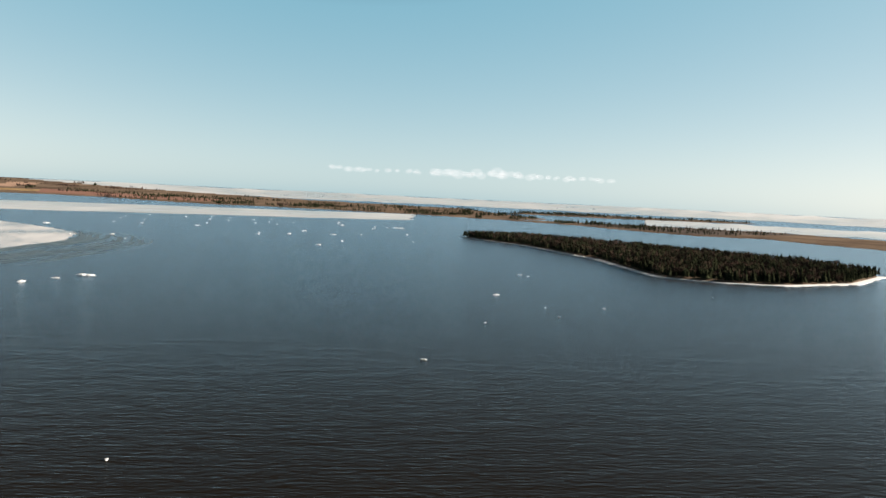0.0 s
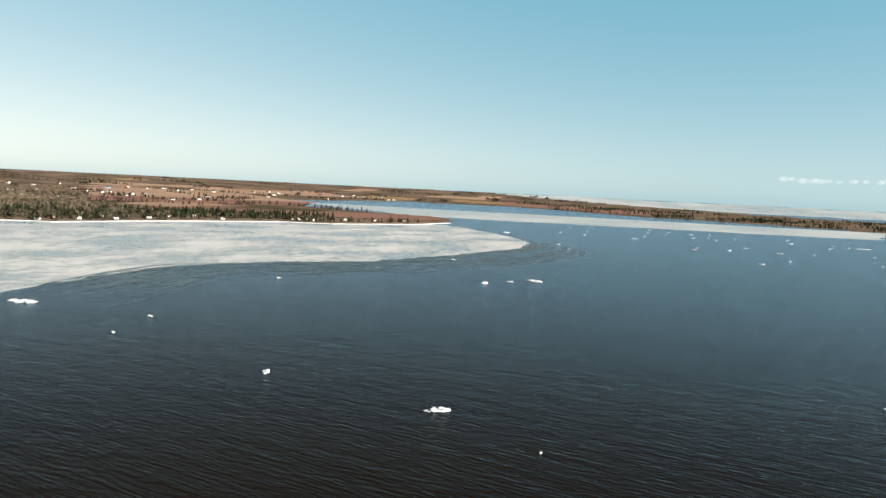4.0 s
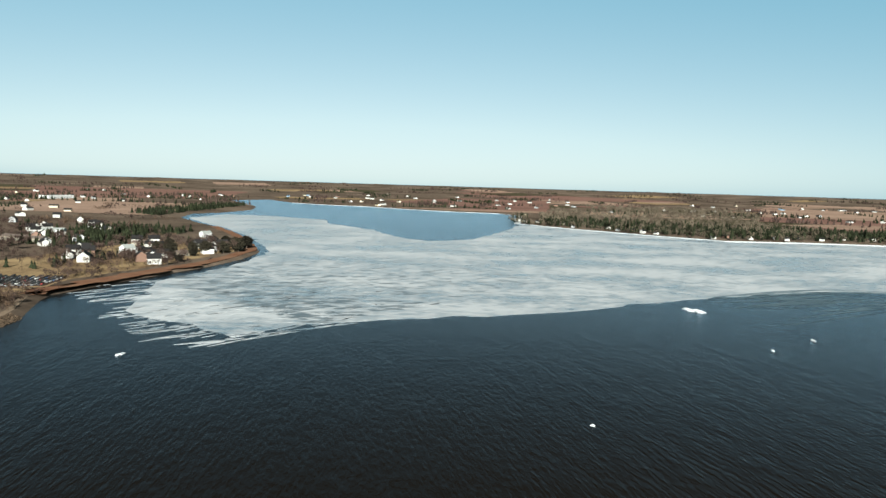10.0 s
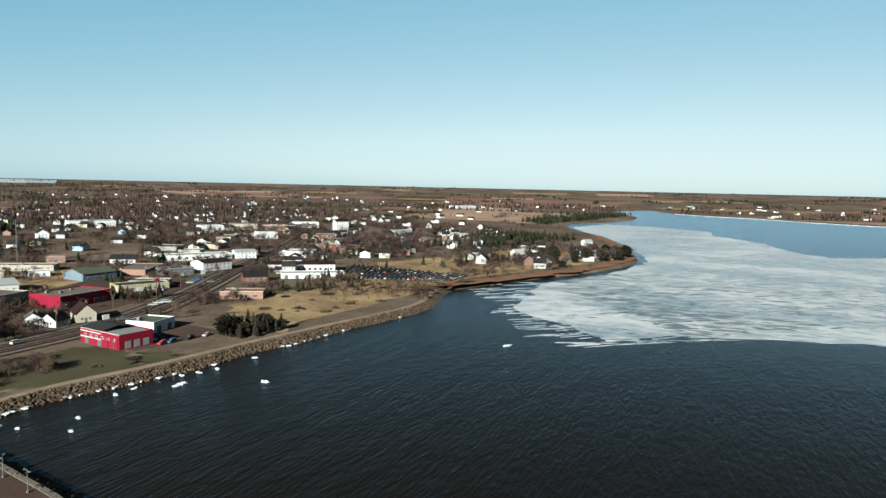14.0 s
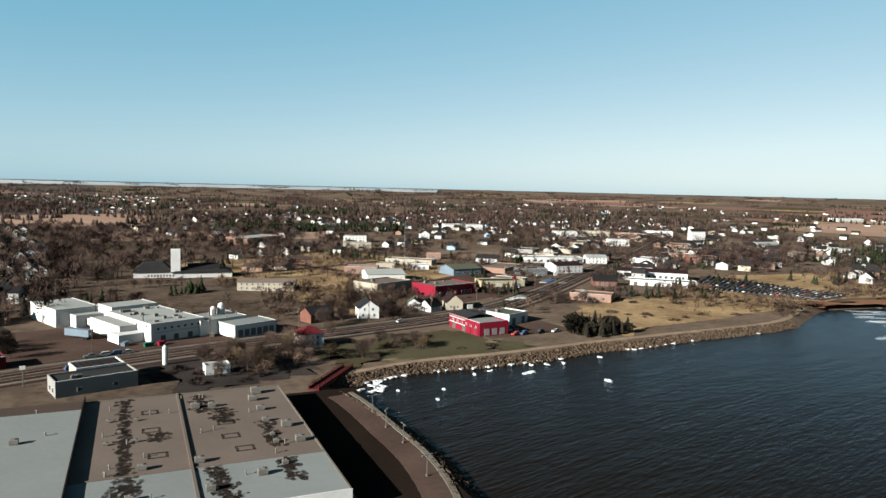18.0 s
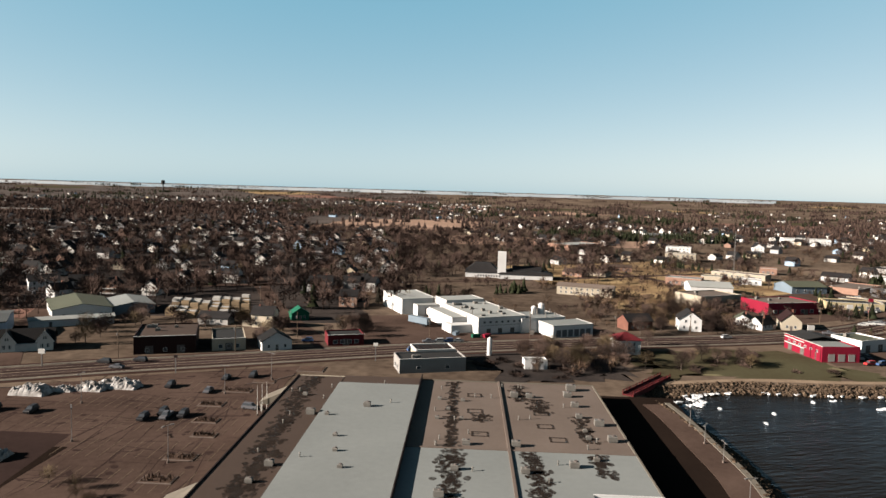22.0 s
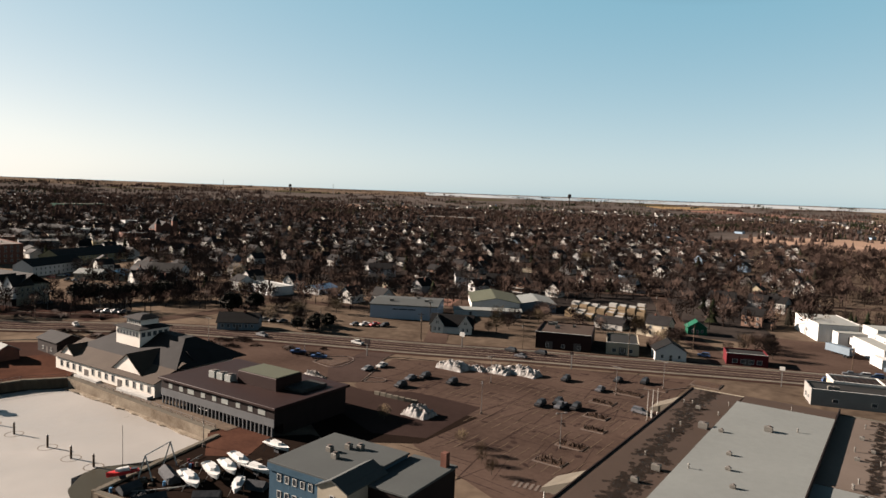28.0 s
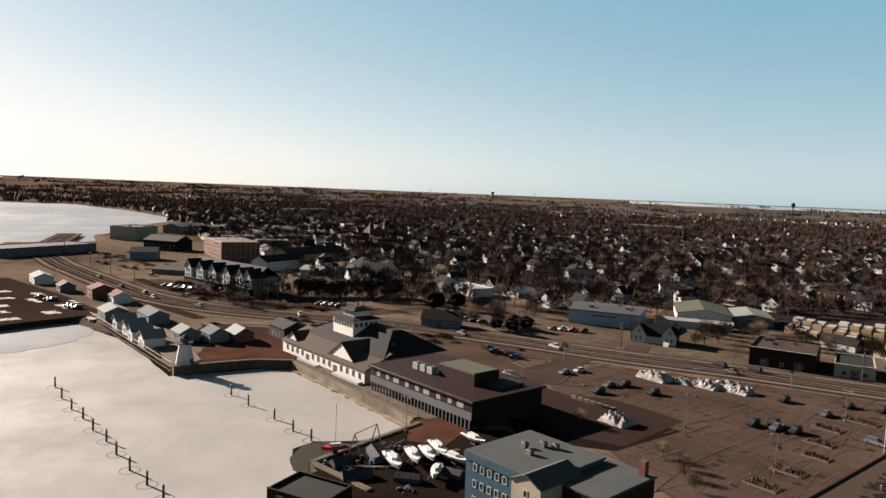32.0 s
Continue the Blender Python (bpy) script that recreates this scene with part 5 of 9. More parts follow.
def dark_building():
    m = pose(106, -124, LAND_Z, 0, 0, -9.5)
    root = thing("convention_hall", "dark brown flat-roofed hall on a row of columns", "hall", m)
    claim(m, 0, -26, 42, 0)
    h = 7.2
    Mesh().box(0, -25, -0.6, 42, -3.0, h - 0.6).make("wall", M["dark_brown"], root)
    Mesh().box(0, -3.0, 2.6, 42, 0, h - 0.6).make("upper_wall", M["dark_brown"], root)
    Mesh().box(-0.6, -26, h - 0.6, 42.6, 0.6, h, 0.1).make("roof", M["rust_metal"], root)
    Mesh().box(-0.02, 0.0, 2.4, 42.02, 0.12, 4.3).make("louvre_band", M["grey_wall"], root, "grey louvred band over the arcade")
    for i in range(30):
        x = 0.6 + i * 1.4
        Mesh().box(x, -0.3, -0.4, x + 0.35, 0.1, 2.45).make("column", M["grey_wall"], root)
    for i in range(9):
        x = 3 + i * 4.3
        Mesh().box(x, -0.02, 4.7, x + (1.5 if i % 3 else 2.4), 0.06, 6.0, 0.02).make("window", M["roof_white"], root)
    Mesh().box(9, -18, h, 23, -9, h + 3.2, 0.15).make("roof_house", M["rust_metal"], root)
    Mesh().box(9.3, -17.7, h + 3.2, 22.7, -9.3, h + 3.35).make("roof_house_top", M["roof_green"], root)
    for i in range(3):
        ru = Mesh().box(24 + i * 3.1, -9.5, h, 26.2 + i * 3.1, -7.4, h + 1.8, 0.1).make("roof_unit", M["roof_white"], root)
        Mesh().tube(25.1 + i * 3.1, -8.45, h + 1.8, h + 2.0, 0.8, 0.75, 10).make("fan_cowl", M["door"], ru)
    Mesh().box(3, -21, h, 9, -12, h + 0.8).make("skylight_curb", M["roof_dark"], root)
    return root


dark_building()


def theatre():
    m = pose(152, -133, LAND_Z, 0, 0, -10)
    root = thing("waterfront_theatre", "white clapboard theatre with dark hipped roof and cupola", "theatre", m)
    claim(m, -4, -30, 50, 0)
    W = 50
    Mesh().box(0, -9, -0.6, W, 0, 4.2).make("wall", M["clapboard"], root)
    # long lean-to roof over the front range
    obj("roof", [(-0.5, 0.6, 4.0), (W + 0.5, 0.6, 4.0), (W + 0.5, -9.5, 8.0), (-0.5, -9.5, 8.0), (-0.5, 0.6, 3.8), (W + 0.5, 0.6, 3.8), (W + 0.5, -9.5, 7.6), (-0.5, -9.5, 7.6)],
        [(3, 2, 1, 0), (4, 5, 6, 7), (0, 1, 5, 4), (1, 2, 6, 5), (2, 3, 7, 6), (3, 0, 4, 7)], M["taupe"], root)
    Mesh().box(2, -28, -0.6, W - 6, -9, 6.5).make("hall_wall", M["clapboard"], root)
    Mesh().hip(0, -30, W - 4, -7, 6.5, 6.0, 0.8, 10.5).make("hall_roof", M["shingle"], root)
    Mesh().gable_wall(0.5, -17, 8, -13.5, 6, 7.2, 2.6, "y").make("dormer", M["clapboard"], root, "small white gabled dormer")
    Mesh().gable(0.5, -19, 8, -13.5, 7.2, 2.6, 0.35, 0.25, "y").make("dormer_roof", M["shingle"], root)
    for x0, x1, r in ((7, 22, 5.2), (41.5, 49.5, 3.0)):
        Mesh().gable_wall(x0, -12, x1, -1.2, 3.6, 4.3, r, "y").make("dormer", M["clapboard"], root, "white gabled dormer")
        Mesh().gable(x0, -14, x1, -1.2, 4.3, r, 0.35, 0.25, "y").make("dormer_roof", M["taupe"], root)
    cup = Mesh().box(22, -20, 8, 34, -10, 14.0).make("cupola", M["clapboard"], root, "white glazed cupola")
    Mesh().hip(22, -20, 34, -10, 14.0, 0.9, 0.7, 3).make("cupola_roof", M["shingle"], cup)
    Mesh().box(24.5, -18, 14.5, 31.5, -12, 16.6).make("lantern", M["clapboard"], cup)
    Mesh().hip(24.5, -18, 31.5, -12, 16.6, 1.2, 0.8, 2.6).make("lantern_roof", M["shingle"], cup)
    for i in range(7):
        window(root, 23.3 + i * 1.6, -9.96, 11.8, 180, 1.2, 1.5)
        window(root, 25 + i * 1.0, -11.96, 15.1, 180, 0.8, 1.1)
    for i in range(5):
        window(root, 21.97, -18.8 + i * 1.9, 11.8, -90, 1.4, 1.5)
    for i in range(14):
        if i not in (4, 9):
            window(root, 2.5 + i * 3.4, 0.02, 1.1, 180, 1.2, 1.9)
    for i in (4, 9):
        Mesh().box(1.6 + i * 3.4, -0.02, 0, 3.6 + i * 3.4, 0.08, 2.3).make("door", M["door"], root)
    Mesh().box(-0.3, 0.6, -0.5, 14, 2.4, 0.9).box(24, 0.6, -0.5, 36, 2.2, 0.7).make("deck", M["trim"], root, "white deck and ramp")
    return root


theatre()


def hotel():
    m = site(309, -205, -2, 67)
    root = thing("hotel", "pale grey three-storey hotel with steep dark gabled roof", "hotel", m)
    claim(m, 0, 0, 67, 20)
    Mesh().box(0, 0, -0.6, 67, 16, 9.0).make("wall", M["cream_wall"], root)
    Mesh().gable(0, 0, 67, 16, 9.0, 5.0, 0.6, 0.3).make("roof", M["shingle"], root)
    Mesh().box(-0.1, -2.2, -0.6, 67.1, 0, 3.1).make("ground_floor", M["dark_brown"], root, "dark ground floor arcade")
    Mesh().box(-0.3, -2.5, 3.1, 67.3, 0, 3.4).make("arcade_roof", M["shingle"], root)
    for x in (0.0, 13, 26, 40, 53, 60):
        w = 7
        Mesh().gable_wall(x, -1.5, x + w, 8, 3.0, 9.2, 4.2, "y").make("gable_bay", M["white_wall"], root, "white gabled bay")
        Mesh().gable(x, -1.5, x + w, 8, 9.2, 4.2, 0.4, 0.25, "y").make("bay_roof", M["shingle"], root)
        for z in (3.8, 6.4):
            window(root, x + 2.2, -1.52, z, 0, 1.1, 1.5)
            window(root, x + 4.8, -1.52, z, 0, 1.1, 1.5)
        window(root, x + 3.5, -1.52, 9.3, 0, 1.2, 1.4)
    for z in (3.8, 6.4):
        for x in (9, 11, 22, 24, 35, 37.5, 49, 51):
            window(root, x, -0.02, z, 0, 1.0, 1.4)
        window_row(root, "left", 5, z, 16, 0, 1.0, 1.4)
        window_row(root, "right", 5, z, 16, 67, 1.0, 1.4)
    return root


hotel()
flat_block("brick_hotel", "red-brown brick four-storey block", "apartment block", site(466, -287, -19, 58), 58, 29, 13, M["brick"], M["roof_tan"],
           [(s, n, z, 1.4, 1.7) for z in (1.5, 4.7, 7.9, 10.6) for s, n in (("front", 14), ("left", 7), ("right", 7))], units=4)
ware = gable_block("warehouse", "pale blue steel warehouse with shallow grey roof", "warehouse", site(164, -272, -163, 31), 31, 26, 6.4, 1.0, M["pale_blue"], M["roof_blue"], axis="x", doors=0)
Mesh().box(-0.1, -0.14, 5.9, 31.1, 0.0, 6.35).make("eaves_band", M["roof_grey"], ware)
for k, (x0, x1) in enumerate(((10.5, 13.0), (13.4, 17.2), (17.6, 21.0))):
    Mesh().box(x0, -0.08, 4.3, x1, 0.0, 4.75).make("sign_bar", M["dark_brown"], ware, "dark bar of sign lettering")
for k in range(30):
    Mesh().box(0.5 + k * 1.02, -0.05, 0.2, 0.56 + k * 1.02, 0.0, 5.9).make("sheet_rib", M["pale_blue"], ware)
for x, y in ((8, 6), (19, 16), (24, 8)):
    Mesh().box(x, y, 6.6, x + 1.8, y + 1.4, 8.2, 0.1).make("roof_unit", M["plant_metal"], ware)
gable_block("building_supply_store", "white-walled store with grey-green steel roof", "store", site(131, -316, -156, 22), 24, 34, 4.6, 2.2, M["white_wall"], M["roof_green"], [("front", 3, 1.2, 1.3, 1.4)], axis="y", doors=2)
gable_block("store_annex", "low blue steel annex of the store", "store", site(110, -330, -156, 22), 18, 26, 4.0, 1.6, M["blue_grey"], M["roof_grey"], axis="y", doors=1)
gable_block("storage_shed", "long low pale steel storage shed", "shed", site(134, -300, -160, 30), 32, 7, 3.0, 0.8, M["white_wall"], M["roof_white"], doors=2)
flat_block("brick_store", "dark brown brick store with brown flat roof", "store", site(80, -252, -172, 21), 21, 24, 6.0, M["rust_metal"], M["roof_brown"], [("front", 3, 0.8, 1.4, 1.4)], doors=2, units=4)
flat_block("low_store", "low store with pale stone front", "store", site(54, -257, -170, 9), 12, 20, 4.0, M["cream_wall"], M["roof_dark"], [("front", 3, 0.8, 1.6, 1.6)], doors=1)
flat_block("diner", "low red-fronted shop with dark roof", "shop", site(12, -264, -172, 13), 14, 10, 3.8, M["red_roof"], M["roof_dark"], [("front", 4, 0.8, 1.8, 1.5)], doors=1)
gable_block("house", "small white gabled house with dark roof", "house", site(36, -256, -165, 10), 11, 9, 3.6, 3.2, M["white_wall"], M["shingle"], [("front", 3, 1.0, 1.0, 1.3), ("left", 2, 1.0, 1.0, 1.3)], axis="y")
gable_block("house", "bright green painted gabled house", "house", site(29, -316, -167, 8), 8, 7, 3.2, 2.6, M["green_wall"], M["green_wall"], [("front", 3, 1.0, 1.0, 1.3), ("left", 2, 2.8, 1.0, 1.2)], axis="y")
gable_block("house", "blue-grey house with wide dark roof beside the road", "house", site(201, -213, -153, 15), 16, 9, 3.2, 3.2, M["blue_grey"], M["shingle"], [("front", 6, 1.0, 1.2, 1.5), ("left", 2, 1.0, 1.0, 1.3)], chimney=True)


def gabled_inn():
    root = gable_block("inn", "half-timbered inn with twin white-framed gables", "inn", site(127, -257.5, -165, 17), 17.5, 10, 3.4, 3.6, M["dark_brown"], M["shingle"], [("front", 5, 0.9, 1.1, 1.4)])
    for x in (0.6, 12.4):
        Mesh().gable_wall(x, -1.4, x + 5, 4, -0.5, 3.4, 3.4, "y").make("gable_bay", M["clapboard"], root, "white half-timbered gabled front bay")
        Mesh().gable(x, -1.4, x + 5, 4, 3.4, 3.4, 0.4, 0.2, "y").make("bay_roof", M["shingle"], root)
        # white bargeboards, framing and glazing bands on the gable
        for sx in (-1, 1):
            Mesh().rod((x + 2.5 + sx * 3.0, -1.9, 2.95), (x + 2.5, -1.9, 7.15), 0.2, 0.2, 4).make("bargeboard", M["clapboard"], root)
            Mesh().rod((x + 2.5 + sx * 1.5, -1.46, 3.7), (x + 2.5, -1.46, 5.6), 0.1, 0.1, 4).make("brace", M["clapboard"], root)
        Mesh().box(x, -1.5, 3.3, x + 5, -1.4, 3.75).make("beam", M["clapboard"], root)
        Mesh().box(x, -1.5, 0.2, x + 5, -1.4, 0.9).make("plinth", M["clapboard"], root)
        for k in range(5):
            Mesh().box(x + 0.05 + k * 1.2, -1.52, 0.9, x + 0.28 + k * 1.2, -1.4, 3.3).make("stud", M["clapboard"], root)
        Mesh().box(x + 2.35, -1.52, 3.75, x + 2.65, -1.4, 7.0).make("king_post", M["clapboard"], root)
        Mesh().rod((x + 2.5, -1.7, 6.8), (x + 2.5, -1.7, 8.6), 0.09, 0.03, 4).make("finial", M["clapboard"], root)
        window(root, x + 1.5, -1.42, 1.0, 0, 1.0, 1.5)
        window(root, x + 3.5, -1.42, 1.0, 0, 1.0, 1.5)
        window(root, x + 2.5, -1.42, 4.0, 0, 1.2, 1.2)
    Mesh().box(5.6, -1.6, -0.4, 12.4, 0, 2.6).make("porch", M["trim"], root, "white railed porch")
    return root


gabled_inn()
root = flat_block("garage", "long low white garage with blue-trimmed doors", "garage", site(237, -296, -18, 27), 27, 14, 4.4, M["white_wall"], M["roof_white"], doors=5)
gable_block("house", "white two-storey house with dark roof", "house", site(262, -300, -18, 9), 9, 10, 5.5, 2.8, M["white_wall"], M["shingle"], [("front", 3, 1.0, 1.0, 1.3), ("front", 3, 3.7, 1.0, 1.3)])

# bank with two dark roofs and drive-through
root = flat_block("bank", "low grey bank with dark stepped roof", "bank", site(-12, -222, -174, 23), 23, 10.5, 4.4, M["stone_grey"], M["roof_dark"], [("left", 2, 0.9, 1.5, 1.6), ("front", 2, 1.2, 1.6, 1.2)], doors=0, units=2, seed=4)
Mesh().box(8, 10.5, -0.5, 22, 20, 5.0, 0.1).make("rear_wing", M["cream_wall"], root, "cream rear wing")
Mesh().box(8.3, 10.8, 5.0, 21.7, 19.8, 5.12).make("wing_roof", M["roof_dark"], root)
for x0, y0, x1, y1 in ((7.8, 10.3, 22.2, 10.8), (7.8, 19.7, 22.2, 20.2), (7.8, 10.8, 8.3, 19.7), (21.7, 10.8, 22.2, 19.7)):
    Mesh().box(x0, y0, 4.8, x1, y1, 5.5, 0.05).make("wing_parapet", M["trim"], root)
for k in range(7):
    Mesh().box(10 + k * 1.7, 12.2, 5.12, 10.9 + k * 1.7, 18.4, 5.3).make("roof_panel", M["dark_brown"], root, "dark roof panel")


def red_roofed_house():
    m = site(-98, -246, 177, 9.4)
    root = thing("house", "white two-storey house with red hipped roof", "house", m)
    claim(m, 0, 0, 9.5, 9)
    Mesh().box(0, 0, -0.6, 9.4, 8.5, 5.6).make("wall", M["white_wall"], root)
    Mesh().hip(0, 0, 9.4, 8.5, 5.6, 2.6, 0.7).make("roof", M["red_roof"], root)
    for z in (0.9, 3.5):
        window_row(root, "front", 3, z, 9.4, 0, 1.0, 1.4)
        window_row(root, "left", 3, z, 8.5, 0, 1.0, 1.4)


red_roofed_house()
root = flat_block("shop", "bright red shop with white stripes and a grey rear roof", "shop", site(-176, -257, 85, 26), 26, 15, 5.6, M["red_wall"], M["roof_grey"], [("front", 6, 3.2, 1.6, 1.0)], doors=3)
for z in (2.6, 4.9):
    Mesh().box(0, -0.1, z, 14, 0.0, z + 0.35).make("stripe", M["trim"], root)
Mesh().gable(0, 0.3, 14, 14.7, 6.1, 1.3, 0.3, 0.2).make("front_roof", M["roof_dark"], root, "dark low-pitched roof")
for k in range(3):
    Mesh().box(16 + k * 3.2, -0.08, 0, 18.4 + k * 3.2, 0.0, 3.0).make("bay_door", M["red_wall"], root)
    Mesh().box(18.6 + k * 3.2, -0.12, 0, 18.9 + k * 3.2, 0.0, 5.4).make("pilaster", M["red_roof"], root)
for y in (2.5, 6.5, 10.5):
    Mesh().box(26, y, 0.4, 26.1, y + 2.6, 3.2).make("end_door", M["stone_grey"], root)
flat_block("workshop", "white and grey block workshop", "workshop", site(-202, -245, -166, 14), 15, 14, 4.6, M["white_wall"], M["roof_green"], [("front", 2, 1.2, 1.4, 1.2)], doors=2, units=1)
flat_block("clinic", "low pale brick building with dark glass entrance", "clinic", site(-285, -289, 124, 22), 24, 14, 4.0, M["brick_pale"], M["roof_tan"], [("front", 4, 1.0, 1.6, 1.6)], doors=1, units=2)
gable_block("car_showroom", "long white showroom with brown roof", "showroom", site(-395, -350, 130, 48), 50, 18, 5.6, 1.6, M["white_wall"], M["rust_metal"], [("front", 12, 1.2, 2.2, 2.0)], doors=3)
flat_block("low_garage", "long low pale garage with grey roof", "garage", site(-372, -318, 130, 42), 44, 12, 3.6, M["white_wall"], M["roof_blue"], doors=6)
gable_block("restaurant", "dark-roofed restaurant with an arched cream gable", "restaurant", site(-344, -326, 140, 14), 16, 14, 3.6, 3.4, M["brick"], M["shingle"], [("front", 4, 0.8, 1.4, 1.6)])
flat_block("store", "red and white flat-roofed store", "store", site(-217, -330, -174, 31), 32, 22, 6.2, M["red_wall"], M["roof_tan"], [("front", 5, 1.0, 2.4, 2.0)], doors=2, units=3)
gable_block("store", "blue-walled store with grey-green roof", "store", site(-287, -410, 179, 24), 25, 20, 4.6, 2.6, M["blue_grey"], M["roof_green"], [("front", 4, 1.2, 1.6, 1.5)], axis="x")
flat_block("store", "long low white roadside store", "store", site(-395, -464, 152, 58), 60, 18, 4.4, M["white_wall"], M["roof_white"], [("front", 10, 1.0, 2.6, 2.0)], doors=3, units=4)
flat_block("store", "low dark-roofed store with yellow front", "store", site(-268, -352, 160, 30), 30, 15, 3.8, M["yellow_wall"], M["roof_dark"], [("front", 6, 1.0, 2.2, 1.6)], doors=2)
flat_block("apartment_block", "two-storey brown brick apartment block", "apartment block", site(-540, -393, 143, 24), 25, 14, 7.0, M["brick"], M["roof_tan"], [("front", 8, z, 1.4, 1.4) for z in (1.0, 4.0)], doors=1)
root = thing("church", "low white church with black hipped roofs and a square tower", "church", site(-82, -483, 166, 62))
claim(root.matrix_world, -4, -34, 66, 28)
Mesh().box(24, -1, -0.5, 62, 21, 3.4).make("wall", M["white_wall"], root)
Mesh().hip(24, -1, 62, 21, 3.4, 3.0, 0.7, 9).make("roof", M["shingle"], root)
Mesh().gable_wall(34, 4, 54, 17, 4.5, 6.0, 2.4, "x").make("clerestory", M["white_wall"], root, "white raised centre with gable ends")
Mesh().gable(34, 4, 54, 17, 6.0, 2.4, 0.5, 0.25, "x").make("clerestory_roof", M["shingle"], root)
Mesh().box(0, 3, -0.5, 24, 24, 3.6).make("wing", M["white_wall"], root)
Mesh().hip(0, 3, 24, 24, 3.6, 6.2, 0.7, 7).make("wing_roof", M["shingle"], root)
Mesh().box(23, 1, -0.5, 29, 7, 19.0, 0.2).make("tower", M["white_wall"], root, "square plain white tower")
window_row(root, "front", 9, 1.0, 34, -1, 1.2, 1.6, 25.5)
gable_block("house", "white farmhouse with two steep gables", "house", site(-147, -292, 160, 9), 10, 11, 5.4, 3.6, M["white_wall"], M["shingle"], [("front", 3, 1.0, 1.0, 1.4), ("front", 2, 3.8, 1.0, 1.4), ("left", 3, 1.0, 1.0, 1.4)], axis="y", chimney=True)
gable_block("house", "dark red house with brown roof", "house", site(-122, -291, -170, 13), 13, 9, 4.2, 2.8, M["brick"], M["shingle"], [("front", 4, 1.0, 1.0, 1.3)])
gable_block("motel", "long two-storey motel with tan roof", "motel", site(-125, -405, 150, 21), 34, 10, 5.2, 1.6, M["cream_wall"], M["roof_tan"], [("front", 10, z, 1.2, 1.3) for z in (0.9, 3.3)])
flat_block("school", "wide low school with a white roof", "school", site(-237, -709, -147, 56), 58, 30, 7.0, M["brick_pale"], M["roof_white"], [("front", 10, 1.2, 2.0, 1.6)], doors=2)
flat_block("fish_plant", "long dark grey fish plant on the pier", "factory", site(568, -241, 107, 77), 77, 30, 6.0, M["grey_wall"], M["roof_dark"], doors=4)

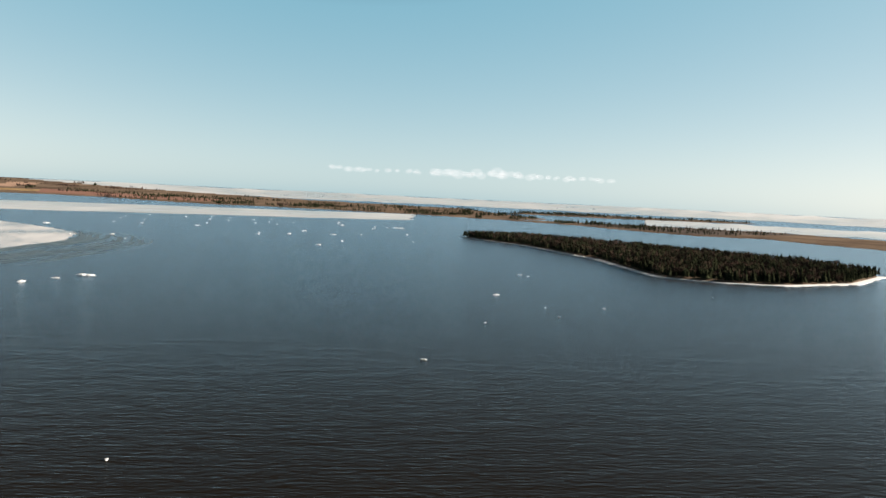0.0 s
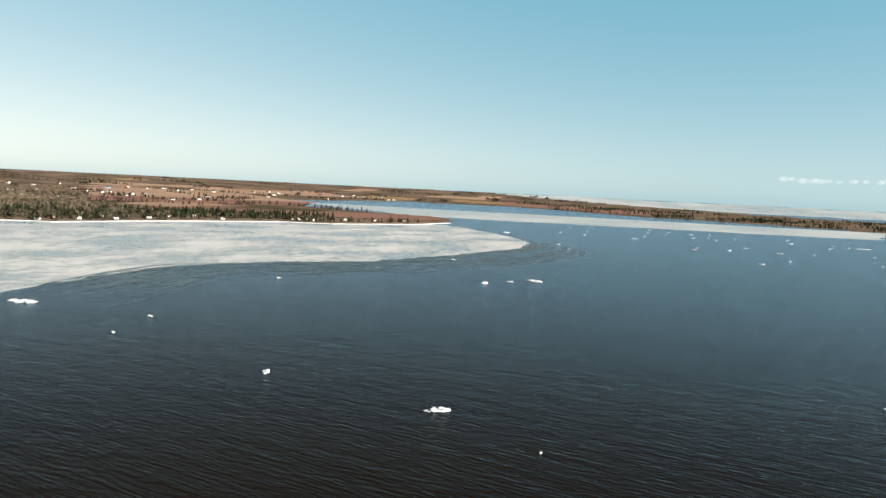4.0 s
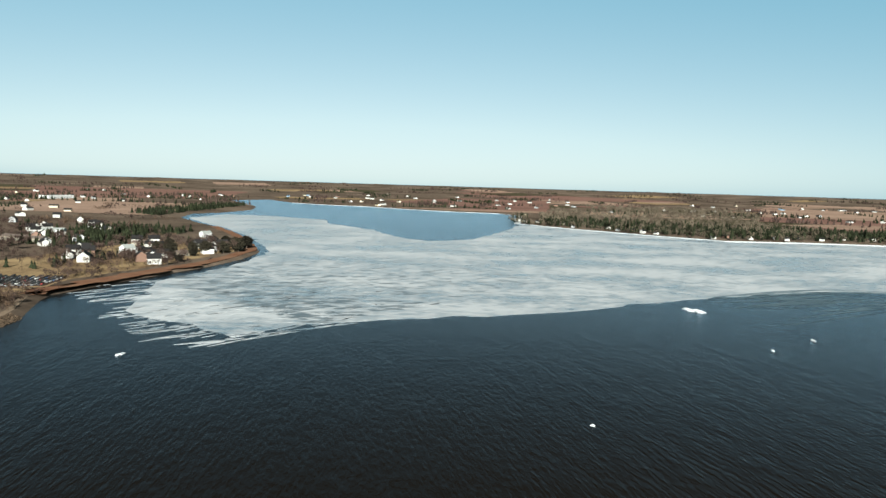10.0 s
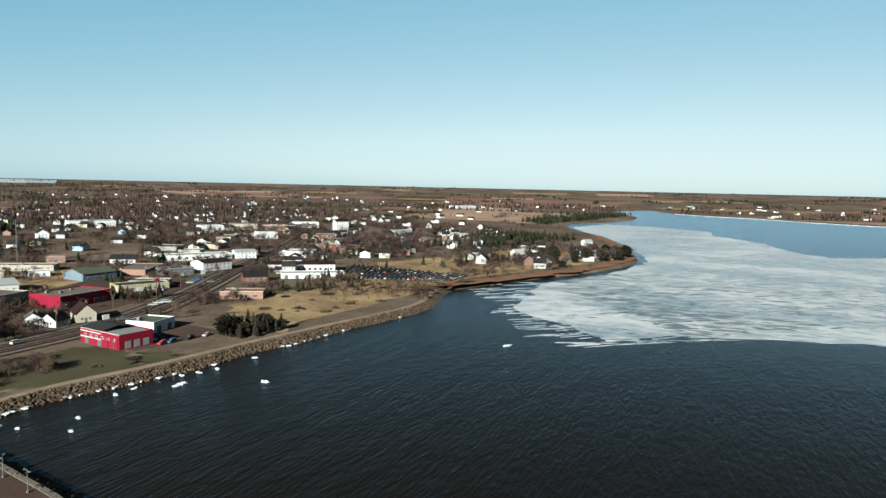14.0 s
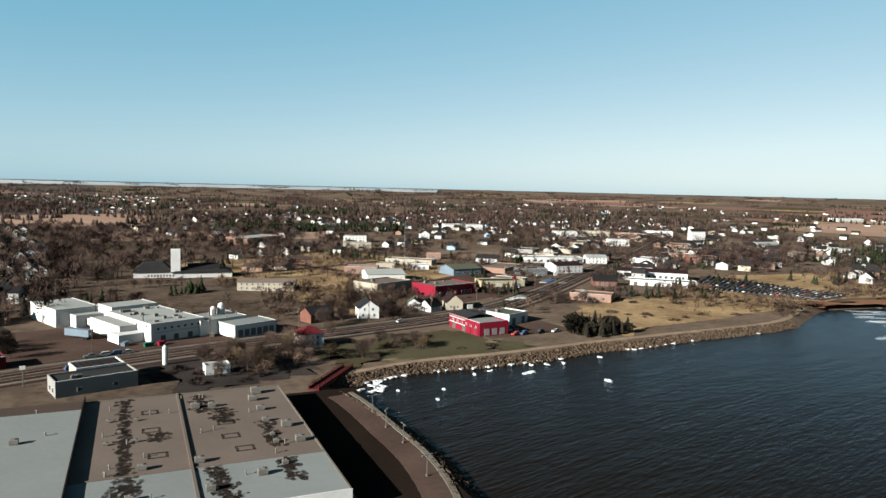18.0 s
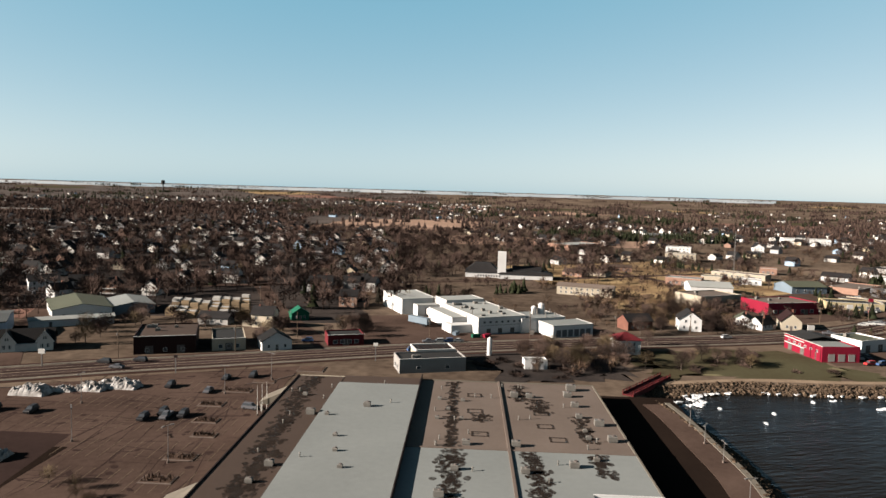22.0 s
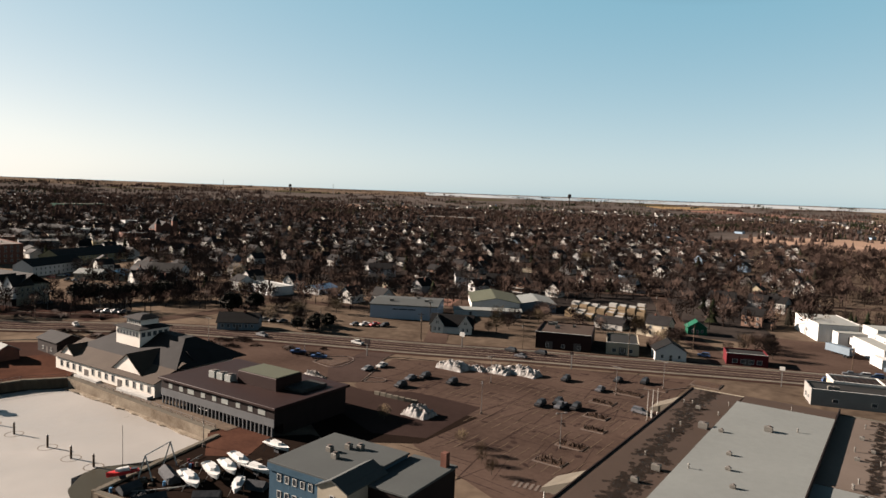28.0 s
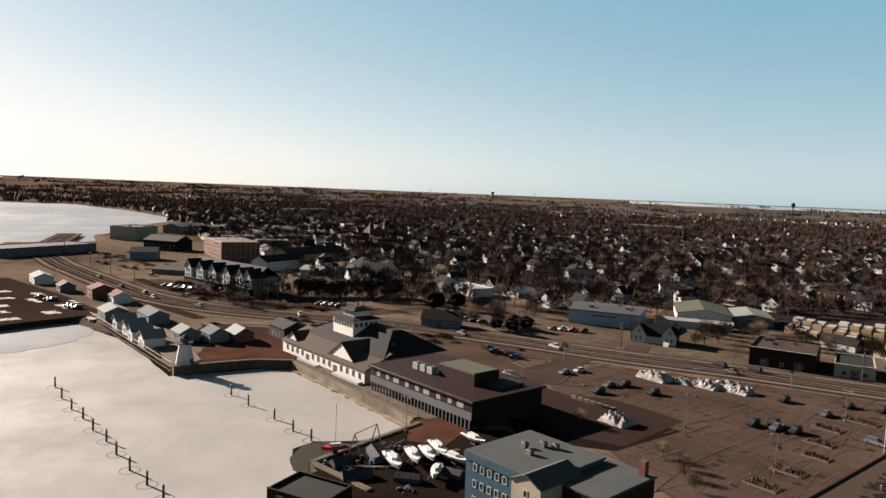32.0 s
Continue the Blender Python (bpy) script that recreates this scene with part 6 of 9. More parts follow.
# ---------------------------------------------------------------- shops and houses of the town centre and along the road
# corner, bearing, width, depth, height, wall, roof, gable rise (0: flat), label
CENTRE = [
    (655, -316, -63, 34, 28, 12.5, 'cream_wall', 'roof_dark', 0, 'pale four-storey waterfront block with dark roof'),
    (573, -282, -159, 33, 20, 8, 'dark_brown', 'shingle', 4, 'dark pitched-roof waterfront hall'),
    (538, -299, -107, 20, 34, 9.6, 'brick', 'roof_white', 0, 'dark brick block with pale flat roof'),
    (531, -364, -123, 28, 24, 8, 'grey_wall', 'roof_dark', 0, 'dark flat-roofed block behind the brick one'),
    (391, -273, -79, 41, 14, 6.2, 'white_wall', 'shingle', 3.6, 'white three-storey inn with black roof'),
    (429, -321, -86, 62, 20, 5.5, 'yellow_wall', 'shingle', 4.5, 'long yellow market hall with black roof'),
    (699, -500, -175, 42, 16, 6.5, 'white_wall', 'shingle', 3.5, 'white two-storey block with dark roof'),
    (511, -415, -123, 16, 14, 6.4, 'yellow_wall', 'roof_tan', 0, 'yellow flat-roofed shop in the centre'),
    (492, -444, -123, 11, 10, 8, 'brick_pale', 'roof_tan', 0, 'narrow pink brick shop'),
    (368, -282, -159, 15, 13, 3.4, 'cream_wall', 'roof_white', 2.2, 'cream restaurant with pale roof'),
    (352, -288, -159, 13, 13, 3.4, 'cream_wall', 'steel_blue', 2.2, 'restaurant wing with bright blue roof'),
    (395, -318, -129, 12, 12, 5, 'yellow_wall', 'shingle', 4, 'yellow gabled house with black roof'),
    (348, -305, -178, 14, 13, 6, 'white_wall', 'shingle', 4, 'white two-storey house with steep dark roof'),
    (334, -305, -163, 20, 12, 5.8, 'white_wall', 'shingle', 4, 'white long house with black roof'),
    (729, -646, -111, 16, 14, 8.5, 'white_wall', 'roof_white', 0, 'white office block in the centre'),
    (725, -400, -69, 46, 22, 8, 'grey_wall', 'shingle', 3, 'grey shore warehouse with dark roof'),
    (703, -409, -150, 30, 18, 4.5, 'white_wall', 'roof_tan', 0, 'low pale store by the bay'),
    (668, -441, 173, 34, 16, 5.5, 'white_wall', 'shingle', 3.5, 'white hall with dark gabled roof'),
    (418, -208, -151, 25, 14, 3, 'grey_wall', 'roof_dark', 2, 'low dark pitched-roof shop by the road'),
    (497, -233, -128, 18, 14, 6, 'blue_grey', 'roof_blue', 3, 'blue-grey house by the round lot'),
    (1253, -971, -91, 110, 40, 9, 'green_wall', 'roof_green', 0, 'long green-roofed warehouse far off'),
    (1250, -1090, -101, 120, 40, 6, 'white_wall', 'roof_grey', 0, 'long pale-roofed store far off'),
    (1482, -997, -140, 74, 40, 6, 'white_wall', 'roof_white', 0, 'wide white-roofed store far off'),
    (626, -1325, -178, 110, 40, 9, 'brick_pale', 'roof_white', 0, 'long school with white roof among the trees'),
    (239, -404, -150, 18, 12, 5.4, 'white_wall', 'shingle', 3.4, 'white long house among trees'),
    (175, -402, -153, 15, 11, 5.6, 'white_wall', 'shingle', 2.8, 'white two-storey boarding house'),
    (153, -378, -134, 10, 9, 4.4, 'white_wall', 'shingle', 3, 'small white gabled house'),
    (158, -413, -158, 12, 10, 4.6, 'white_wall', 'shingle', 2.8, 'white house with dark roof'),
    (220, -315, -99, 15, 12, 3, 'white_wall', 'steel_blue', 1.8, 'low market shed with bright blue end'),
    (610, -380, -120, 30, 18, 6, 'brick', 'roof_tan', 0, 'red brick shop row'),
    (585, -430, -125, 34, 18, 7, 'cream_wall', 'roof_dark', 0, 'pale shop row with dark flat roof'),
    (640, -500, -120, 30, 20, 7, 'white_wall', 'roof_grey', 0, 'white shop row with grey roof'),
    (470, -375, -120, 24, 14, 5, 'grey_wall', 'roof_white', 0, 'grey shop with white flat roof'),
    (560, -490, -120, 26, 16, 8, 'brick', 'roof_dark', 0, 'dark brick office block'),
    (760, -470, -60, 40, 20, 5, 'white_wall', 'roof_grey', 0, 'white boat works by the bay'),
    (820, -540, -60, 36, 18, 6, 'grey_wall', 'shingle', 3, 'grey sheds by the bay'),
    (930, -620, -55, 40, 18, 6, 'brick', 'roof_tan', 0, 'long brick apartments on the bay shore'),
    (1000, -700, -50, 40, 18, 6, 'cream_wall', 'roof_tan', 0, 'tan apartments on the bay shore'),
]
ROADSIDE = [
    (-257, -774, 151, 28, 14, 6.5, 'white_wall', 'shingle', 3, 'white hall with dark roof'),
    (-433, -939, -176, 50, 24, 7.2, 'white_wall', 'roof_grey', 0, 'white flat-roofed depot beside bare scrub'),
    (-348, -713, 150, 26, 16, 6.7, 'white_wall', 'roof_grey', 0, 'white block workshop beside bare scrub'),
    (-306, -629, 149, 28, 16, 6.6, 'cream_wall', 'roof_grey', 0, 'pale block workshop beside bare scrub'),
    (-467, -737, 152, 12, 18, 8.4, 'white_wall', 'shingle', 4, 'white country church beside bare scrub'),
    (-609, -887, 155, 60, 30, 7.8, 'white_wall', 'roof_white', 0, 'long white warehouse beside bare scrub'),
    (-282, -502, 132, 40, 16, 3.9, 'cream_wall', 'roof_tan', 0, 'long low store with tan roof'),
    (-278, -457, 146, 15, 12, 3.1, 'white_wall', 'roof_white', 0, 'low white annex beside bare scrub'),
    (-249, -458, 145, 14, 12, 5.5, 'cream_wall', 'roof_green', 0, 'store with dull green roof'),
    (-220, -454, 145, 24, 16, 4.8, 'brick_pale', 'roof_grey', 0, 'grey-roofed roadside store beside bare scrub'),
    (-215, -409, 162, 26, 22, 6.0, 'white_wall', 'roof_white', 2.5, 'white steel hall with pale roof'),
    (-335, -520, 147, 13, 12, 4.8, 'brick_pale', 'roof_tan', 0, 'small pink-red shop beside bare scrub'),
    (-362, -482, 130, 19, 12, 5.3, 'white_wall', 'shingle', 3, 'white house-like shop with dark roof'),
    (-336, -392, 162, 22, 14, 4.4, 'grey_wall', 'roof_dark', 0, 'low dark-roofed shop beside bare scrub'),
    (-288, -368, 127, 23, 14, 3.3, 'cream_wall', 'roof_tan', 0, 'long cream roadside store'),
    (-183, -307, 142, 5, 10, 4.1, 'white_wall', 'roof_green', 2.5, 'small white house with green roof'),
    (-185, -298, 112, 7, 10, 4.4, 'white_wall', 'shingle', 3.2, 'white gabled house by the road'),
    (-189, -291, 159, 6, 9, 4.5, 'white_wall', 'shingle', 3, 'white gabled house by the road'),
    (-199, -293, 154, 9, 13, 6.4, 'cream_wall', 'rust_metal', 4, 'house with steep dark red roof'),
    (-160, -500, 132, 16, 9, 4.2, 'brick_pale', 'roof_brown', 2, 'low brown-roofed motel wing'),
    (-173, -515, 126, 30, 9, 2.9, 'cream_wall', 'roof_brown', 1.6, 'low brown-roofed motel wing'),
    (-204, -533, 163, 24, 9, 4.4, 'brick_pale', 'roof_brown', 1.6, 'low brown-roofed motel wing'),
    (-178, -588, 108, 12, 9, 5.4, 'white_wall', 'shingle', 3, 'white gabled house beside bare scrub'),
    (-653, -686, 153, 29, 20, 9.2, 'white_wall', 'roof_grey', 0, 'pale flat-roofed store beside bare scrub'),
    (-710, -696, 133, 40, 22, 8.2, 'cream_wall', 'roof_grey', 0, 'pale flat-roofed store beside bare scrub'),
    (-754, -674, 103, 45, 22, 6.8, 'brick_pale', 'roof_white', 0, 'store with white roof'),
    (-628, -567, 151, 24, 16, 7.4, 'white_wall', 'roof_white', 0, 'white flat-roofed shop beside bare scrub'),
    (-827, -680, 131, 40, 20, 7.7, 'white_wall', 'roof_white', 0, 'white flat-roofed shop beside bare scrub'),
    (-449, -433, 147, 18, 14, 6.7, 'white_wall', 'roof_white', 2, 'white shop with pale roof'),
    (-369, -388, 172, 25, 16, 7.4, 'white_wall', 'rust_metal', 2, 'white showroom with red-brown roof'),
    (-790, -477, 169, 35, 10, 6.5, 'white_wall', 'roof_white', 2, 'pale-roofed seaside cottage beside bare scrub'),
    (-724, -403, 63, 60, 12, 5.0, 'cream_wall', 'roof_tan', 2, 'long pale cottage row'),
    (-796, -398, 98, 23, 10, 6.5, 'white_wall', 'roof_white', 2, 'pale-roofed seaside cottage beside bare scrub'),
    (-720, -325, 148, 8, 8, 6.1, 'white_wall', 'shingle', 2.5, 'white cottage beside bare scrub'),
    (-609, -235, 146, 10, 9, 7.3, 'white_wall', 'roof_white', 3, 'white gabled cottage among pines'),
    (-694, -262, 88, 14, 9, 3.3, 'cream_wall', 'roof_tan', 2, 'tan-roofed cottage beside bare scrub'),
    (-603, -189, 145, 12, 9, 4.1, 'cream_wall', 'roof_tan', 2, 'tan-roofed cottage beside bare scrub'),
    (-813, -225, 147, 12, 8, 5.7, 'white_wall', 'roof_white', 2.5, 'white cottage beside bare scrub'),
    (-1926, -940, 163, 92, 30, 8.7, 'white_wall', 'roof_white', 0, 'long white barn beside bare scrub'),
    (-767, -556, 151, 19, 10, 18.1, 'white_wall', 'shingle', 3, 'white church hall beside bare scrub'),
]
for k, (x, y, yaw, w, d, h, wl_, rf, rise, lb) in enumerate(CENTRE + ROADSIDE):
    w = max(w, 8)
    m = site(x, y, yaw, w)
    mid = m @ Vector((w / 2, d / 2, 0))
    if taken(mid.x, mid.y):
        continue
    m = m.copy()
    m.translation.z = ground_z(mid.x, mid.y) if math.hypot(x, y) > 900 else LAND_Z
    kind = "shop" if rise == 0 else "house"
    if rise:
        e = max(2.8, h - 0.55 * rise) if k >= len(CENTRE) else h
        rows_ = [("front", max(2, int(w / 3.6)), z, 1.1, 1.4) for z in np.arange(1.0, e - 1.6, 2.7)] + [("left", 3, 1.0, 1.0, 1.3), ("right", 3, 1.0, 1.0, 1.3)]
        b = gable_block(kind, lb, kind, m, w, d, e, rise, M[wl_], M[rf], rows_, "x" if w > d else "y", "", chimney=w < 16)
    else:
        rows_ = [("front", max(2, int(w / 4.2)), z, 1.6, 1.5) for z in np.arange(1.1, h - 1.8, 3.1)] + [("left", max(2, int(d / 5)), 1.1, 1.5, 1.5), ("right", max(2, int(d / 5)), 1.1, 1.5, 1.5)]
        b = flat_block(kind, lb, kind, m, w, d, h, M[wl_], M[rf], rows_, units=1 + int(w / 16), seed=k, doors=1 + int(w / 25))


HIGHWAY = smooth_line(ROADS[0], 12)


def near_road_line(x, y):
    """True where the shore road and its verges run."""
    return any((x - q[0]) ** 2 + (y - q[1]) ** 2 < 17 ** 2 for q in HIGHWAY)


rnd_k = random.Random(88)
hw = smooth_line(ROADS[0][-7:], 10)
for k in range(34):
    i = 4 + int(k * (len(hw) - 10) / 34)
    p, d = Vector(hw[i]), (Vector(hw[i + 1]) - Vector(hw[i - 1])).normalized()
    side = 1 if k % 2 else -1
    w, dp, h = rnd_k.uniform(18, 42), rnd_k.uniform(12, 24), rnd_k.uniform(3.6, 6.2)
    q = p + Vector((-d.y, d.x)) * side * rnd_k.uniform(34, 95)
    if q.y > -345:
        continue
    m = site(q.x, q.y, math.degrees(math.atan2(d.y, d.x)) + rnd_k.choice((0, 0, 90)), w)
    if any(taken(*(m @ Vector((u * w, v * dp, 0))).xy) for u in (0, 0.5, 1) for v in (0, 0.5, 1)) or any(near_road_line(*(m @ Vector((u * w, v * dp, 0))).xy) for u in (0, 0.5, 1) for v in (0, 1)):
        continue
    wl_, rf, lb = rnd_k.choice((("white_wall", "roof_grey", "white roadside store with grey flat roof"), ("cream_wall", "roof_tan", "cream roadside store with tan roof"), ("stone_grey", "roof_dark", "grey block workshop with dark roof"),
                                ("pale_blue", "roof_green", "pale blue store with dull green roof"), ("brick_pale", "roof_tan", "brick roadside store with tan roof")))
    flat_block("store", lb, "store", m, w, dp, h, M[wl_], M[rf], [("front", 3, 1.0, 2.4, 1.6)], units=2, doors=1, seed=200 + k)


def brick_church():
    m = site(576, -549, -118, 18)
    root = thing("church", "dark red brick church with two pointed towers", "church", m)
    claim(m, 0, 0, 18, 30)
    Mesh().gable_wall(0, 0, 18, 30, -0.6, 9, 8, "y").make("wall", M["brick"], root)
    Mesh().gable(0, 0, 18, 30, 9, 8, 0.4, 0.3, "y").make("roof", M["shingle"], root)
    for x, h in ((-2, 15), (15, 18)):
        Mesh().box(x, -2, -0.6, x + 5, 3, h).make("tower", M["brick"], root)
        Mesh().hip(x, -2, x + 5, 3, h, 6, 0.3, 2.4).make("spire", M["shingle"], root)
    for x in (6, 9, 12):
        window(root, x, -0.02, 3.0, 0, 1.4, 4.0)


brick_church()
claim(pose(44, -398, 0), 0, 0, 48, 84, 0)        # the lumber yard
claim(pose(215, -170, 0), 0, 0, 110, 60, 0)     # wharf shops
claim(pose(40, -300, 0), 0, 0, 34, 30, 0)      # open yard behind the brick store
claim(pose(-300, -1480, 0), 0, 0, 360, 450, 0)  # open fields north of the town
claim(pose(2, -334, 0), 0, 0, 34, 40, 0)         # yard of the green house

# ---------------------------------------------------------------- trees
M["bark"] = material("grey_brown_bark", (0.0578, 0.0442, 0.0354), scale=1.5, bump=0.02)
M["twigs"] = material("bare_brown_twigs", (0.0360, 0.0235, 0.0185), dark=(0.0175, 0.0115, 0.0092), scale=0.3, per_object=0.45)
M["buds"] = material("budding_olive_twigs", (0.0636, 0.0462, 0.0245), dark=(0.0405, 0.0279, 0.0159), scale=0.3, per_object=0.3)
M["needles"] = material("dark_green_needles", (0.0125, 0.0105, 0.0062), dark=(0.0052, 0.0048, 0.0032), scale=0.4, per_object=0.4)
M["far_needles"] = island_tint(material("dark_conifers", (0.0136, 0.0156, 0.0082), dark=(0.0061, 0.0075, 0.0048), scale=0.05, coords="World"), 0.5)
M["far_twigs"] = island_tint(material("bare_woodland", (0.0370, 0.0252, 0.0208), dark=(0.0175, 0.0120, 0.0102), scale=0.03, coords="World"), 0.5)
# bare woodland of the cape, with distance haze painted into its colour
M["far_hazed"] = island_tint(material("grey_bare_woodland", (0.0760, 0.0620, 0.0450), dark=(0.0380, 0.0310, 0.0230), scale=0.03, coords="World"), 0.5)
M["far_olive"] = island_tint(material("pale_bare_woodland", (0.0530, 0.0345, 0.0230), dark=(0.0266, 0.0190, 0.0143), scale=0.03, coords="World"), 0.5)


def bare_crown(seed, h=9.5, r=4.2, twigs=760):
    """Limbs and a loose cloud of fine twigs."""
    rnd = random.Random(seed)
    m = Mesh()
    tips = []
    for k in range(8):
        a, e = k * 2.4 + rnd.uniform(-0.3, 0.3), rnd.uniform(0.5, 1.2)
        z0 = h * rnd.uniform(0.28, 0.5)
        ln = r * rnd.uniform(0.7, 1.05)
        p = Vector((math.cos(a) * math.cos(e) * ln, math.sin(a) * math.cos(e) * ln, z0 + math.sin(e) * ln))
        m.rod((0, 0, z0), p, 0.14, 0.04, 4)
        tips.append(p)
        for q in range(2):
            d = Vector((rnd.uniform(-1, 1), rnd.uniform(-1, 1), rnd.uniform(0, 1))).normalized() * r * 0.45
            m.rod(p * 0.75 + Vector((0, 0, z0 * 0.25)), p * 0.75 + Vector((0, 0, z0 * 0.25)) + d, 0.07, 0.02, 3)
    for k in range(twigs):
        d = Vector((rnd.gauss(0, 1), rnd.gauss(0, 1), rnd.gauss(0, 1))).normalized() * (rnd.random() ** 0.4)
        p = Vector((d.x * r, d.y * r, h * 0.62 + d.z * h * 0.38))
        g = (d + Vector((rnd.uniform(-0.6, 0.6), rnd.uniform(-0.6, 0.6), rnd.uniform(-0.1, 0.9)))).normalized() * rnd.uniform(0.9, 1.9)
        s = g.orthogonal().normalized() * rnd.uniform(0.06, 0.13)
        m.add([p - s, p + s, p + g], [(0, 1, 2)])
    return m


def conifer_mesh(seed, h=11.0, r=2.6, tiers=9):
    """Whorls of drooping needle boughs, ragged at the rim."""
    rnd = random.Random(seed)
    m = Mesh()
    for k in range(tiers):
        t = k / tiers
        z, rr = h * (0.14 + 0.82 * t), r * (1 - t) ** 0.85 + 0.25
        n = 9
        for i in range(n):
            a = 2 * math.pi * (i + rnd.uniform(-0.3, 0.3)) / n + k
            q = rr * rnd.uniform(0.7, 1.12)
            da = 0.42
            top = (0, 0, z + h * 0.13)
            m.add([top, (q * 0.8 * math.cos(a - da), q * 0.8 * math.sin(a - da), z + 0.1), (q * math.cos(a), q * math.sin(a), z - h * 0.05), (q * 0.8 * math.cos(a + da), q * 0.8 * math.sin(a + da), z + 0.1)],
                  [(0, 1, 2), (0, 2, 3)])
    return m


def tree_template(name, crown, crown_mat, trunk_h, trunk_r, label, far=False):
    trunk = Mesh().tube(0, 0, -0.4, trunk_h * 0.5, trunk_r, trunk_r * 0.7, 6).tube(0, 0, trunk_h * 0.5, trunk_h, trunk_r * 0.7, trunk_r * 0.2, 6)
    root = trunk.make(name, M["bark"])
    tagged(root, label, "tree", "trees of the town")
    crown.make("crown", crown_mat, root)
    return root


BARE = [tree_template("bare_tree", bare_crown(40 + i, 8.5 + i, 3.6 + 0.35 * i), M["twigs"] if i != 2 else M["buds"], 7 + i, 0.26,
                      "bare leafless brown deciduous tree in a yard" if i != 2 else "large tree with pale olive budding twigs") for i in range(4)]
FIR = [tree_template("conifer_tree", conifer_mesh(60 + i, 9 + 2 * i, 2.3 + 0.4 * i), M["needles"], 8 + 2 * i, 0.2, "dark green pointed spruce tree") for i in range(3)]


def bushy_pine():
    rnd = random.Random(9)
    m = Mesh()
    for k in range(1100):
        d = Vector((rnd.gauss(0, 1), rnd.gauss(0, 1), rnd.gauss(0, 1))).normalized() * (rnd.random() ** 0.33)
        bump_ = 1 + 0.25 * math.sin(5 * d.x + 3 * d.z) * math.cos(4 * d.y)
        p = Vector((d.x * 4.6 * bump_, d.y * 4.6 * bump_, 5.6 + d.z * 3.9 * bump_))
        g = Vector((rnd.uniform(-1, 1), rnd.uniform(-1, 1), rnd.uniform(-0.4, 0.7))).normalized()
        s = g.orthogonal().normalized()
        m.add([p - g * 0.7, p + s * 0.5, p + g * 0.8, p - s * 0.5], [(0, 1, 2, 3)])
    return tree_template("pine_tree", m, M["needles"], 6.5, 0.3, "broad dark bushy pine tree")


PINE = bushy_pine()
_first = {}


def plant_tree(t, x, y, s=1.0, turn=0.0):
    m = pose(x, y, ground_z(x, y), 0, 0, turn)
    if t.name not in _first:
        _first[t.name] = t
        t.matrix_world = m
        return t
    ob = copy_thing(t, m)
    ob.scale = (s, s, s)
    return ob


def clump_mesh(kind, rnd, h, r):
    """A cheap far tree: a few ragged slivers."""
    v, f = [], []
    if kind == "fir":
        for k in range(3):
            z0, rr = h * (0.1 + 0.26 * k), r * (1 - 0.28 * k)
            n, o = 6, len(v)
            v.append((rnd.uniform(-0.2, 0.2), rnd.uniform(-0.2, 0.2), h * (0.55 + 0.23 * k)))
            for i in range(n):
                a = 6.283 * i / n + k + rnd.uniform(-0.3, 0.3)
                q = rr * rnd.uniform(0.65, 1.2)
                v.append((q * math.cos(a), q * math.sin(a), z0 + rnd.uniform(-0.4, 0.4)))
            f += [(o, o + 1 + i, o + 1 + (i + 1) % n) for i in range(n)]
    else:
        lobes = [(Vector((rnd.uniform(-0.5, 0.5) * r, rnd.uniform(-0.5, 0.5) * r, h * rnd.uniform(0.5, 0.72))), rnd.uniform(0.45, 0.7)) for _ in range(4)]
        for k in range(68):
            c, q = lobes[k % 4]
            d = Vector((rnd.gauss(0, 1), rnd.gauss(0, 1), rnd.gauss(0, 1))).normalized() * (rnd.random() ** 0.4)
            p = c + Vector((d.x * r, d.y * r, d.z * h * 0.4)) * q
            g = (d + Vector((rnd.uniform(-0.4, 0.4), rnd.uniform(-0.4, 0.4), rnd.uniform(0.1, 1.1)))).normalized() * rnd.uniform(1.3, 2.8)
            s = g.orthogonal().normalized() * rnd.uniform(0.13, 0.3)
            o = len(v)
            v += [tuple(p - s), tuple(p + s), tuple(p + g)]
            f.append((o, o + 1, o + 2))
        o = len(v)
        v += [(-0.25, 0, -0.5), (0.25, 0, -0.5), (0, 0, h * 0.8), (0, -0.25, -0.5), (0, 0.25, -0.5)]
        f += [(o, o + 1, o + 2), (o + 3, o + 4, o + 2)]
    return np.array(v), f


_clumps = {}
for _kind in ("fir", "bare"):
    _r = random.Random(77)
    _clumps[_kind] = [clump_mesh(_kind, _r, 1.0 * 10, 3.0 if _kind == "fir" else 4.2) for _ in range(7)]


def wood(name, label, spots, kind, mat, seed, smin=0.7, smax=1.2):
    """Many far trees as one mesh."""
    rnd = random.Random(seed)
    vs, fs, o = [], [], 0
    for x, y in spots:
        v, f = _clumps[kind][rnd.randrange(7)]
        a, s, sz = rnd.uniform(0, 6.28), rnd.uniform(smin, smax), rnd.uniform(0.8, 1.2)
        c, sn = math.cos(a), math.sin(a)
        w = np.stack([(v[:, 0] * c - v[:, 1] * sn) * s + x, (v[:, 0] * sn + v[:, 1] * c) * s + y, v[:, 2] * s * sz + ground_z(x, y) - 0.3], -1)
        vs.append(w)
        fs.append(np.array(f) + o)
        o += len(v)
    pts, tri = np.concatenate(vs), np.concatenate(fs)
    me = bpy.data.meshes.new(name)
    me.vertices.add(len(pts))
    me.vertices.foreach_set("co", pts.ravel())
    me.loops.add(tri.size)
    me.loops.foreach_set("vertex_index", tri.ravel())
    me.polygons.add(len(tri))
    me.polygons.foreach_set("loop_start", np.arange(0, tri.size, 3))
    me.update(calc_edges=True)
    me.materials.append(mat)
    return tagged(new(name, me), label, "trees", kind="stuff")


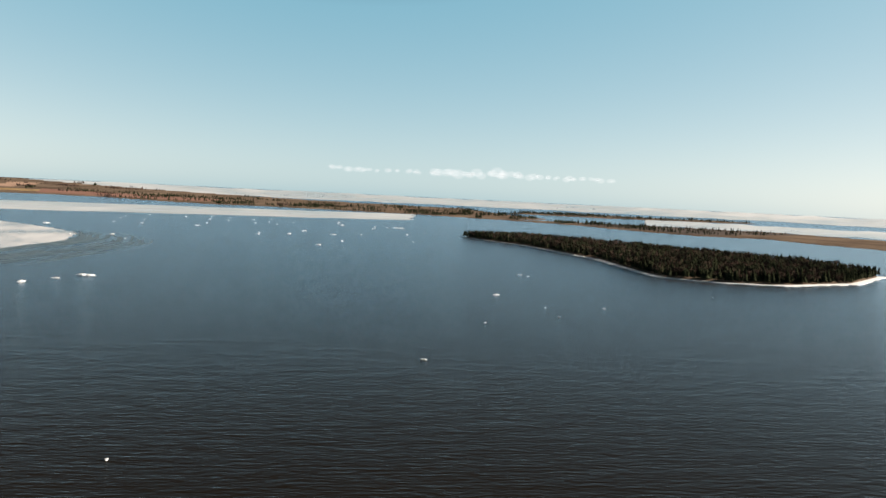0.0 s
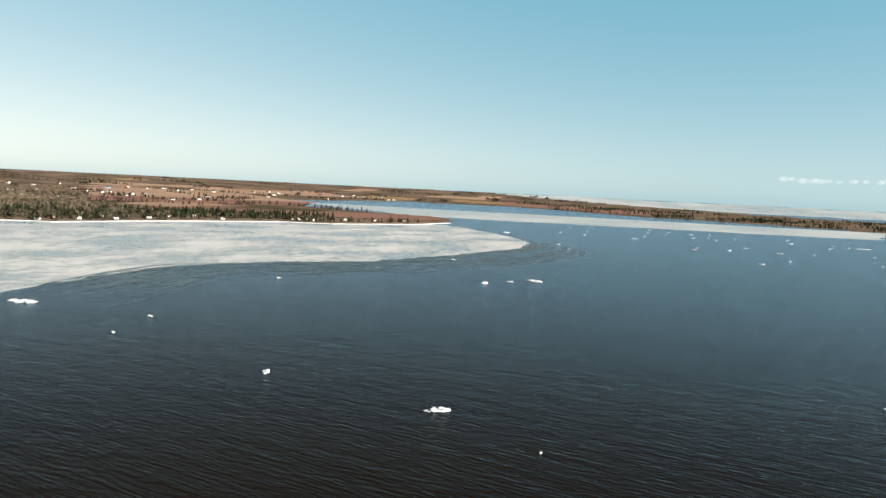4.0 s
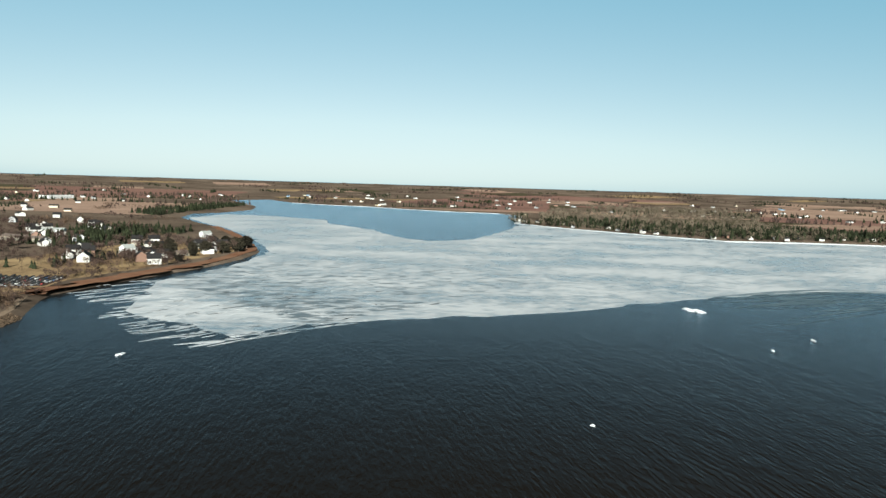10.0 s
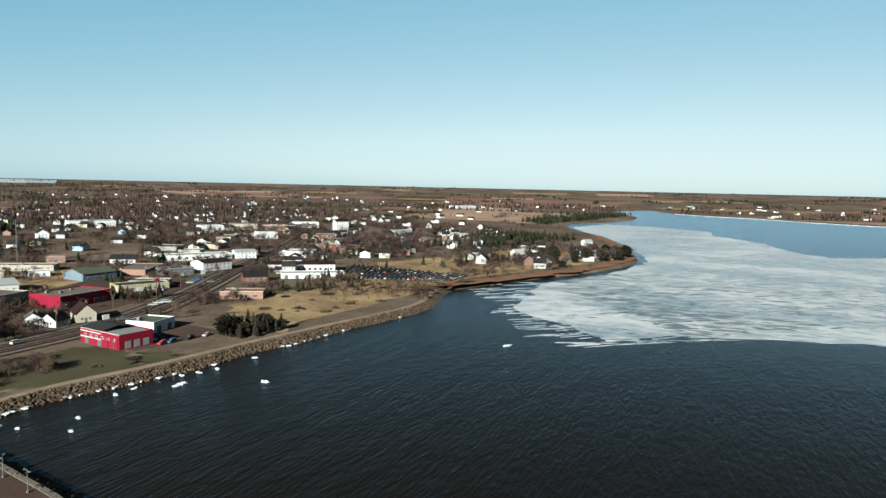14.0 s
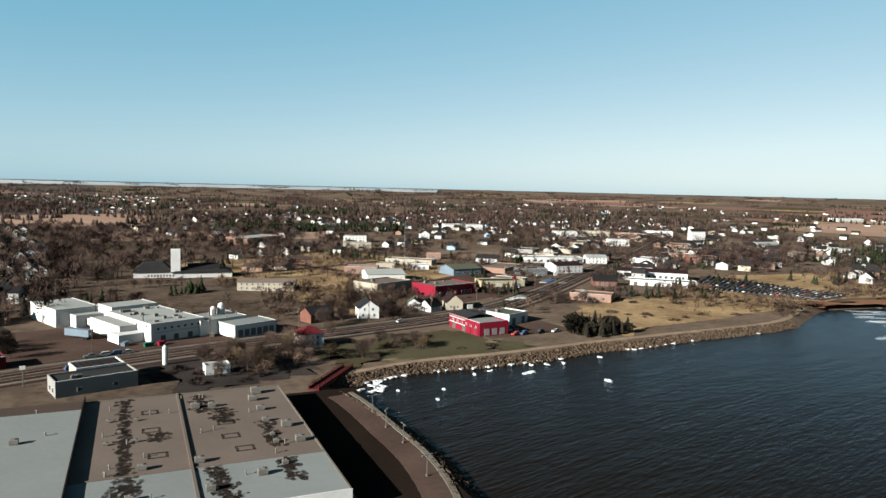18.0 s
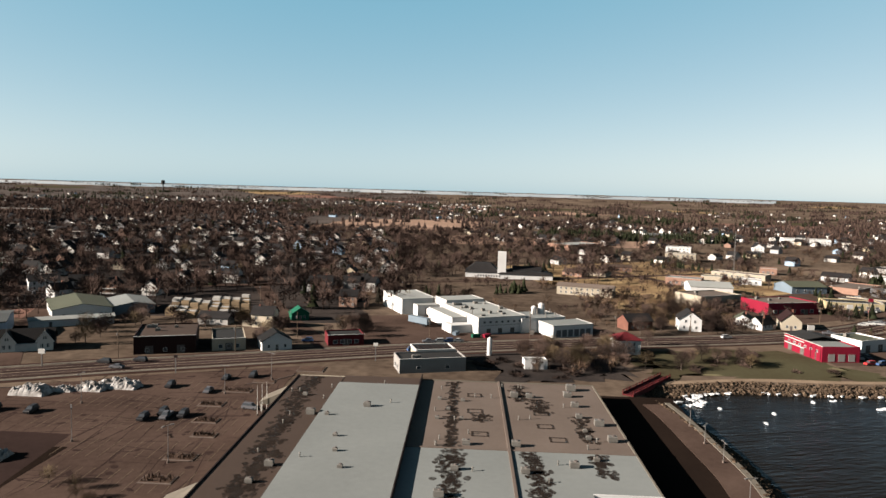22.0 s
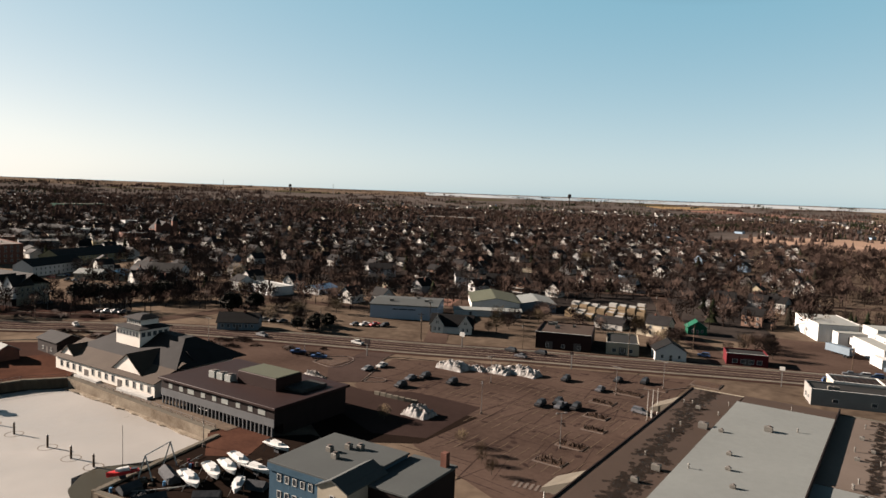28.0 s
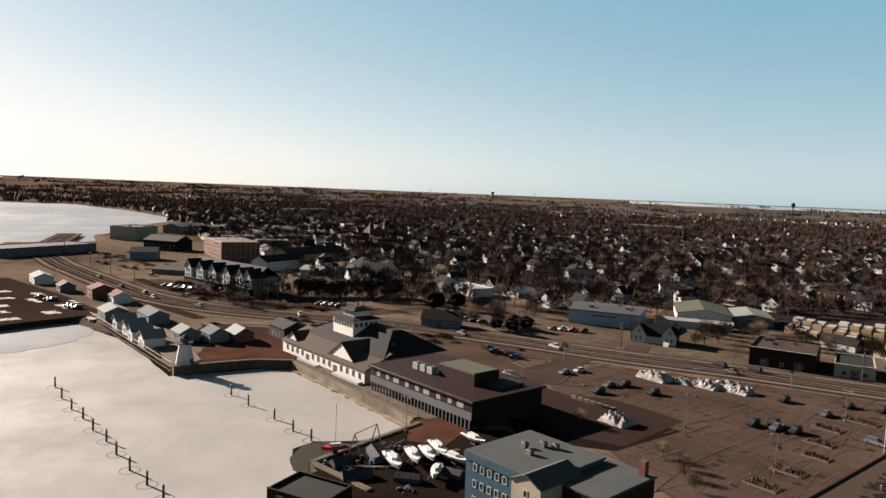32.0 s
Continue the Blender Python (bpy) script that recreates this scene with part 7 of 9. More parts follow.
def spots_in(poly, n, seed, free=True):
    rnd = random.Random(seed)
    xs, ys = [p[0] for p in poly], [p[1] for p in poly]
    cand = [(rnd.uniform(min(xs), max(xs)), rnd.uniform(min(ys), max(ys))) for _ in range(n * 6)]
    ok = inside(np.array([p[0] for p in cand]), np.array([p[1] for p in cand]), poly)
    out = []
    for p, k in zip(cand, ok):
        if len(out) >= n:
            break
        if k and not (free and taken(*p)):
            out.append(p)
    return out


def polar(a, r):
    return -r * math.sin(radians(a)), r * math.cos(radians(a))


# the wooded island, dense spruce with a paler bare fringe on the near side
wood("island_spruces", "dense dark spruce wood on the island", spots_in(TREE_ISLAND, 5600, 1), "fir", M["far_needles"], 1, 0.6, 1.15)
wood("island_bare_trees", "grey leafless trees among the island spruces", spots_in(TREE_ISLAND, 2000, 2), "bare", M["far_twigs"], 2, 0.8, 1.15)
tagged(slab("island_shore_ice", wavy([(28, 1262), (124, 1100), (194, 888), (207, 750), (217, 697), (275, 670), (333, 669), (436, 722), (532, 832),
                                      (520, 838), (429, 733), (331, 680), (277, 680), (226, 706), (217, 756), (203, 893), (133, 1107), (38, 1262)], 9, 2.0, 8), -0.1, 0.5, M["floe"]),
       "rim of white shore ice round the island", "ice", kind="structure")
wood("bar_trees", "low dark trees along the sand bar", spots_in([(420, 2320), (600, 2010), (690, 1880), (880, 1990), (1150, 2300), (1000, 2500), (500, 2500)], 260, 3), "fir", M["far_needles"], 3, 0.7, 1.1)
wood("outer_trees", "dark trees on the outer island", spots_in(OUTER_ISLAND, 420, 4), "fir", M["far_needles"], 4, 0.8, 1.3)

tagged(patch("heath", [(425, 2340), (690, 1885), (1180, 2280), (760, 2530)], 0.15, M["far_floor"], 14, 14, 3, 10), "dark winter heath on the sand bar", "ground", kind="structure")
# the cape on the east shore
CAPE_WOOD = [(-1320, 262), (-1240, 305), (-1130, 385), (-1070, 430), (-1015, 500), (-1015, 600), (-1003, 700), (-965, 850), (-915, 960), (-1010, 1000), (-1150, 850), (-1230, 650), (-1330, 480), (-1450, 330)]
wood("cape_spruces", "dark spruces behind the cape's cottages", spots_in([(x * 1.03, y * 1.03) for x, y in CAPE_WOOD], 900, 5), "fir", M["far_needles"], 5, 0.9, 1.5)
wood("cape_bare_wood", "bare woodland on the cape in haze-paled colour", spots_in([(-1330, 270), (-1080, 470), (-1040, 700), (-1300, 800), (-1700, 750), (-2050, 450), (-1650, 330)], 1000, 6), "bare", M["far_hazed"], 6, 0.8, 1.4)
wood("cape_shore_trees", "dark spruces between the cape's cottages", [(x * k, y * k) for x, y, k in ((p[0] + u, p[1] + v, 1.012 + 0.03 * w) for p in smooth_line(SHORE_RIM[6:17], 22)
     for u, v, w in [(math.sin(p[0] * 3.1) * 14, math.cos(p[1] * 2.3) * 14, abs(math.sin(p[0] * 1.7 + p[1])))])], "fir", M["far_needles"], 8, 0.6, 1.1)
wood("cape_shore_scrub", "haze-paled bare trees between the cape's cottages", [(x * k, y * k) for x, y, k in ((p[0] + u, p[1] + v, 1.010 + 0.05 * w) for p in smooth_line(SHORE_RIM[6:17], 30)
     for u, v, w in [(math.sin(p[0] * 5.3) * 16, math.cos(p[1] * 4.1) * 16, abs(math.sin(p[0] * 2.9 + p[1])))])], "bare", M["far_hazed"], 9, 0.6, 1.0)
wood("inland_wood", "haze-greyed woodland beyond the cape fields", spots_in([(-1900, 600), (-1500, 800), (-2000, 1050), (-2600, 1300), (-2700, 700)], 900, 7), "bare", M["far_hazed"], 7, 0.9, 1.5)


def far_belts(name, label, a0, a1, r0, r1, belts, per, kind, mat, seed):
    """Hedgerows and wood lots over the far country."""
    rnd = random.Random(seed)
    sp = []
    for _ in range(belts):
        a, r = rnd.uniform(a0, a1), rnd.uniform(r0, r1)
        x, y = polar(a, r)
        d, ln, wd = rnd.uniform(0, 180), rnd.uniform(80, 420), rnd.uniform(10, 60)
        for _ in range(per):
            u, v = rnd.uniform(-ln, ln) / 2, rnd.uniform(-wd, wd) / 2
            px, py = x + u * math.cos(radians(d)) - v * math.sin(radians(d)), y + u * math.sin(radians(d)) + v * math.cos(radians(d))
            sp.append((px, py))
    ax, ay = np.array([p[0] for p in sp]), np.array([p[1] for p in sp])
    ok = (shore_height(ax, ay) > 1.5) & (np.hypot(ax, ay) < 4850)
    wood(name, label, [p for p, k in zip(sp, ok) if k], kind, mat, seed, 0.8, 1.4)


far_belts("far_hedgerows", "dark spruce belts across the far fields", 12, 125, 1900, 4800, 110, 24, "fir", M["far_needles"], 21)
far_belts("shore_woods", "dark spruce woods along the far shore", -16, 24, 1850, 3700, 120, 26, "fir", M["far_needles"], 27)
far_belts("far_woodlots", "grey-brown wood lots across the far fields", 12, 125, 1900, 4800, 150, 24, "fir", M["far_twigs"], 22)
far_belts("north_hedgerows", "dark tree belts beyond the town", 125, 256, 1500, 4700, 170, 26, "fir", M["far_needles"], 23)
far_belts("west_woods", "dark woods along the western bay", 214, 258, 1350, 4750, 210, 34, "fir", M["far_twigs"], 26)
far_belts("north_woodlots", "bare brown woods beyond the town", 125, 256, 1150, 4500, 620, 30, "fir", M["far_twigs"], 24)

# ---------------------------------------------------------------- houses
WALLS = [material("house_" + n, c, scale=0.4, spread=0.9, per_object=0.3) for n, c in
         (("white", (0.32, 0.31, 0.29)), ("cream", (0.3, 0.26, 0.2)), ("grey", (0.2, 0.2, 0.2)), ("blue", (0.16, 0.22, 0.28)), ("yellow", (0.36, 0.31, 0.22)), ("brown", (0.13, 0.08, 0.06)))]
WALL_NAMES = ["white", "cream", "grey", "blue-grey", "pale yellow", "brown"]


def house_template(kind, wi):
    """kind 0: gabled storey and a half; 1: two storeys with a wing; 2: low bungalow."""
    root = thing("house", "%s clapboard %s with dark shingle roof" % (WALL_NAMES[wi], ("gabled house", "two-storey house with side wing", "low bungalow")[kind]), "house", None, "houses of the town")
    wm = WALLS[wi]
    w, d, h, r = ((8.5, 9.5, 4.6, 3.6), (9.5, 8.5, 5.8, 3.0), (13.5, 8.5, 3.0, 2.2))[kind]
    ax = ("y", "x", "x")[kind]
    Mesh().gable_wall(-w / 2, -d / 2, w / 2, d / 2, -0.6, h, r, ax).make("wall", wm, root)
    Mesh().gable(-w / 2, -d / 2, w / 2, d / 2, h, r, 0.45, 0.2, ax).make("roof", M["shingle"], root)
    if kind == 1:
        Mesh().gable_wall(w / 2, -d / 2 + 1.5, w / 2 + 4.5, d / 2 - 1.5, -0.6, 3.0, 1.8).make("wing", wm, root)
        Mesh().gable(w / 2, -d / 2 + 1.5, w / 2 + 4.5, d / 2 - 1.5, 3.0, 1.8, 0.35, 0.18).make("wing_roof", M["shingle"], root)
    if kind == 0:
        Mesh().box(-w / 2, -d / 2 - 1.8, -0.3, w / 2, -d / 2, 0.3).box(-w / 2 - 0.2, -d / 2 - 2.0, 2.6, w / 2 + 0.2, -d / 2, 2.85).make("porch", M["trim"], root)
    Mesh().box(w * 0.2, -0.4, h + r * 0.4, w * 0.2 + 0.7, 0.4, h + r + 0.7, 0.04).make("chimney", M["brick"], root)
    for z in ((1.0, 3.6) if kind < 2 else (1.0,)):
        for x in (-w * 0.28, w * 0.28):
            window(root, x, -d / 2 - 0.02, z, 0, 1.0, 1.35)
            window(root, x, d / 2 + 0.02, z, 180, 1.0, 1.35)
    return root


def far_house_template(kind, wi):
    w, d, h, r = ((9, 10, 4.8, 3.4), (12, 9, 3.6, 2.6), (16, 10, 4.5, 2.2))[kind]
    ax = ("y", "x", "x")[kind]
    root = Mesh().gable_wall(-w / 2, -d / 2, w / 2, d / 2, -0.6, h, r, ax).make("house", WALLS[wi])
    tagged(root, "%s house with dark pitched roof among bare trees" % WALL_NAMES[wi], "house", "houses of the far streets")
    Mesh().gable(-w / 2, -d / 2, w / 2, d / 2, h, r, 0.5, 0.25, ax).make("roof", M["shingle"], root)
    return root


HOUSES = [house_template(k, w) for k in range(3) for w in range(6)]
FAR_HOUSES = [far_house_template(k, w) for k in range(3) for w in range(6)]
_used = set()
rnd_h = random.Random(404)
ROAD_PTS = [p for ln in ROADS + SIDE_STREETS for p in smooth_line(ln, 8)]
ROAD_CELLS = {}
for p in ROAD_PTS:
    for i in (-1, 0, 1):
        for j in (-1, 0, 1):
            ROAD_CELLS.setdefault((int(p[0] // 16) + i, int(p[1] // 16) + j), []).append((p[0], p[1]))


def near_road(x, y, d):
    """True within d (up to 16 m) of a road's middle line."""
    return any((x - q[0]) ** 2 + (y - q[1]) ** 2 < d * d for q in ROAD_CELLS.get((int(x // 16), int(y // 16)), ()))


def put_house(x, y, turn, near, kind=None, size=1.0):
    if taken(x, y) or near_road(x, y, 13):
        return False
    wi = rnd_h.choices(range(6), (72, 6, 9, 4, 2, 7))[0]
    k = rnd_h.choices(range(3), (5, 3, 2))[0] if kind is None else kind
    m = pose(x, y, ground_z(x, y), 0, 0, turn) @ Matrix.Scale(size, 4)
    claim(m, -8, -8, 8, 8, 0)
    if not near and math.hypot(x, y) > 700 and not (x < -900 and y > 200):
        FAR_LIST.append((m, k, wi))
        return True
    t = (HOUSES if near else FAR_HOUSES)[k * 6 + wi]
    if t.name in _used:
        copy_thing(t, m)
    else:
        _used.add(t.name)
        t.matrix_world = m
    return True


placed = []
FAR_LIST = []
GRID = radians(-18)


def streets(cx, cy, nx, ny, sx, sy, grid, test, keep=0.9):
    """Houses in rows along a street grid."""
    c, s = math.cos(grid), math.sin(grid)
    for j in range(-ny, ny + 1):
        for i in range(-nx, nx + 1):
            if rnd_h.random() > keep:
                continue
            u, v = i * sx + rnd_h.uniform(-6, 6), j * sy + (9 if j % 2 else -9) + rnd_h.uniform(-6, 6)
            x, y = cx + u * c - v * s, cy + u * s + v * c
            if test(x, y):
                near = math.hypot(x, y) < 520
                if put_house(x, y, math.degrees(grid) + (180 if j % 2 else 0) + rnd_h.choice((0, 0, 0, 90)) + rnd_h.uniform(-9, 9), near):
                    placed.append((x, y))


def az_of(x, y):
    return math.degrees(math.atan2(-x, y)) % 360


streets(230, -700, 52, 26, 19, 27, GRID, lambda x, y: 176 < az_of(x, y) < 240 and 300 < math.hypot(x, y) < 1150 and y < -285 and not (x > 380 and y > -340), 0.5)
streets(-560, -1000, 28, 14, 30, 42, radians(25), lambda x, y: 122 < az_of(x, y) < 170 and 620 < math.hypot(x, y) < 1500 and x < -180, 0.4)
streets(-680, -470, 14, 5, 26, 36, radians(30), lambda x, y: 110 < az_of(x, y) < 130 and 480 < math.hypot(x, y) < 1050 and y < -330, 0.6)
streets(-650, -215, 8, 3, 26, 28, radians(20), lambda x, y: -745 < x < -545 and y < -165 and -285 < y, 0.75)
streets(800, -900, 26, 14, 27, 38, GRID, lambda x, y: 215 < az_of(x, y) < 243 and 1100 < math.hypot(x, y) < 2000, 0.33)
cape_line = smooth_line(SHORE_RIM[6:17], 12)     # cottages strung along the cape
for k, p in enumerate(cape_line[::2]):
    if rnd_h.random() < 0.35:
        continue
    out = 1 + rnd_h.choice((14, 26, 44, 70, 95)) * rnd_h.uniform(0.8, 1.2) / math.hypot(*p[:2])
    put_house(p[0] * out, p[1] * out, rnd_h.uniform(0, 180), False, rnd_h.choice((0, 1, 1)), rnd_h.uniform(0.55, 0.75))
for k in range(1150):                    # scattered far houses, thickest beyond the old town
    a, r = (rnd_h.uniform(95, 250), rnd_h.uniform(1100, 3300)) if k < 330 else (rnd_h.uniform(168, 240), 1050 + 2000 * rnd_h.random() ** 1.3)
    x, y = polar(a, r)
    if shore_height(np.array([x]), np.array([y]))[0] > 2 and not (a < 112 and r < 1900):
        put_house(x, y, rnd_h.uniform(0, 180), False)
for _ in range(90):
    a, r = rnd_h.uniform(35, 95), rnd_h.uniform(2000, 3600)
    x, y = polar(a, r)
    if shore_height(np.array([x]), np.array([y]))[0] > 2:
        put_house(x, y, rnd_h.uniform(0, 180), False, 2)

vs, fs, ix = [], [], []
for m, k, wi in FAR_LIST:
    src = FAR_HOUSES[k * 6 + wi]
    for ob, slot in ((src, wi), (src.children[0], 6)):
        o = len(vs)
        vs += [tuple(m @ v.co) for v in ob.data.vertices]
        for p in ob.data.polygons:
            fs.append(tuple(i + o for i in p.vertices))
            ix.append(slot)
tagged(obj("far_houses", vs, fs, None, mats=WALLS + [M["shingle"]], idx=ix), "pale pitched-roof houses of the far streets", "houses", kind="stuff")
for t in FAR_HOUSES + HOUSES:
    if t.name not in _used:
        for o in list(t.children_recursive) + [t]:
            bpy.data.objects.remove(o)

# ---------------------------------------------------------------- trees about the town
rnd_t = random.Random(77)
for x, y in placed:
    r = math.hypot(x, y)
    if r > 640:
        continue
    for _ in range(2):
        px, py = x + rnd_t.uniform(-16, 16), y + rnd_t.uniform(-16, 16)
        if not taken(px, py) and not near_road(px, py, 7):
            if rnd_t.random() < 0.12:
                t, s = FIR[rnd_t.randrange(3)], rnd_t.uniform(0.7, 1.1)
            else:
                t, s = BARE[rnd_t.choices(range(4), (4, 4, 1, 4))[0]], rnd_t.uniform(0.7, 1.15)
            plant_tree(t, px, py, s, rnd_t.uniform(0, 360))
sp = []
for x, y in placed:
    if math.hypot(x, y) > 300:
        for _ in range(6 if math.hypot(x, y) < 1200 else 3):
            px, py = x + rnd_t.uniform(-20, 20), y + rnd_t.uniform(-20, 20)
            if not taken(px, py):
                sp.append((px, py))
wood("street_trees", "bare brown trees filling the residential streets", sp, "bare", M["far_twigs"], 31, 0.75, 1.25)
wood("garden_conifers", "dark conifers scattered among the houses", sp[::11], "fir", M["far_needles"], 32, 0.7, 1.2)
town_wood = [polar(rnd_t.uniform(174, 240), 330 + 2100 * rnd_t.random() ** 0.85) for _ in range(12500)]
town_wood += [polar(rnd_t.uniform(158, 176), 470 + 1000 * rnd_t.random() ** 0.9) for _ in range(1500)]
wood("town_canopy", "bare brown tree canopy over the old town", [p for p in town_wood if not taken(*p) and not (p[0] > 330 and p[1] > -350)], "bare", M["far_twigs"], 33, 0.8, 1.3)
for label, poly, n, kind, mat, s0, s1 in (
        ("bare brown scrub behind the white plant", [(-105, -300), (-190, -300), (-200, -380), (-130, -390)], 130, "bare", "far_olive", 0.35, 0.75),
        ("bare scrub on the waste ground", [(-160, -440), (-330, -520), (-420, -620), (-200, -640)], 220, "bare", "far_twigs", 0.3, 0.8),
        ("olive bare trees beside the creek", [(-60, -212), (-90, -222), (-96, -258), (-55, -256)], 60, "bare", "far_olive", 0.3, 0.6),
        ("bare grove behind the brick apartments", [(-560, -350), (-640, -330), (-690, -420), (-580, -450)], 150, "bare", "far_twigs", 0.8, 1.3),
        ("dark woods beyond the meadow", [(-640, -290), (-900, -260), (-950, -400), (-700, -380)], 260, "fir", "far_needles", 0.6, 1.1),
        ("spruces by the inlet", [(-1240, -420), (-1830, -400), (-1800, -460), (-1300, -500)], 330, "fir", "far_needles", 0.9, 1.3),
        ("dark wood beyond the suburb", [(-250, -900), (-520, -860), (-560, -930), (-300, -1000)], 420, "fir", "far_needles", 0.9, 1.3),
        ("bare wood east of the town", [(-450, -560), (-700, -520), (-1000, -760), (-700, -900)], 420, "bare", "far_twigs", 0.7, 1.2),
        ("low scrub on the shore meadow", [(-300, -212), (-410, -225), (-400, -260), (-320, -255)], 50, "bare", "far_olive", 0.15, 0.3)):
    wood("thicket", label, spots_in(poly, n, n), kind, M[mat], n + 3, s0, s1)
# bare scrub and young trees scattered in drifts over the waste ground east of the old town
rnd_s = random.Random(515)
drift = {"far_twigs": [], "far_olive": [], "far_needles": []}
for _ in range(560):
    a, r = rnd_s.uniform(108, 178), 290 + 1500 * rnd_s.random() ** 1.2
    cx, cy = polar(a, r)
    kind = rnd_s.choices(("far_twigs", "far_olive", "far_needles"), (6, 3, 1.6))[0]
    ln, wd, d = rnd_s.uniform(14, 70), rnd_s.uniform(5, 16), rnd_s.choice((28, 118, 60, 150)) + rnd_s.uniform(-12, 12)
    for _ in range(rnd_s.randrange(5, 26)):
        u, v = rnd_s.gauss(0, ln / 3), rnd_s.gauss(0, wd / 2)
        px, py = cx + u * math.cos(radians(d)) - v * math.sin(radians(d)), cy + u * math.sin(radians(d)) + v * math.cos(radians(d))
        if not taken(px, py) and not near_road(px, py, 10) and not (py > -262 and -330 < px):
            drift[kind].append((px, py))
for kind, pts in drift.items():
    dry = shore_height(np.array([p[0] for p in pts]), np.array([p[1] for p in pts])) > 2
    drift[kind] = [p for p, k in zip(pts, dry) if k]
wood("scrub", "brown leafless scrub over the waste ground", drift["far_twigs"], "bare", M["far_twigs"], 61, 0.3, 0.85)
wood("scrub", "pale olive bare bushes over the waste ground", drift["far_olive"], "bare", M["far_olive"], 62, 0.3, 0.8)
wood("scrub", "small dark spruces over the waste ground", drift["far_needles"], "fir", M["far_needles"], 63, 0.4, 0.9)
for k in range(34):
    x, y = rnd_t.uniform(-243, -214), rnd_t.uniform(-220, -204)
    plant_tree(FIR[rnd_t.randrange(3)] if k % 3 else PINE, x, y, rnd_t.uniform(0.45, 0.75), k * 40)
for x, y in ((289, -232), (281, -243), (272, -256), (265, -262), (284, -238), (276, -250), (222, -247), (218, -259), (175, -231), (167, -231), (167, -242), (174, -244), (171, -236), (294, -226)):
    plant_tree(PINE, x, y, rnd_t.uniform(0.85, 1.25) * (0.55 if x < 180 else 0.9), x)
for x, y, s in ((-640, -187, 1), (-634, -174, 1.2), (-640, -160, 1.1), (-655, -150, 1.2), (-660, -165, 1), (-690, -150, 1.3), (-700, -158, 1.0), (-589, -190, 0.8), (-565, -176, 0.7), (-620, -200, 1.2), (-676, -220, 1),
                (-672, -156, 1.3), (-710, -175, 1.1), (-630, -215, 1.1), (-610, -178, 0.7), (-720, -190, 1)):
    plant_tree(PINE, x, y, s, x)
for x, y in ((-112, -222), (-124, -236), (-140, -224), (-100, -225), (-93, -238), (-60, -225), (-66, -236), (-74, -228), (-80, -240), (-118, -262), (64, -300), (45, -300), (12, -285), (70, -296)):
    plant_tree(BARE[rnd_t.randrange(4)], x, y, rnd_t.uniform(0.4, 0.75), x * 7)
for poly, n, sd in (([(-4, -266), (62, -262), (64, -330), (-4, -332)], 46, 301), ([(96, -268), (112, -262), (118, -312), (90, -320)], 12, 302), ([(176, -236), (262, -236), (262, -300), (176, -300)], 34, 303),
                    ([(-112, -268), (-170, -282), (-176, -330), (-112, -330)], 30, 304), ([(-62, -216), (-96, -222), (-100, -258), (-56, -250)], 26, 305), ([(-100, -216), (-150, -216), (-150, -258), (-104, -262)], 10, 306)):
    for x, y in spots_in(poly, n, sd):
        if not near_road(x, y, 11):
            plant_tree(BARE[rnd_t.randrange(4)], x, y, rnd_t.uniform(0.4, 0.85), x * 7)
for x, y in ((60, -138), (54, -128), (90, -148), (58, -133), (66, -141)):
    plant_tree(BARE[2], x, y, rnd_t.uniform(0.28, 0.4), x * 7)

# ---------------------------------------------------------------- ice floes and shore ice
def floe(x, y, size, seed, label="small white ice floe drifting on dark water"):
    rnd = random.Random(seed)
    n = 11
    turn = rnd.uniform(0, 3.14)
    out = []
    for i in range(n):
        a = 2 * math.pi * i / n
        r = size / 2 * rnd.uniform(0.6, 1.1)
        u, v = r * math.cos(a), r * 0.45 * math.sin(a)
        out.append((u * math.cos(turn) - v * math.sin(turn), u * math.sin(turn) + v * math.cos(turn)))
    m = Mesh().prism(out, -0.3, 0.22, 0.92)
    for k in range(max(2, int(size / 2.5))):
        p = out[rnd.randrange(n)]
        v, f = rock_shape(rnd, size * 0.07 + 0.25, size * 0.05 + 0.2, min(0.12 + size * 0.03, 0.55))
        m.add([(a + p[0] * 0.55, b + p[1] * 0.55, c + 0.3) for a, b, c in v], f)
    ob = m.make("ice_floe", M["floe"])
    ob.location = (x, y, 0)
    return tagged(ob, label, "ice floe", "ice floes on the bay")


FLOES = [(-398, 176, 20), (-282, 465, 12), (-273, 490, 7), (-262, 512, 20), (-320, 203, 5), (-297, 170, 3.5), (-199, 174, 6.5), (-125, 182, 10), (-393, 353, 5), (-196, 59, 2.2), (-396, 469, 3), (-399, 593, 8),
         (-623, 1092, 20), (-6, 296, 3.2), (41, 513, 7), (73, 425, 2.5), (111, 469, 3), (26, 393, 2), (70, 461, 2), (74, 660, 7), (-146, 1005, 8), (-97, 1487, 30), (-82, 171, 1.0), (81, 648, 4), (219, 559, 2),
         (-274, -109, 6.5), (-176, -160, 4), (-159, -182, 7), (-148, -191, 3), (-173, -188, 3), (-167, -190, 2.5), (-180, -186, 3.5), (-140, -190, 2.5), (-120, -180, 2.2), (-112, -172, 2), (-106, -186, 1.6), (-200, -186, 3)]
for k, (x, y, s) in enumerate(FLOES):
    floe(x, y, s, 100 + k, "long white ice floe drifting on dark water" if s > 9 else "small white ice floe drifting on dark water")
rnd_f = random.Random(6)
for k in range(46):
    x, y = rnd_f.uniform(-720, 0), rnd_f.uniform(820, 1650)
    if x > -480 or y > 1180:
        floe(x, y, rnd_f.uniform(4, 14), 300 + k, "scattered white floe off the ice edge")
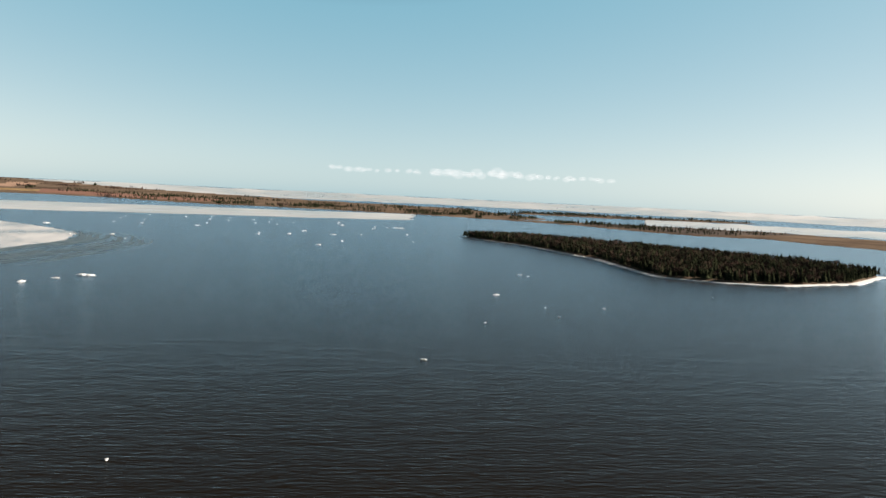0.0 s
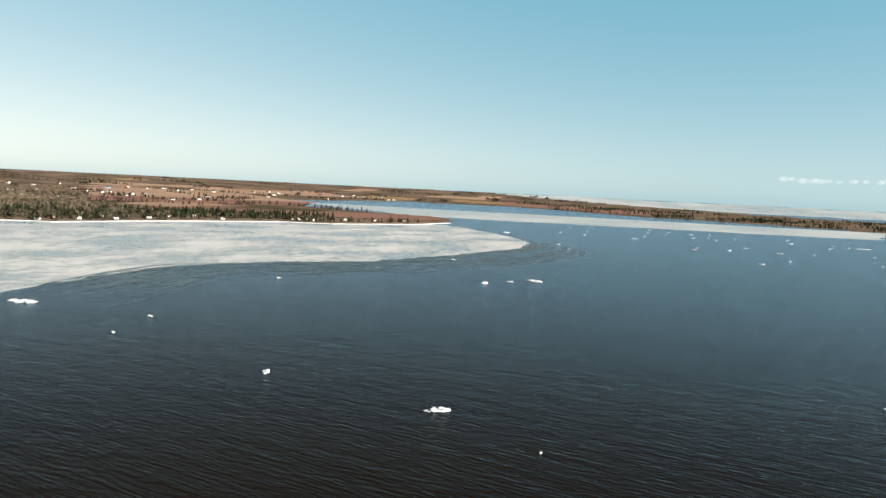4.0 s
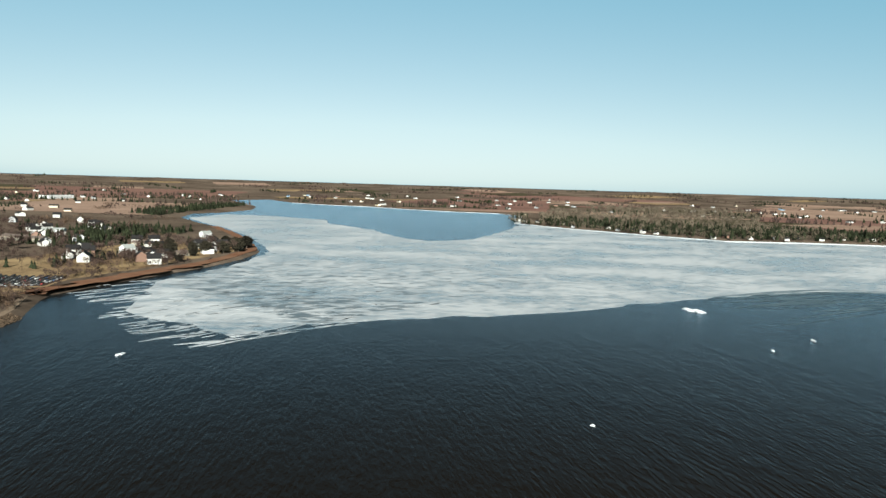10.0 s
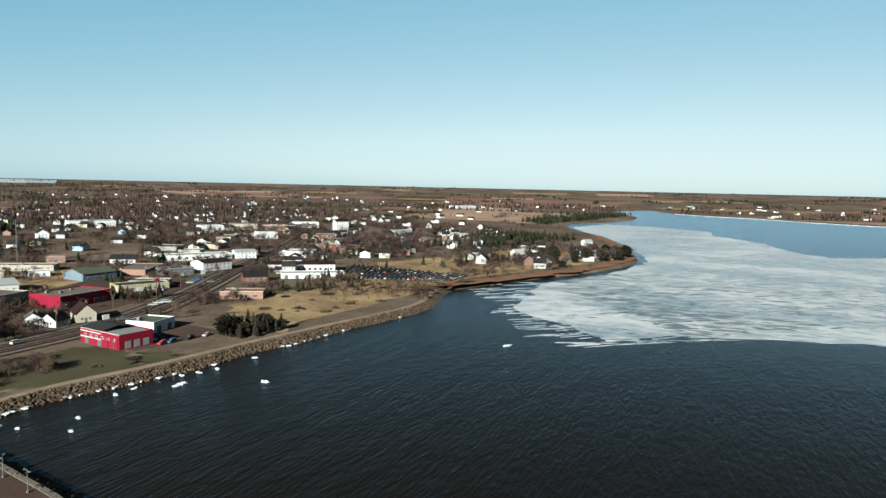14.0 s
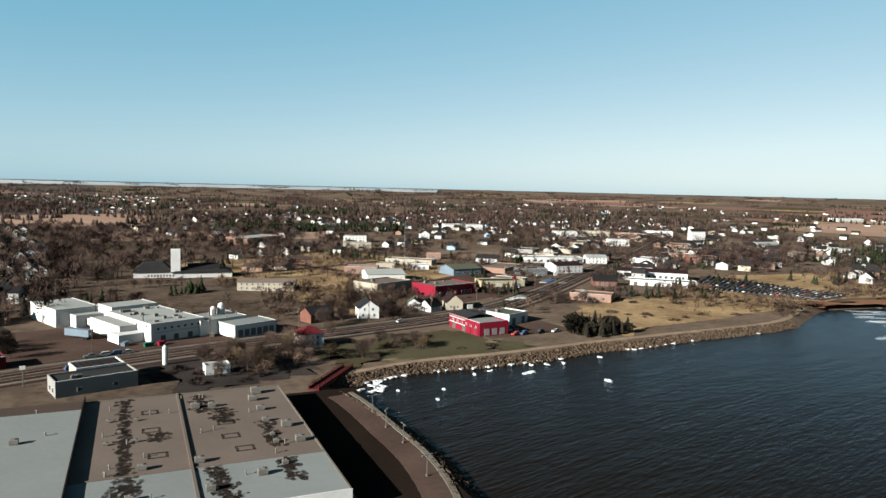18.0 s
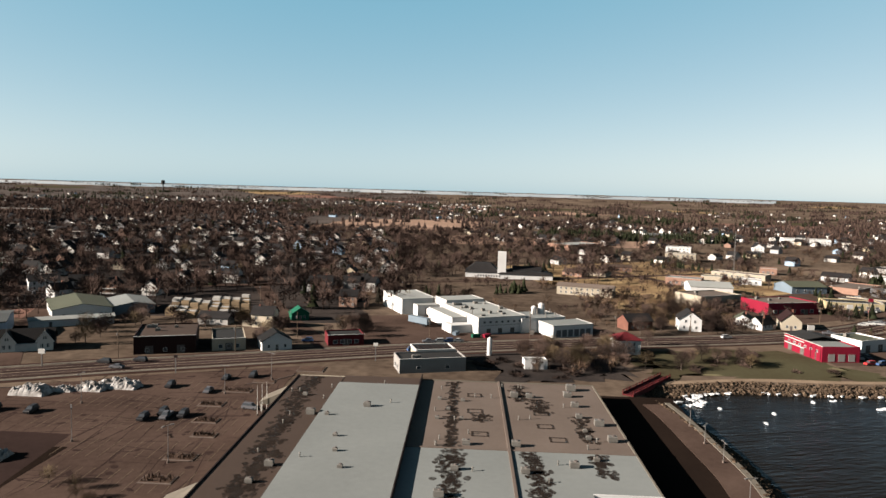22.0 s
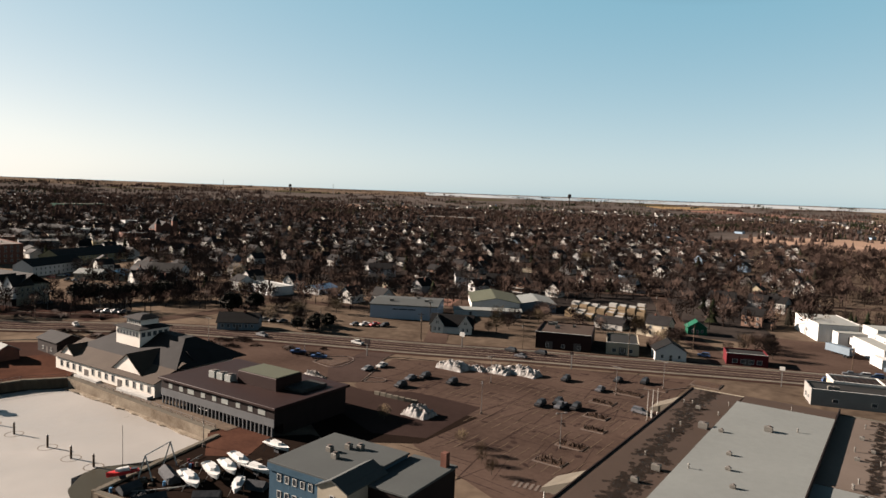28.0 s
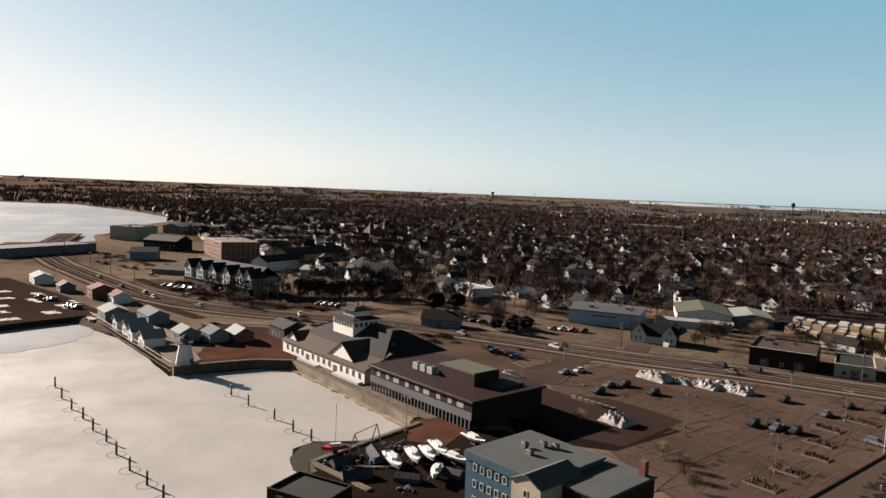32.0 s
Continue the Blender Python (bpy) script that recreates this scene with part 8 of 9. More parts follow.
# stranded ice along the sea wall and in the creek mouth
for line, n, amp in ((SEA_WALL[1:5], 34, 1.4), ([(-88, -196), (-100, -190), (-104, -200)], 40, 2.5), (SEA_WALL[5:9], 12, 1.0)):
    pts = smooth_line(line)
    m = Mesh()
    for k in range(n):
        p = pts[rnd_f.randrange(len(pts))]
        v, f = rock_shape(rnd_f, rnd_f.uniform(0.4, 1.3), rnd_f.uniform(0.3, 0.7), 0.25)
        ox, oy = rnd_f.uniform(-amp, amp), rnd_f.uniform(-0.5, amp)
        m.add([(a + p[0] + ox, b + p[1] + oy, c + 0.4) for a, b, c in v], f)
    tagged(m.make("shore_ice", M["floe"]), "broken white ice stranded along the rocks", "ice", kind="stuff")
# torn ice streaks off the near corner of the sheet
m = Mesh()
for k in range(430):
    u, v = rnd_f.random(), rnd_f.random()
    p = Vector((-300, -60)).lerp(Vector((-440, -170)), u * 1.15) + Vector((-0.75, 0.65)) * (v * 170 - 34)
    ln, wd = rnd_f.uniform(4, 26), rnd_f.uniform(0.35, 1.3)
    a = radians(rnd_f.uniform(118, 150))
    o = []
    for i in range(8):
        t = 2 * math.pi * i / 8
        x, y = ln / 2 * math.cos(t) * rnd_f.uniform(0.8, 1.1), wd * math.sin(t) * rnd_f.uniform(0.6, 1.2)
        o.append((p.x + x * math.cos(a) - y * math.sin(a), p.y + x * math.sin(a) + y * math.cos(a)))
    m.prism(o, -0.05, 0.09)
tagged(m.make("ice_streaks", M["thin_ice"]), "thin torn streaks of ice at the sheet's edge", "ice", kind="stuff")

m = Mesh()
for k in range(520):
    u, v = rnd_f.random(), rnd_f.random() ** 1.5
    p = Vector((-330, -40)).lerp(Vector((-500, -185)), u) + Vector((-0.78, 0.62)) * (v * 240 + 8)
    ln, wd = rnd_f.uniform(5, 24) * (1 - 0.5 * v), rnd_f.uniform(0.8, 3.4) * (1 - 0.6 * v)
    a = radians(rnd_f.uniform(80, 125))
    o = []
    for i in range(8):
        t = 2 * math.pi * i / 8
        x, y = ln / 2 * math.cos(t) * rnd_f.uniform(0.8, 1.1), wd * math.sin(t) * rnd_f.uniform(0.6, 1.2)
        o.append((p.x + x * math.cos(a) - y * math.sin(a), p.y + x * math.sin(a) + y * math.cos(a)))
    if shore_height(np.array([p.x]), np.array([p.y]))[0] < -2 and inside(np.array([p.x]), np.array([p.y]), BIG_ICE)[0]:
        m.prism(o, 0.0, 0.07 + 0.00004 * k)
tagged(m.make("ice_leads", M["wet_lead"]), "dark wet leads torn through the thin ice", "ice", kind="stuff")
EDGE = smooth_line([(-455, 200), (-500, 320), (-482, 409), (-438, 503), (-430, 657), (-437, 804), (-490, 922), (-560, 1000)], 12)
m = Mesh()
for k in range(300):
    i = rnd_f.randrange(len(EDGE) - 16)
    n = rnd_f.randrange(5, 15)
    off, wob, wd = 3 + 95 * rnd_f.random() ** 1.8, rnd_f.uniform(0, 6.3), rnd_f.uniform(0.5, 2.2)
    up, dn = [], []
    for j in range(n + 1):
        p = EDGE[i + j]
        q = off + 5 * math.sin(wob + j * 0.3)
        w = wd * math.sin(math.pi * (j + 0.15) / (n + 0.3)) + 0.05
        up.append((p[0] + q, p[1], 0.03 + 0.0002 * k))
        dn.append((p[0] + q + w * 1.8, p[1], 0.03 + 0.0002 * k))
    c = n + 1
    m.add(up + dn, [(j, j + 1, c + j + 1, c + j) for j in range(n)])
ob = m.make("slush_streaks", M["slush"])
tagged(ob, "thin grey slush drifting off the ice edge", "slush", kind="stuff")

# ---------------------------------------------------------------- vehicles
CAR_PAINT = [material("car_" + n, c, rough=0.5, scale=0.5, spread=2, spec=0.12) for n, c in
             (("black", (0.012, 0.012, 0.013)), ("white", (0.26, 0.26, 0.25)), ("silver", (0.09, 0.092, 0.095)), ("red", (0.22, 0.02, 0.02)), ("blue", (0.03, 0.06, 0.13)), ("grey", (0.06, 0.06, 0.065)))]
CAR_NAMES = ["black", "white", "silver", "dark red", "dark blue", "grey"]
M["tyre"] = material("tyre_rubber", (0.012, 0.012, 0.012), scale=3)


def profile_body(sec, half, inset=0.12):
    """A body from a side outline, its upper edge drawn in a little."""
    n = len(sec)
    zt = max(z for _, z in sec)
    v = []
    for sgn in (-1, 1):
        for x, z in sec:
            k = 1 - inset * max(0, z / zt - 0.4)
            v.append((x, sgn * half * k, z))
    return v, [tuple(range(n)), tuple(range(2 * n - 1, n - 1, -1))] + [(i, n + i, n + (i + 1) % n, (i + 1) % n) for i in range(n)]


def car_template(kind, ci):
    names = ("saloon car", "sport utility car", "pickup truck")
    root = thing("car", "%s %s standing on the asphalt" % (CAR_NAMES[ci], names[kind]), "car", None, "cars of the town")
    if kind == 0:
        body = [(-2.25, 0.3), (2.25, 0.3), (2.3, 0.65), (2.2, 0.82), (1.2, 0.95), (-1.5, 0.98), (-2.2, 0.92), (-2.3, 0.6)]
        cab = [(-1.65, 0.95), (1.15, 0.93), (0.45, 1.42), (-0.95, 1.45)]
    elif kind == 1:
        body = [(-2.25, 0.35), (2.25, 0.35), (2.3, 0.8), (2.15, 1.0), (1.2, 1.08), (-2.1, 1.12), (-2.28, 0.8)]
        cab = [(-2.1, 1.08), (1.2, 1.06), (0.6, 1.68), (-1.85, 1.72)]
    else:
        body = [(-2.7, 0.45), (2.7, 0.45), (2.72, 0.85), (2.6, 1.08), (1.4, 1.15), (-0.6, 1.16), (-2.68, 1.12)]
        cab = [(-0.75, 1.1), (1.4, 1.1), (0.85, 1.75), (-0.6, 1.78)]
    v, f = profile_body(body, 0.9)
    obj("body", v, f, CAR_PAINT[ci], root)
    v, f = profile_body(cab, 0.82, 0.3)
    cabin = obj("cabin", v, f, M["glass"], root, "dark glazed cabin")
    top = [(x, z) for x, z in cab[2:]]
    Mesh().box(top[1][0], -0.62, cab[2][1] - 0.02, top[0][0], 0.62, cab[3][1] + 0.05, 0.03).make("roof_panel", CAR_PAINT[ci], cabin)
    wb = 1.75 if kind == 2 else 1.38
    for sx in (-1, 1):
        for sy in (-1, 1):
            w = Mesh().rod((sx * wb, sy * 0.72, 0.33), (sx * wb, sy * 0.93, 0.33), 0.33, 0.33, 10).make("wheel", M["tyre"], root)
    return root


CARS = {(k, c): None for k in range(3) for c in range(6)}


def put_car(x, y, turn, kind=None, ci=None, z=None):
    kind = rnd_f.choices(range(3), (5, 4, 2))[0] if kind is None else kind
    ci = rnd_f.choices(range(6), (6, 4, 3, 1, 2, 4))[0] if ci is None else ci
    m = pose(x, y, LAND_Z + 0.07 if z is None else z, 0, 0, turn)
    if CARS[kind, ci] is None:
        CARS[kind, ci] = car_template(kind, ci)
        CARS[kind, ci].matrix_world = m
        return CARS[kind, ci]
    return copy_thing(CARS[kind, ci], m)


ROW = -10.7 + 90
for x, y, k, c, a in ((116, -195, 0, 1, 0), (101, -186, 0, 5, 0), (98, -190, 1, 0, 0), (88, -188, 1, 0, 0), (100, -177, 1, 0, 0), (58, -210, 1, 0, 0), (46, -204, 0, 5, 0), (43, -218, 0, 0, 0), (35, -220, 1, 0, 0),
                      (58, -180, 1, 0, 0), (54, -184, 1, 0, 4), (52.5, -181, 2, 5, 0), (48.5, -182, 1, 0, 0), (32, -187, 1, 5, 80), (118, -189, 0, 2, 0)):
    put_car(x, y, ROW + a, k, c)
for x, y, a, c in ((86, -240, -13, 0), (80, -233, -13, 5), (75, -242, -13, 0), (140, -220, 166, 1), (178, -212, 165, 2), (250, -188, 150, 1), (330, -163, 178, 1), (345, -166, -3, 2), (372, -167, -2, 0), (-20, -254, -170, 4),
                   (-110, -265, 2, 0), (-160, -274, -174, 1), (-215, -281, 160, 5), (-260, -303, 148, 1), (-330, -341, 148, 2), (415, -175, 175, 0), (296, -167, 3, 1), (-360, -362, 149, 0), (-290, -318, -30, 0)):
    put_car(x, y, a, None, c, LAND_Z + 0.1)
for x0, y0, dx, dy, n, a in ((300, -214, 5.2, 1.2, 9, 80), (268, -214, -3.4, -1.5, 4, 70), (-190, -226, -4.2, 0.6, 6, 10), (-186, -236, -3.5, 0.4, 4, 80), (205, -236, -4, -1, 5, 60), (160, -252, -4, -1.5, 4, 70), (-40, -270, 4, 0.5, 4, 5),
                              (-270, -330, -4.5, -2.4, 9, 60), (-285, -372, -4.5, -2.4, 9, 60), (-245, -300, -5, -2, 5, 150), (-320, -350, -5, -2.8, 6, 150), (150, -196, -5, 1, 3, 20), (-60, -330, 4, 1, 5, 100), (20, -272, 5, -2, 4, 0), (345, -192, 5, 1, 5, 85), (318, -124, 3.2, 0.4, 5, 80), (348, -124, 3.4, 0.4, 4, 80)):
    for k in range(n):
        if rnd_f.random() < 0.8:
            put_car(x0 + dx * k, y0 + dy * k, a + rnd_f.uniform(-4, 4))
for x, y, yaw, w, d, h, wl_, rf, rise, lb in ROADSIDE + CENTRE:
    if w > 13 and math.hypot(x, y) < 800:
        m = site(x, y, yaw, w)
        for k in range(int(w / 4.5)):
            p = m @ Vector((1.5 + k * 4.2, -9 - 2 * (x % 2), 0))
            if rnd_f.random() < 0.55 and not taken(p.x, p.y) and not near_road(p.x, p.y, 9):
                put_car(p.x, p.y, yaw + 90 + rnd_f.uniform(-5, 5))
# the dealer's crowded yard, too many to tell apart
vs, fs, ix = [], [], []
v0, f0 = profile_body([(-2.25, 0.3), (2.25, 0.3), (2.2, 0.82), (1.2, 0.95), (-2.2, 0.95)], 0.9)
v1, f1 = profile_body([(-1.7, 0.95), (1.15, 0.93), (0.45, 1.45), (-1.1, 1.48)], 0.82, 0.3)
for row in range(13):
    for k in range(24):
        a, b = Vector((-402, -290)).lerp(Vector((-430, -218)), k / 23), Vector((-468, -322)).lerp(Vector((-464, -220)), k / 23)
        p = a.lerp(b, row / 12)
        if rnd_f.random() < 0.88:
            t = radians(20 + rnd_f.uniform(-5, 5))
            ci = rnd_f.choices(range(6), (5, 6, 4, 1, 2, 4))[0]
            for v, f, slot in ((v0, f0, ci), (v1, f1, 6)):
                o = len(vs)
                vs += [(p.x + x * math.cos(t) - y * math.sin(t), p.y + x * math.sin(t) + y * math.cos(t), z + LAND_Z + 0.08) for x, y, z in v]
                fs += [tuple(i + o for i in q) for q in f]
                ix += [slot] * len(f)
tagged(obj("dealer_cars", vs, fs, None, mats=CAR_PAINT + [M["tyre"]], idx=ix), "close rows of parked dealer cars", "cars", kind="stuff")

# ---------------------------------------------------------------- parking lot furniture
M["kerb"] = material("pale_kerb", (0.0825, 0.0650, 0.0550), scale=1)
M["mulch"] = material("dark_shrub_bed", (0.05, 0.03, 0.02), dark=(0.025, 0.016, 0.012), scale=0.8, bump=0.1)
for k, (x, y, w, d) in enumerate(((43, -192, 7, 4.5), (38, -205, 9, 4), (42, -178, 6.5, 4), (40.5, -167, 6, 3.4), (43, -153, 7, 4), (45, -141, 7, 4), (31, -214, 7, 2.6), (17, -229, 9, 7))):
    root = thing("planting_island", "kerbed planting island with low dark shrubs", "planter", pose(x, y, LAND_Z, 0, 0, -10.7), "islands of the mall lot")
    Mesh().box(-w / 2, -d / 2, -0.1, w / 2, d / 2, 0.22, 0.06).make("kerb", M["kerb"], root)
    Mesh().box(-w / 2 + 0.3, -d / 2 + 0.3, 0.2, w / 2 - 0.3, d / 2 - 0.3, 0.28).make("soil", M["mulch"], root)
    r = random.Random(k)
    if k < 6:
        m = Mesh()
        for q in range(60):
            p = Vector((r.uniform(-w / 2 + 0.6, w / 2 - 0.6), r.uniform(-d / 2 + 0.6, d / 2 - 0.6), 0.2))
            g = Vector((r.uniform(-0.5, 0.5), r.uniform(-0.5, 0.5), r.uniform(0.5, 1.1)))
            s = g.orthogonal().normalized() * 0.12
            m.add([p - s, p + s, p + g], [(0, 1, 2)])
        m.make("shrubs", M["twigs"], root)


def lamp_post(x, y, h=8.5):
    root = thing("lamp_post", "tall grey parking lot lamp post", "lamp post", pose(x, y, LAND_Z, 0, 0, x * 17), "lamp posts of the lot")
    Mesh().tube(0, 0, 0, 0.6, 0.3, 0.3, 10).make("footing", M["kerb"], root)
    Mesh().tube(0, 0, 0.6, h, 0.09, 0.06, 8).make("pole", M["steel"], root)
    Mesh().box(-0.9, -0.06, h - 0.1, 0.9, 0.06, h + 0.02).make("arm", M["steel"], root)
    for sx in (-1, 1):
        Mesh().box(sx * 1.1 - 0.35, -0.2, h - 0.14, sx * 1.1 + 0.35, 0.2, h + 0.06, 0.04).make("lamp_head", M["steel"], root)


for x, y in ((41, -202), (45, -150), (29, -217), (78, -195), (70, -165), (-74, -120), (-80, -140), (-85, -165), (-82, -152), (150, -200), (260, -208), (190, -196), (116, -112), (290, -206)):
    lamp_post(x, y, 8.5 if x > 0 else 5.0)
for k in range(3):
    root = thing("flag_pole", "slim white flag pole by the entrance", "flag pole", pose(27.5 + k * 1.0, -186 + 2.2 * k, LAND_Z), "flag poles")
    Mesh().tube(0, 0, 0, 0.4, 0.3, 0.3, 8).make("footing", M["kerb"], root)
    Mesh().tube(0, 0, 0.4, 8.0, 0.09, 0.05, 8).make("pole", M["trim"], root)
    Mesh().tube(0, 0, 8.0, 8.15, 0.1, 0.04, 8).make("finial", M["steel"], root)


def snow_pile(x, y, w, d, h, seed):
    rnd = random.Random(seed)
    n, m_ = 22, 12
    v, f = [], []
    for i in range(n + 1):
        for j in range(m_ + 1):
            u, q = i / n * 2 - 1, j / m_ * 2 - 1
            e = max(0, 1 - u * u) ** 0.6 * max(0, 1 - q * q) ** 0.6
            z = h * e * (0.65 + 0.5 * noise.noise(Vector((u * 3 + seed, q * 2, seed)))) + (rnd.uniform(-0.25, 0.4) + 0.9 * abs(noise.noise(Vector((u * 7, q * 5, seed * 3)))) if e > 0.1 else 0)
            v.append((u * w / 2 * (1 + 0.12 * noise.noise(Vector((q * 3, seed, 1)))), q * d / 2, max(z, -0.05)))
    for i in range(n):
        for j in range(m_):
            k = i * (m_ + 1) + j
            f.append((k, k + m_ + 1, k + m_ + 2, k + 1))
    ob = obj("snow_pile", v, f, M["snow"])
    ob.matrix_world = pose(x, y, LAND_Z + 0.05, 0, 0, -12)
    return tagged(ob, "dirty grey-white ploughed snow pile", "snow pile", "snow piles of the lot")


snow_pile(95, -206, 11, 7, 3.6, 1)
snow_pile(80, -209, 9, 6, 2.6, 2)
snow_pile(73, -211, 13, 6, 3.2, 3)
snow_pile(87, -208, 6, 4, 1.6, 4)
snow_pile(84, -156, 8, 6, 3.2, 5)
snow_pile(129, -174, 6, 3, 1.7, 6)
snow_pile(124, -171, 4, 2.4, 1.2, 7)
for line in ([(113, -176), (114, -181), (116, -190), (120, -202), (119, -209), (110, -211), (98, -213)], [(139, -189), (139, -197), (132, -201), (128, -196), (129, -186), (139, -189)],
             [(112, -176), (107, -179), (108, -182), (113, -181), (112, -176)], [(22, -222), (30, -214), (36, -212)]):
    tagged(ribbon("kerb", smooth_line(line), 0.22, LAND_Z + 0.2, M["kerb"], thick=0.3), "pale concrete kerb round the lot entrance", "kerb", kind="structure")
for line in ([(262, -196), (290, -188), (330, -178), (372, -176), (410, -184)], [(300, -150), (332, -148), (372, -150), (420, -158), (470, -172)], [(250, -232), (262, -214), (276, -204), (300, -196)],
             [(400, -204), (430, -214), (470, -216), (500, -230)], [(216, -176), (232, -170), (246, -160), (252, -150)]):
    tagged(ribbon("kerb", smooth_line(line), 0.5, LAND_Z + 0.2, M["concrete"], thick=0.3), "pale kerb beside the roadside ground", "kerb", kind="structure")
for line in ([(262, -202), (300, -192), (350, -183), (400, -190)], [(420, -222), (460, -230), (520, -236)], [(270, -152), (330, -155), (380, -157)]):
    tagged(ribbon("drive", smooth_line(line), 6, LAND_Z + 0.06, M["asphalt_mid"], thick=0.1), "dark asphalt drive beside the shore road", "road", kind="structure")
tagged(slab("entrance_island", [(138, -190), (138, -196), (132, -199.5), (129, -196), (130, -187.5)], LAND_Z, LAND_Z + 0.2, M["mulch"]), "dark planted island with sign at the lot entrance", "planter", kind="structure")
tagged(slab("entrance_drive", [(116, -171), (106, -168), (95, -174), (86, -173), (72, -170), (75, -141), (88, -138), (106, -150)], LAND_Z, LAND_Z + 0.078, M["asphalt_mid"]), "darker asphalt drive beside the hall", "road", kind="structure")
tagged(slab("crossing_street", [(113, -175), (121, -203), (121, -218), (132, -215), (131, -186), (122, -171)], LAND_Z, LAND_Z + 0.082, M["road"]), "worn street mouth between lot and shore road", "road", kind="structure")
for k in range(9):
    tagged(slab("crossing_stripe", [(48.6 - k * 1.15, -127.6), (48.0 - k * 1.15, -127.7), (48.0 - k * 1.15, -124.7), (48.6 - k * 1.15, -124.6)], LAND_Z + 0.05, LAND_Z + 0.1, M["kerb"]), "worn pale stripe painted on the crossing", "road marking", kind="structure")
r_y = random.Random(33)


def bush_shape():
    m = Mesh()
    for q in range(170):
        d = Vector((r_y.gauss(0, 1), r_y.gauss(0, 1), abs(r_y.gauss(0, 1)))).normalized()
        g = (d + Vector((r_y.uniform(-0.6, 0.6), r_y.uniform(-0.6, 0.6), 0.3))) * r_y.uniform(0.3, 0.7)
        p = Vector((d.x * 1.3, d.y * 1.3, d.z * 0.9)) * r_y.random() ** 0.4
        s = g.orthogonal().normalized() * 0.07
        m.add([p - s, p + s, p + g], [(0, 1, 2)])
    ob = m.make("bush", M["twigs"])
    return tagged(ob, "low round leafless bush on bare ground", "bush", "bushes along the shore road")


BUSHES = [bush_shape() for _ in range(4)]
spots = [(138, -152), (150, -160), (146, -206), (158, -203), (170, -198), (262, -203), (270, -196), (285, -190), (240, -208), (320, -186), (330, -180), (205, -222), (196, -228), (345, -184), (300, -196), (312, -178)]
for poly, n, sd in (([(215, -150), (300, -150), (300, -164), (262, -170), (215, -195)], 22, 401), ([(262, -196), (345, -180), (400, -186), (400, -205), (300, -214)], 26, 402), ([(400, -190), (560, -215), (560, -260), (420, -235)], 30, 403),
                    ([(140, -196), (215, -178), (212, -196), (150, -208)], 14, 404), ([(-96, -214), (-170, -214), (-165, -250), (-100, -250)], 16, 405), ([(-250, -206), (-400, -212), (-390, -280), (-270, -262)], 26, 406), ([(-10, -216), (-75, -212), (-72, -240), (-30, -240)], 16, 407)):
    spots += [p for p in spots_in(poly, n, sd) if not near_road(p[0], p[1], 10)]
for k, (x, y) in enumerate(spots):
    sc = r_y.uniform(0.8, 1.9)
    m = pose(x, y, LAND_Z, 0, 0, r_y.uniform(0, 360)) @ Matrix.Diagonal((sc * r_y.uniform(1, 1.8), sc, sc * 0.8, 1))
    if k < 4:
        BUSHES[k].matrix_world = m
    else:
        b_ = copy_thing(BUSHES[k % 4], m)
        b_.matrix_world = m
for k in range(7):
    ob = Mesh().box(-0.9, -0.45, 0, 0.9, 0.45, 0.95, 0.08).make("concrete_block", M["concrete"])
    ob.matrix_world = pose(102 - k * 2.1, -166.5 + k * 0.35, LAND_Z + 0.05, 0, 0, -10 + k * 3)
    tagged(ob, "pale cast concrete barrier block", "concrete block", "barrier blocks of the lot")


def utility_pole(x, y, turn, h=10.5):
    root = thing("utility_pole", "weathered wooden utility pole with crossarm", "utility pole", pose(x, y, LAND_Z, 0, 0, turn), "utility poles of the streets")
    Mesh().tube(0, 0, -0.3, h, 0.17, 0.11, 7).make("pole", M["timber"], root)
    Mesh().box(-1.1, -0.07, h - 0.9, 1.1, 0.07, h - 0.72).make("crossarm", M["timber"], root)
    Mesh().tube(0.3, 0.25, h - 2.4, h - 1.5, 0.24, 0.24, 8).make("transformer", M["steel"], root)


main = smooth_line(ROADS[0], 4)
last = Vector((9999, 9999))
for i in range(6, len(main) - 8):
    p = Vector(main[i])
    if (p - last).length > 34:
        d = (Vector(main[i + 1]) - Vector(main[i - 1])).normalized()
        q = p + Vector((d.y, -d.x)) * (11 if (d.y * p.x - d.x * p.y) > 0 else -11)
        if not taken(q.x, q.y):
            utility_pole(q.x, q.y, math.degrees(math.atan2(d.y, d.x)) + 90)
        last = p
for ln in SIDE_STREETS[:4]:
    for p in smooth_line(ln, 4)[1:9:2]:
        utility_pole(p[0] + 6.5, p[1], 20)


def pylon_sign(x, y, h, w, mat, label, turn):
    root = thing("pylon_sign", label, "sign", pose(x, y, LAND_Z, 0, 0, turn), "roadside signs")
    Mesh().box(-0.15, -0.15, 0, 0.15, 0.15, h).make("post", M["steel"], root)
    board = Mesh().box(-w / 2, -0.18, h - w * 0.7, w / 2, 0.18, h, 0.04).make("board", mat, root)
    Mesh().box(-w * 0.36, -0.2, h - w * 0.42, w * 0.36, -0.185, h - w * 0.3).make("bar", M["door"], board)


for x, y, h, w, mt, lb in ((104, -236, 6, 2.2, "trim", "round-cornered pale sign on a post"), (-5, -240, 6.5, 1.6, "trim", "slim white roadside sign"), (-196, -268, 7, 3, "trim", "white shop sign on a post"), (-255, -318, 8, 3, "trim", "white store sign on a post"),
                           (-320, -338, 9, 3, "trim", "tall white sign beside the road"), (60, -226, 6, 1.2, "dark_brown", "dark slim mall sign"), (-290, -345, 7, 2.6, "red_wall", "red and white store sign"), (128, -206, 6, 2.4, "dark_brown", "dark sign frame at the lot entrance")):
    pylon_sign(x, y, h, w, M[mt], lb, -10)

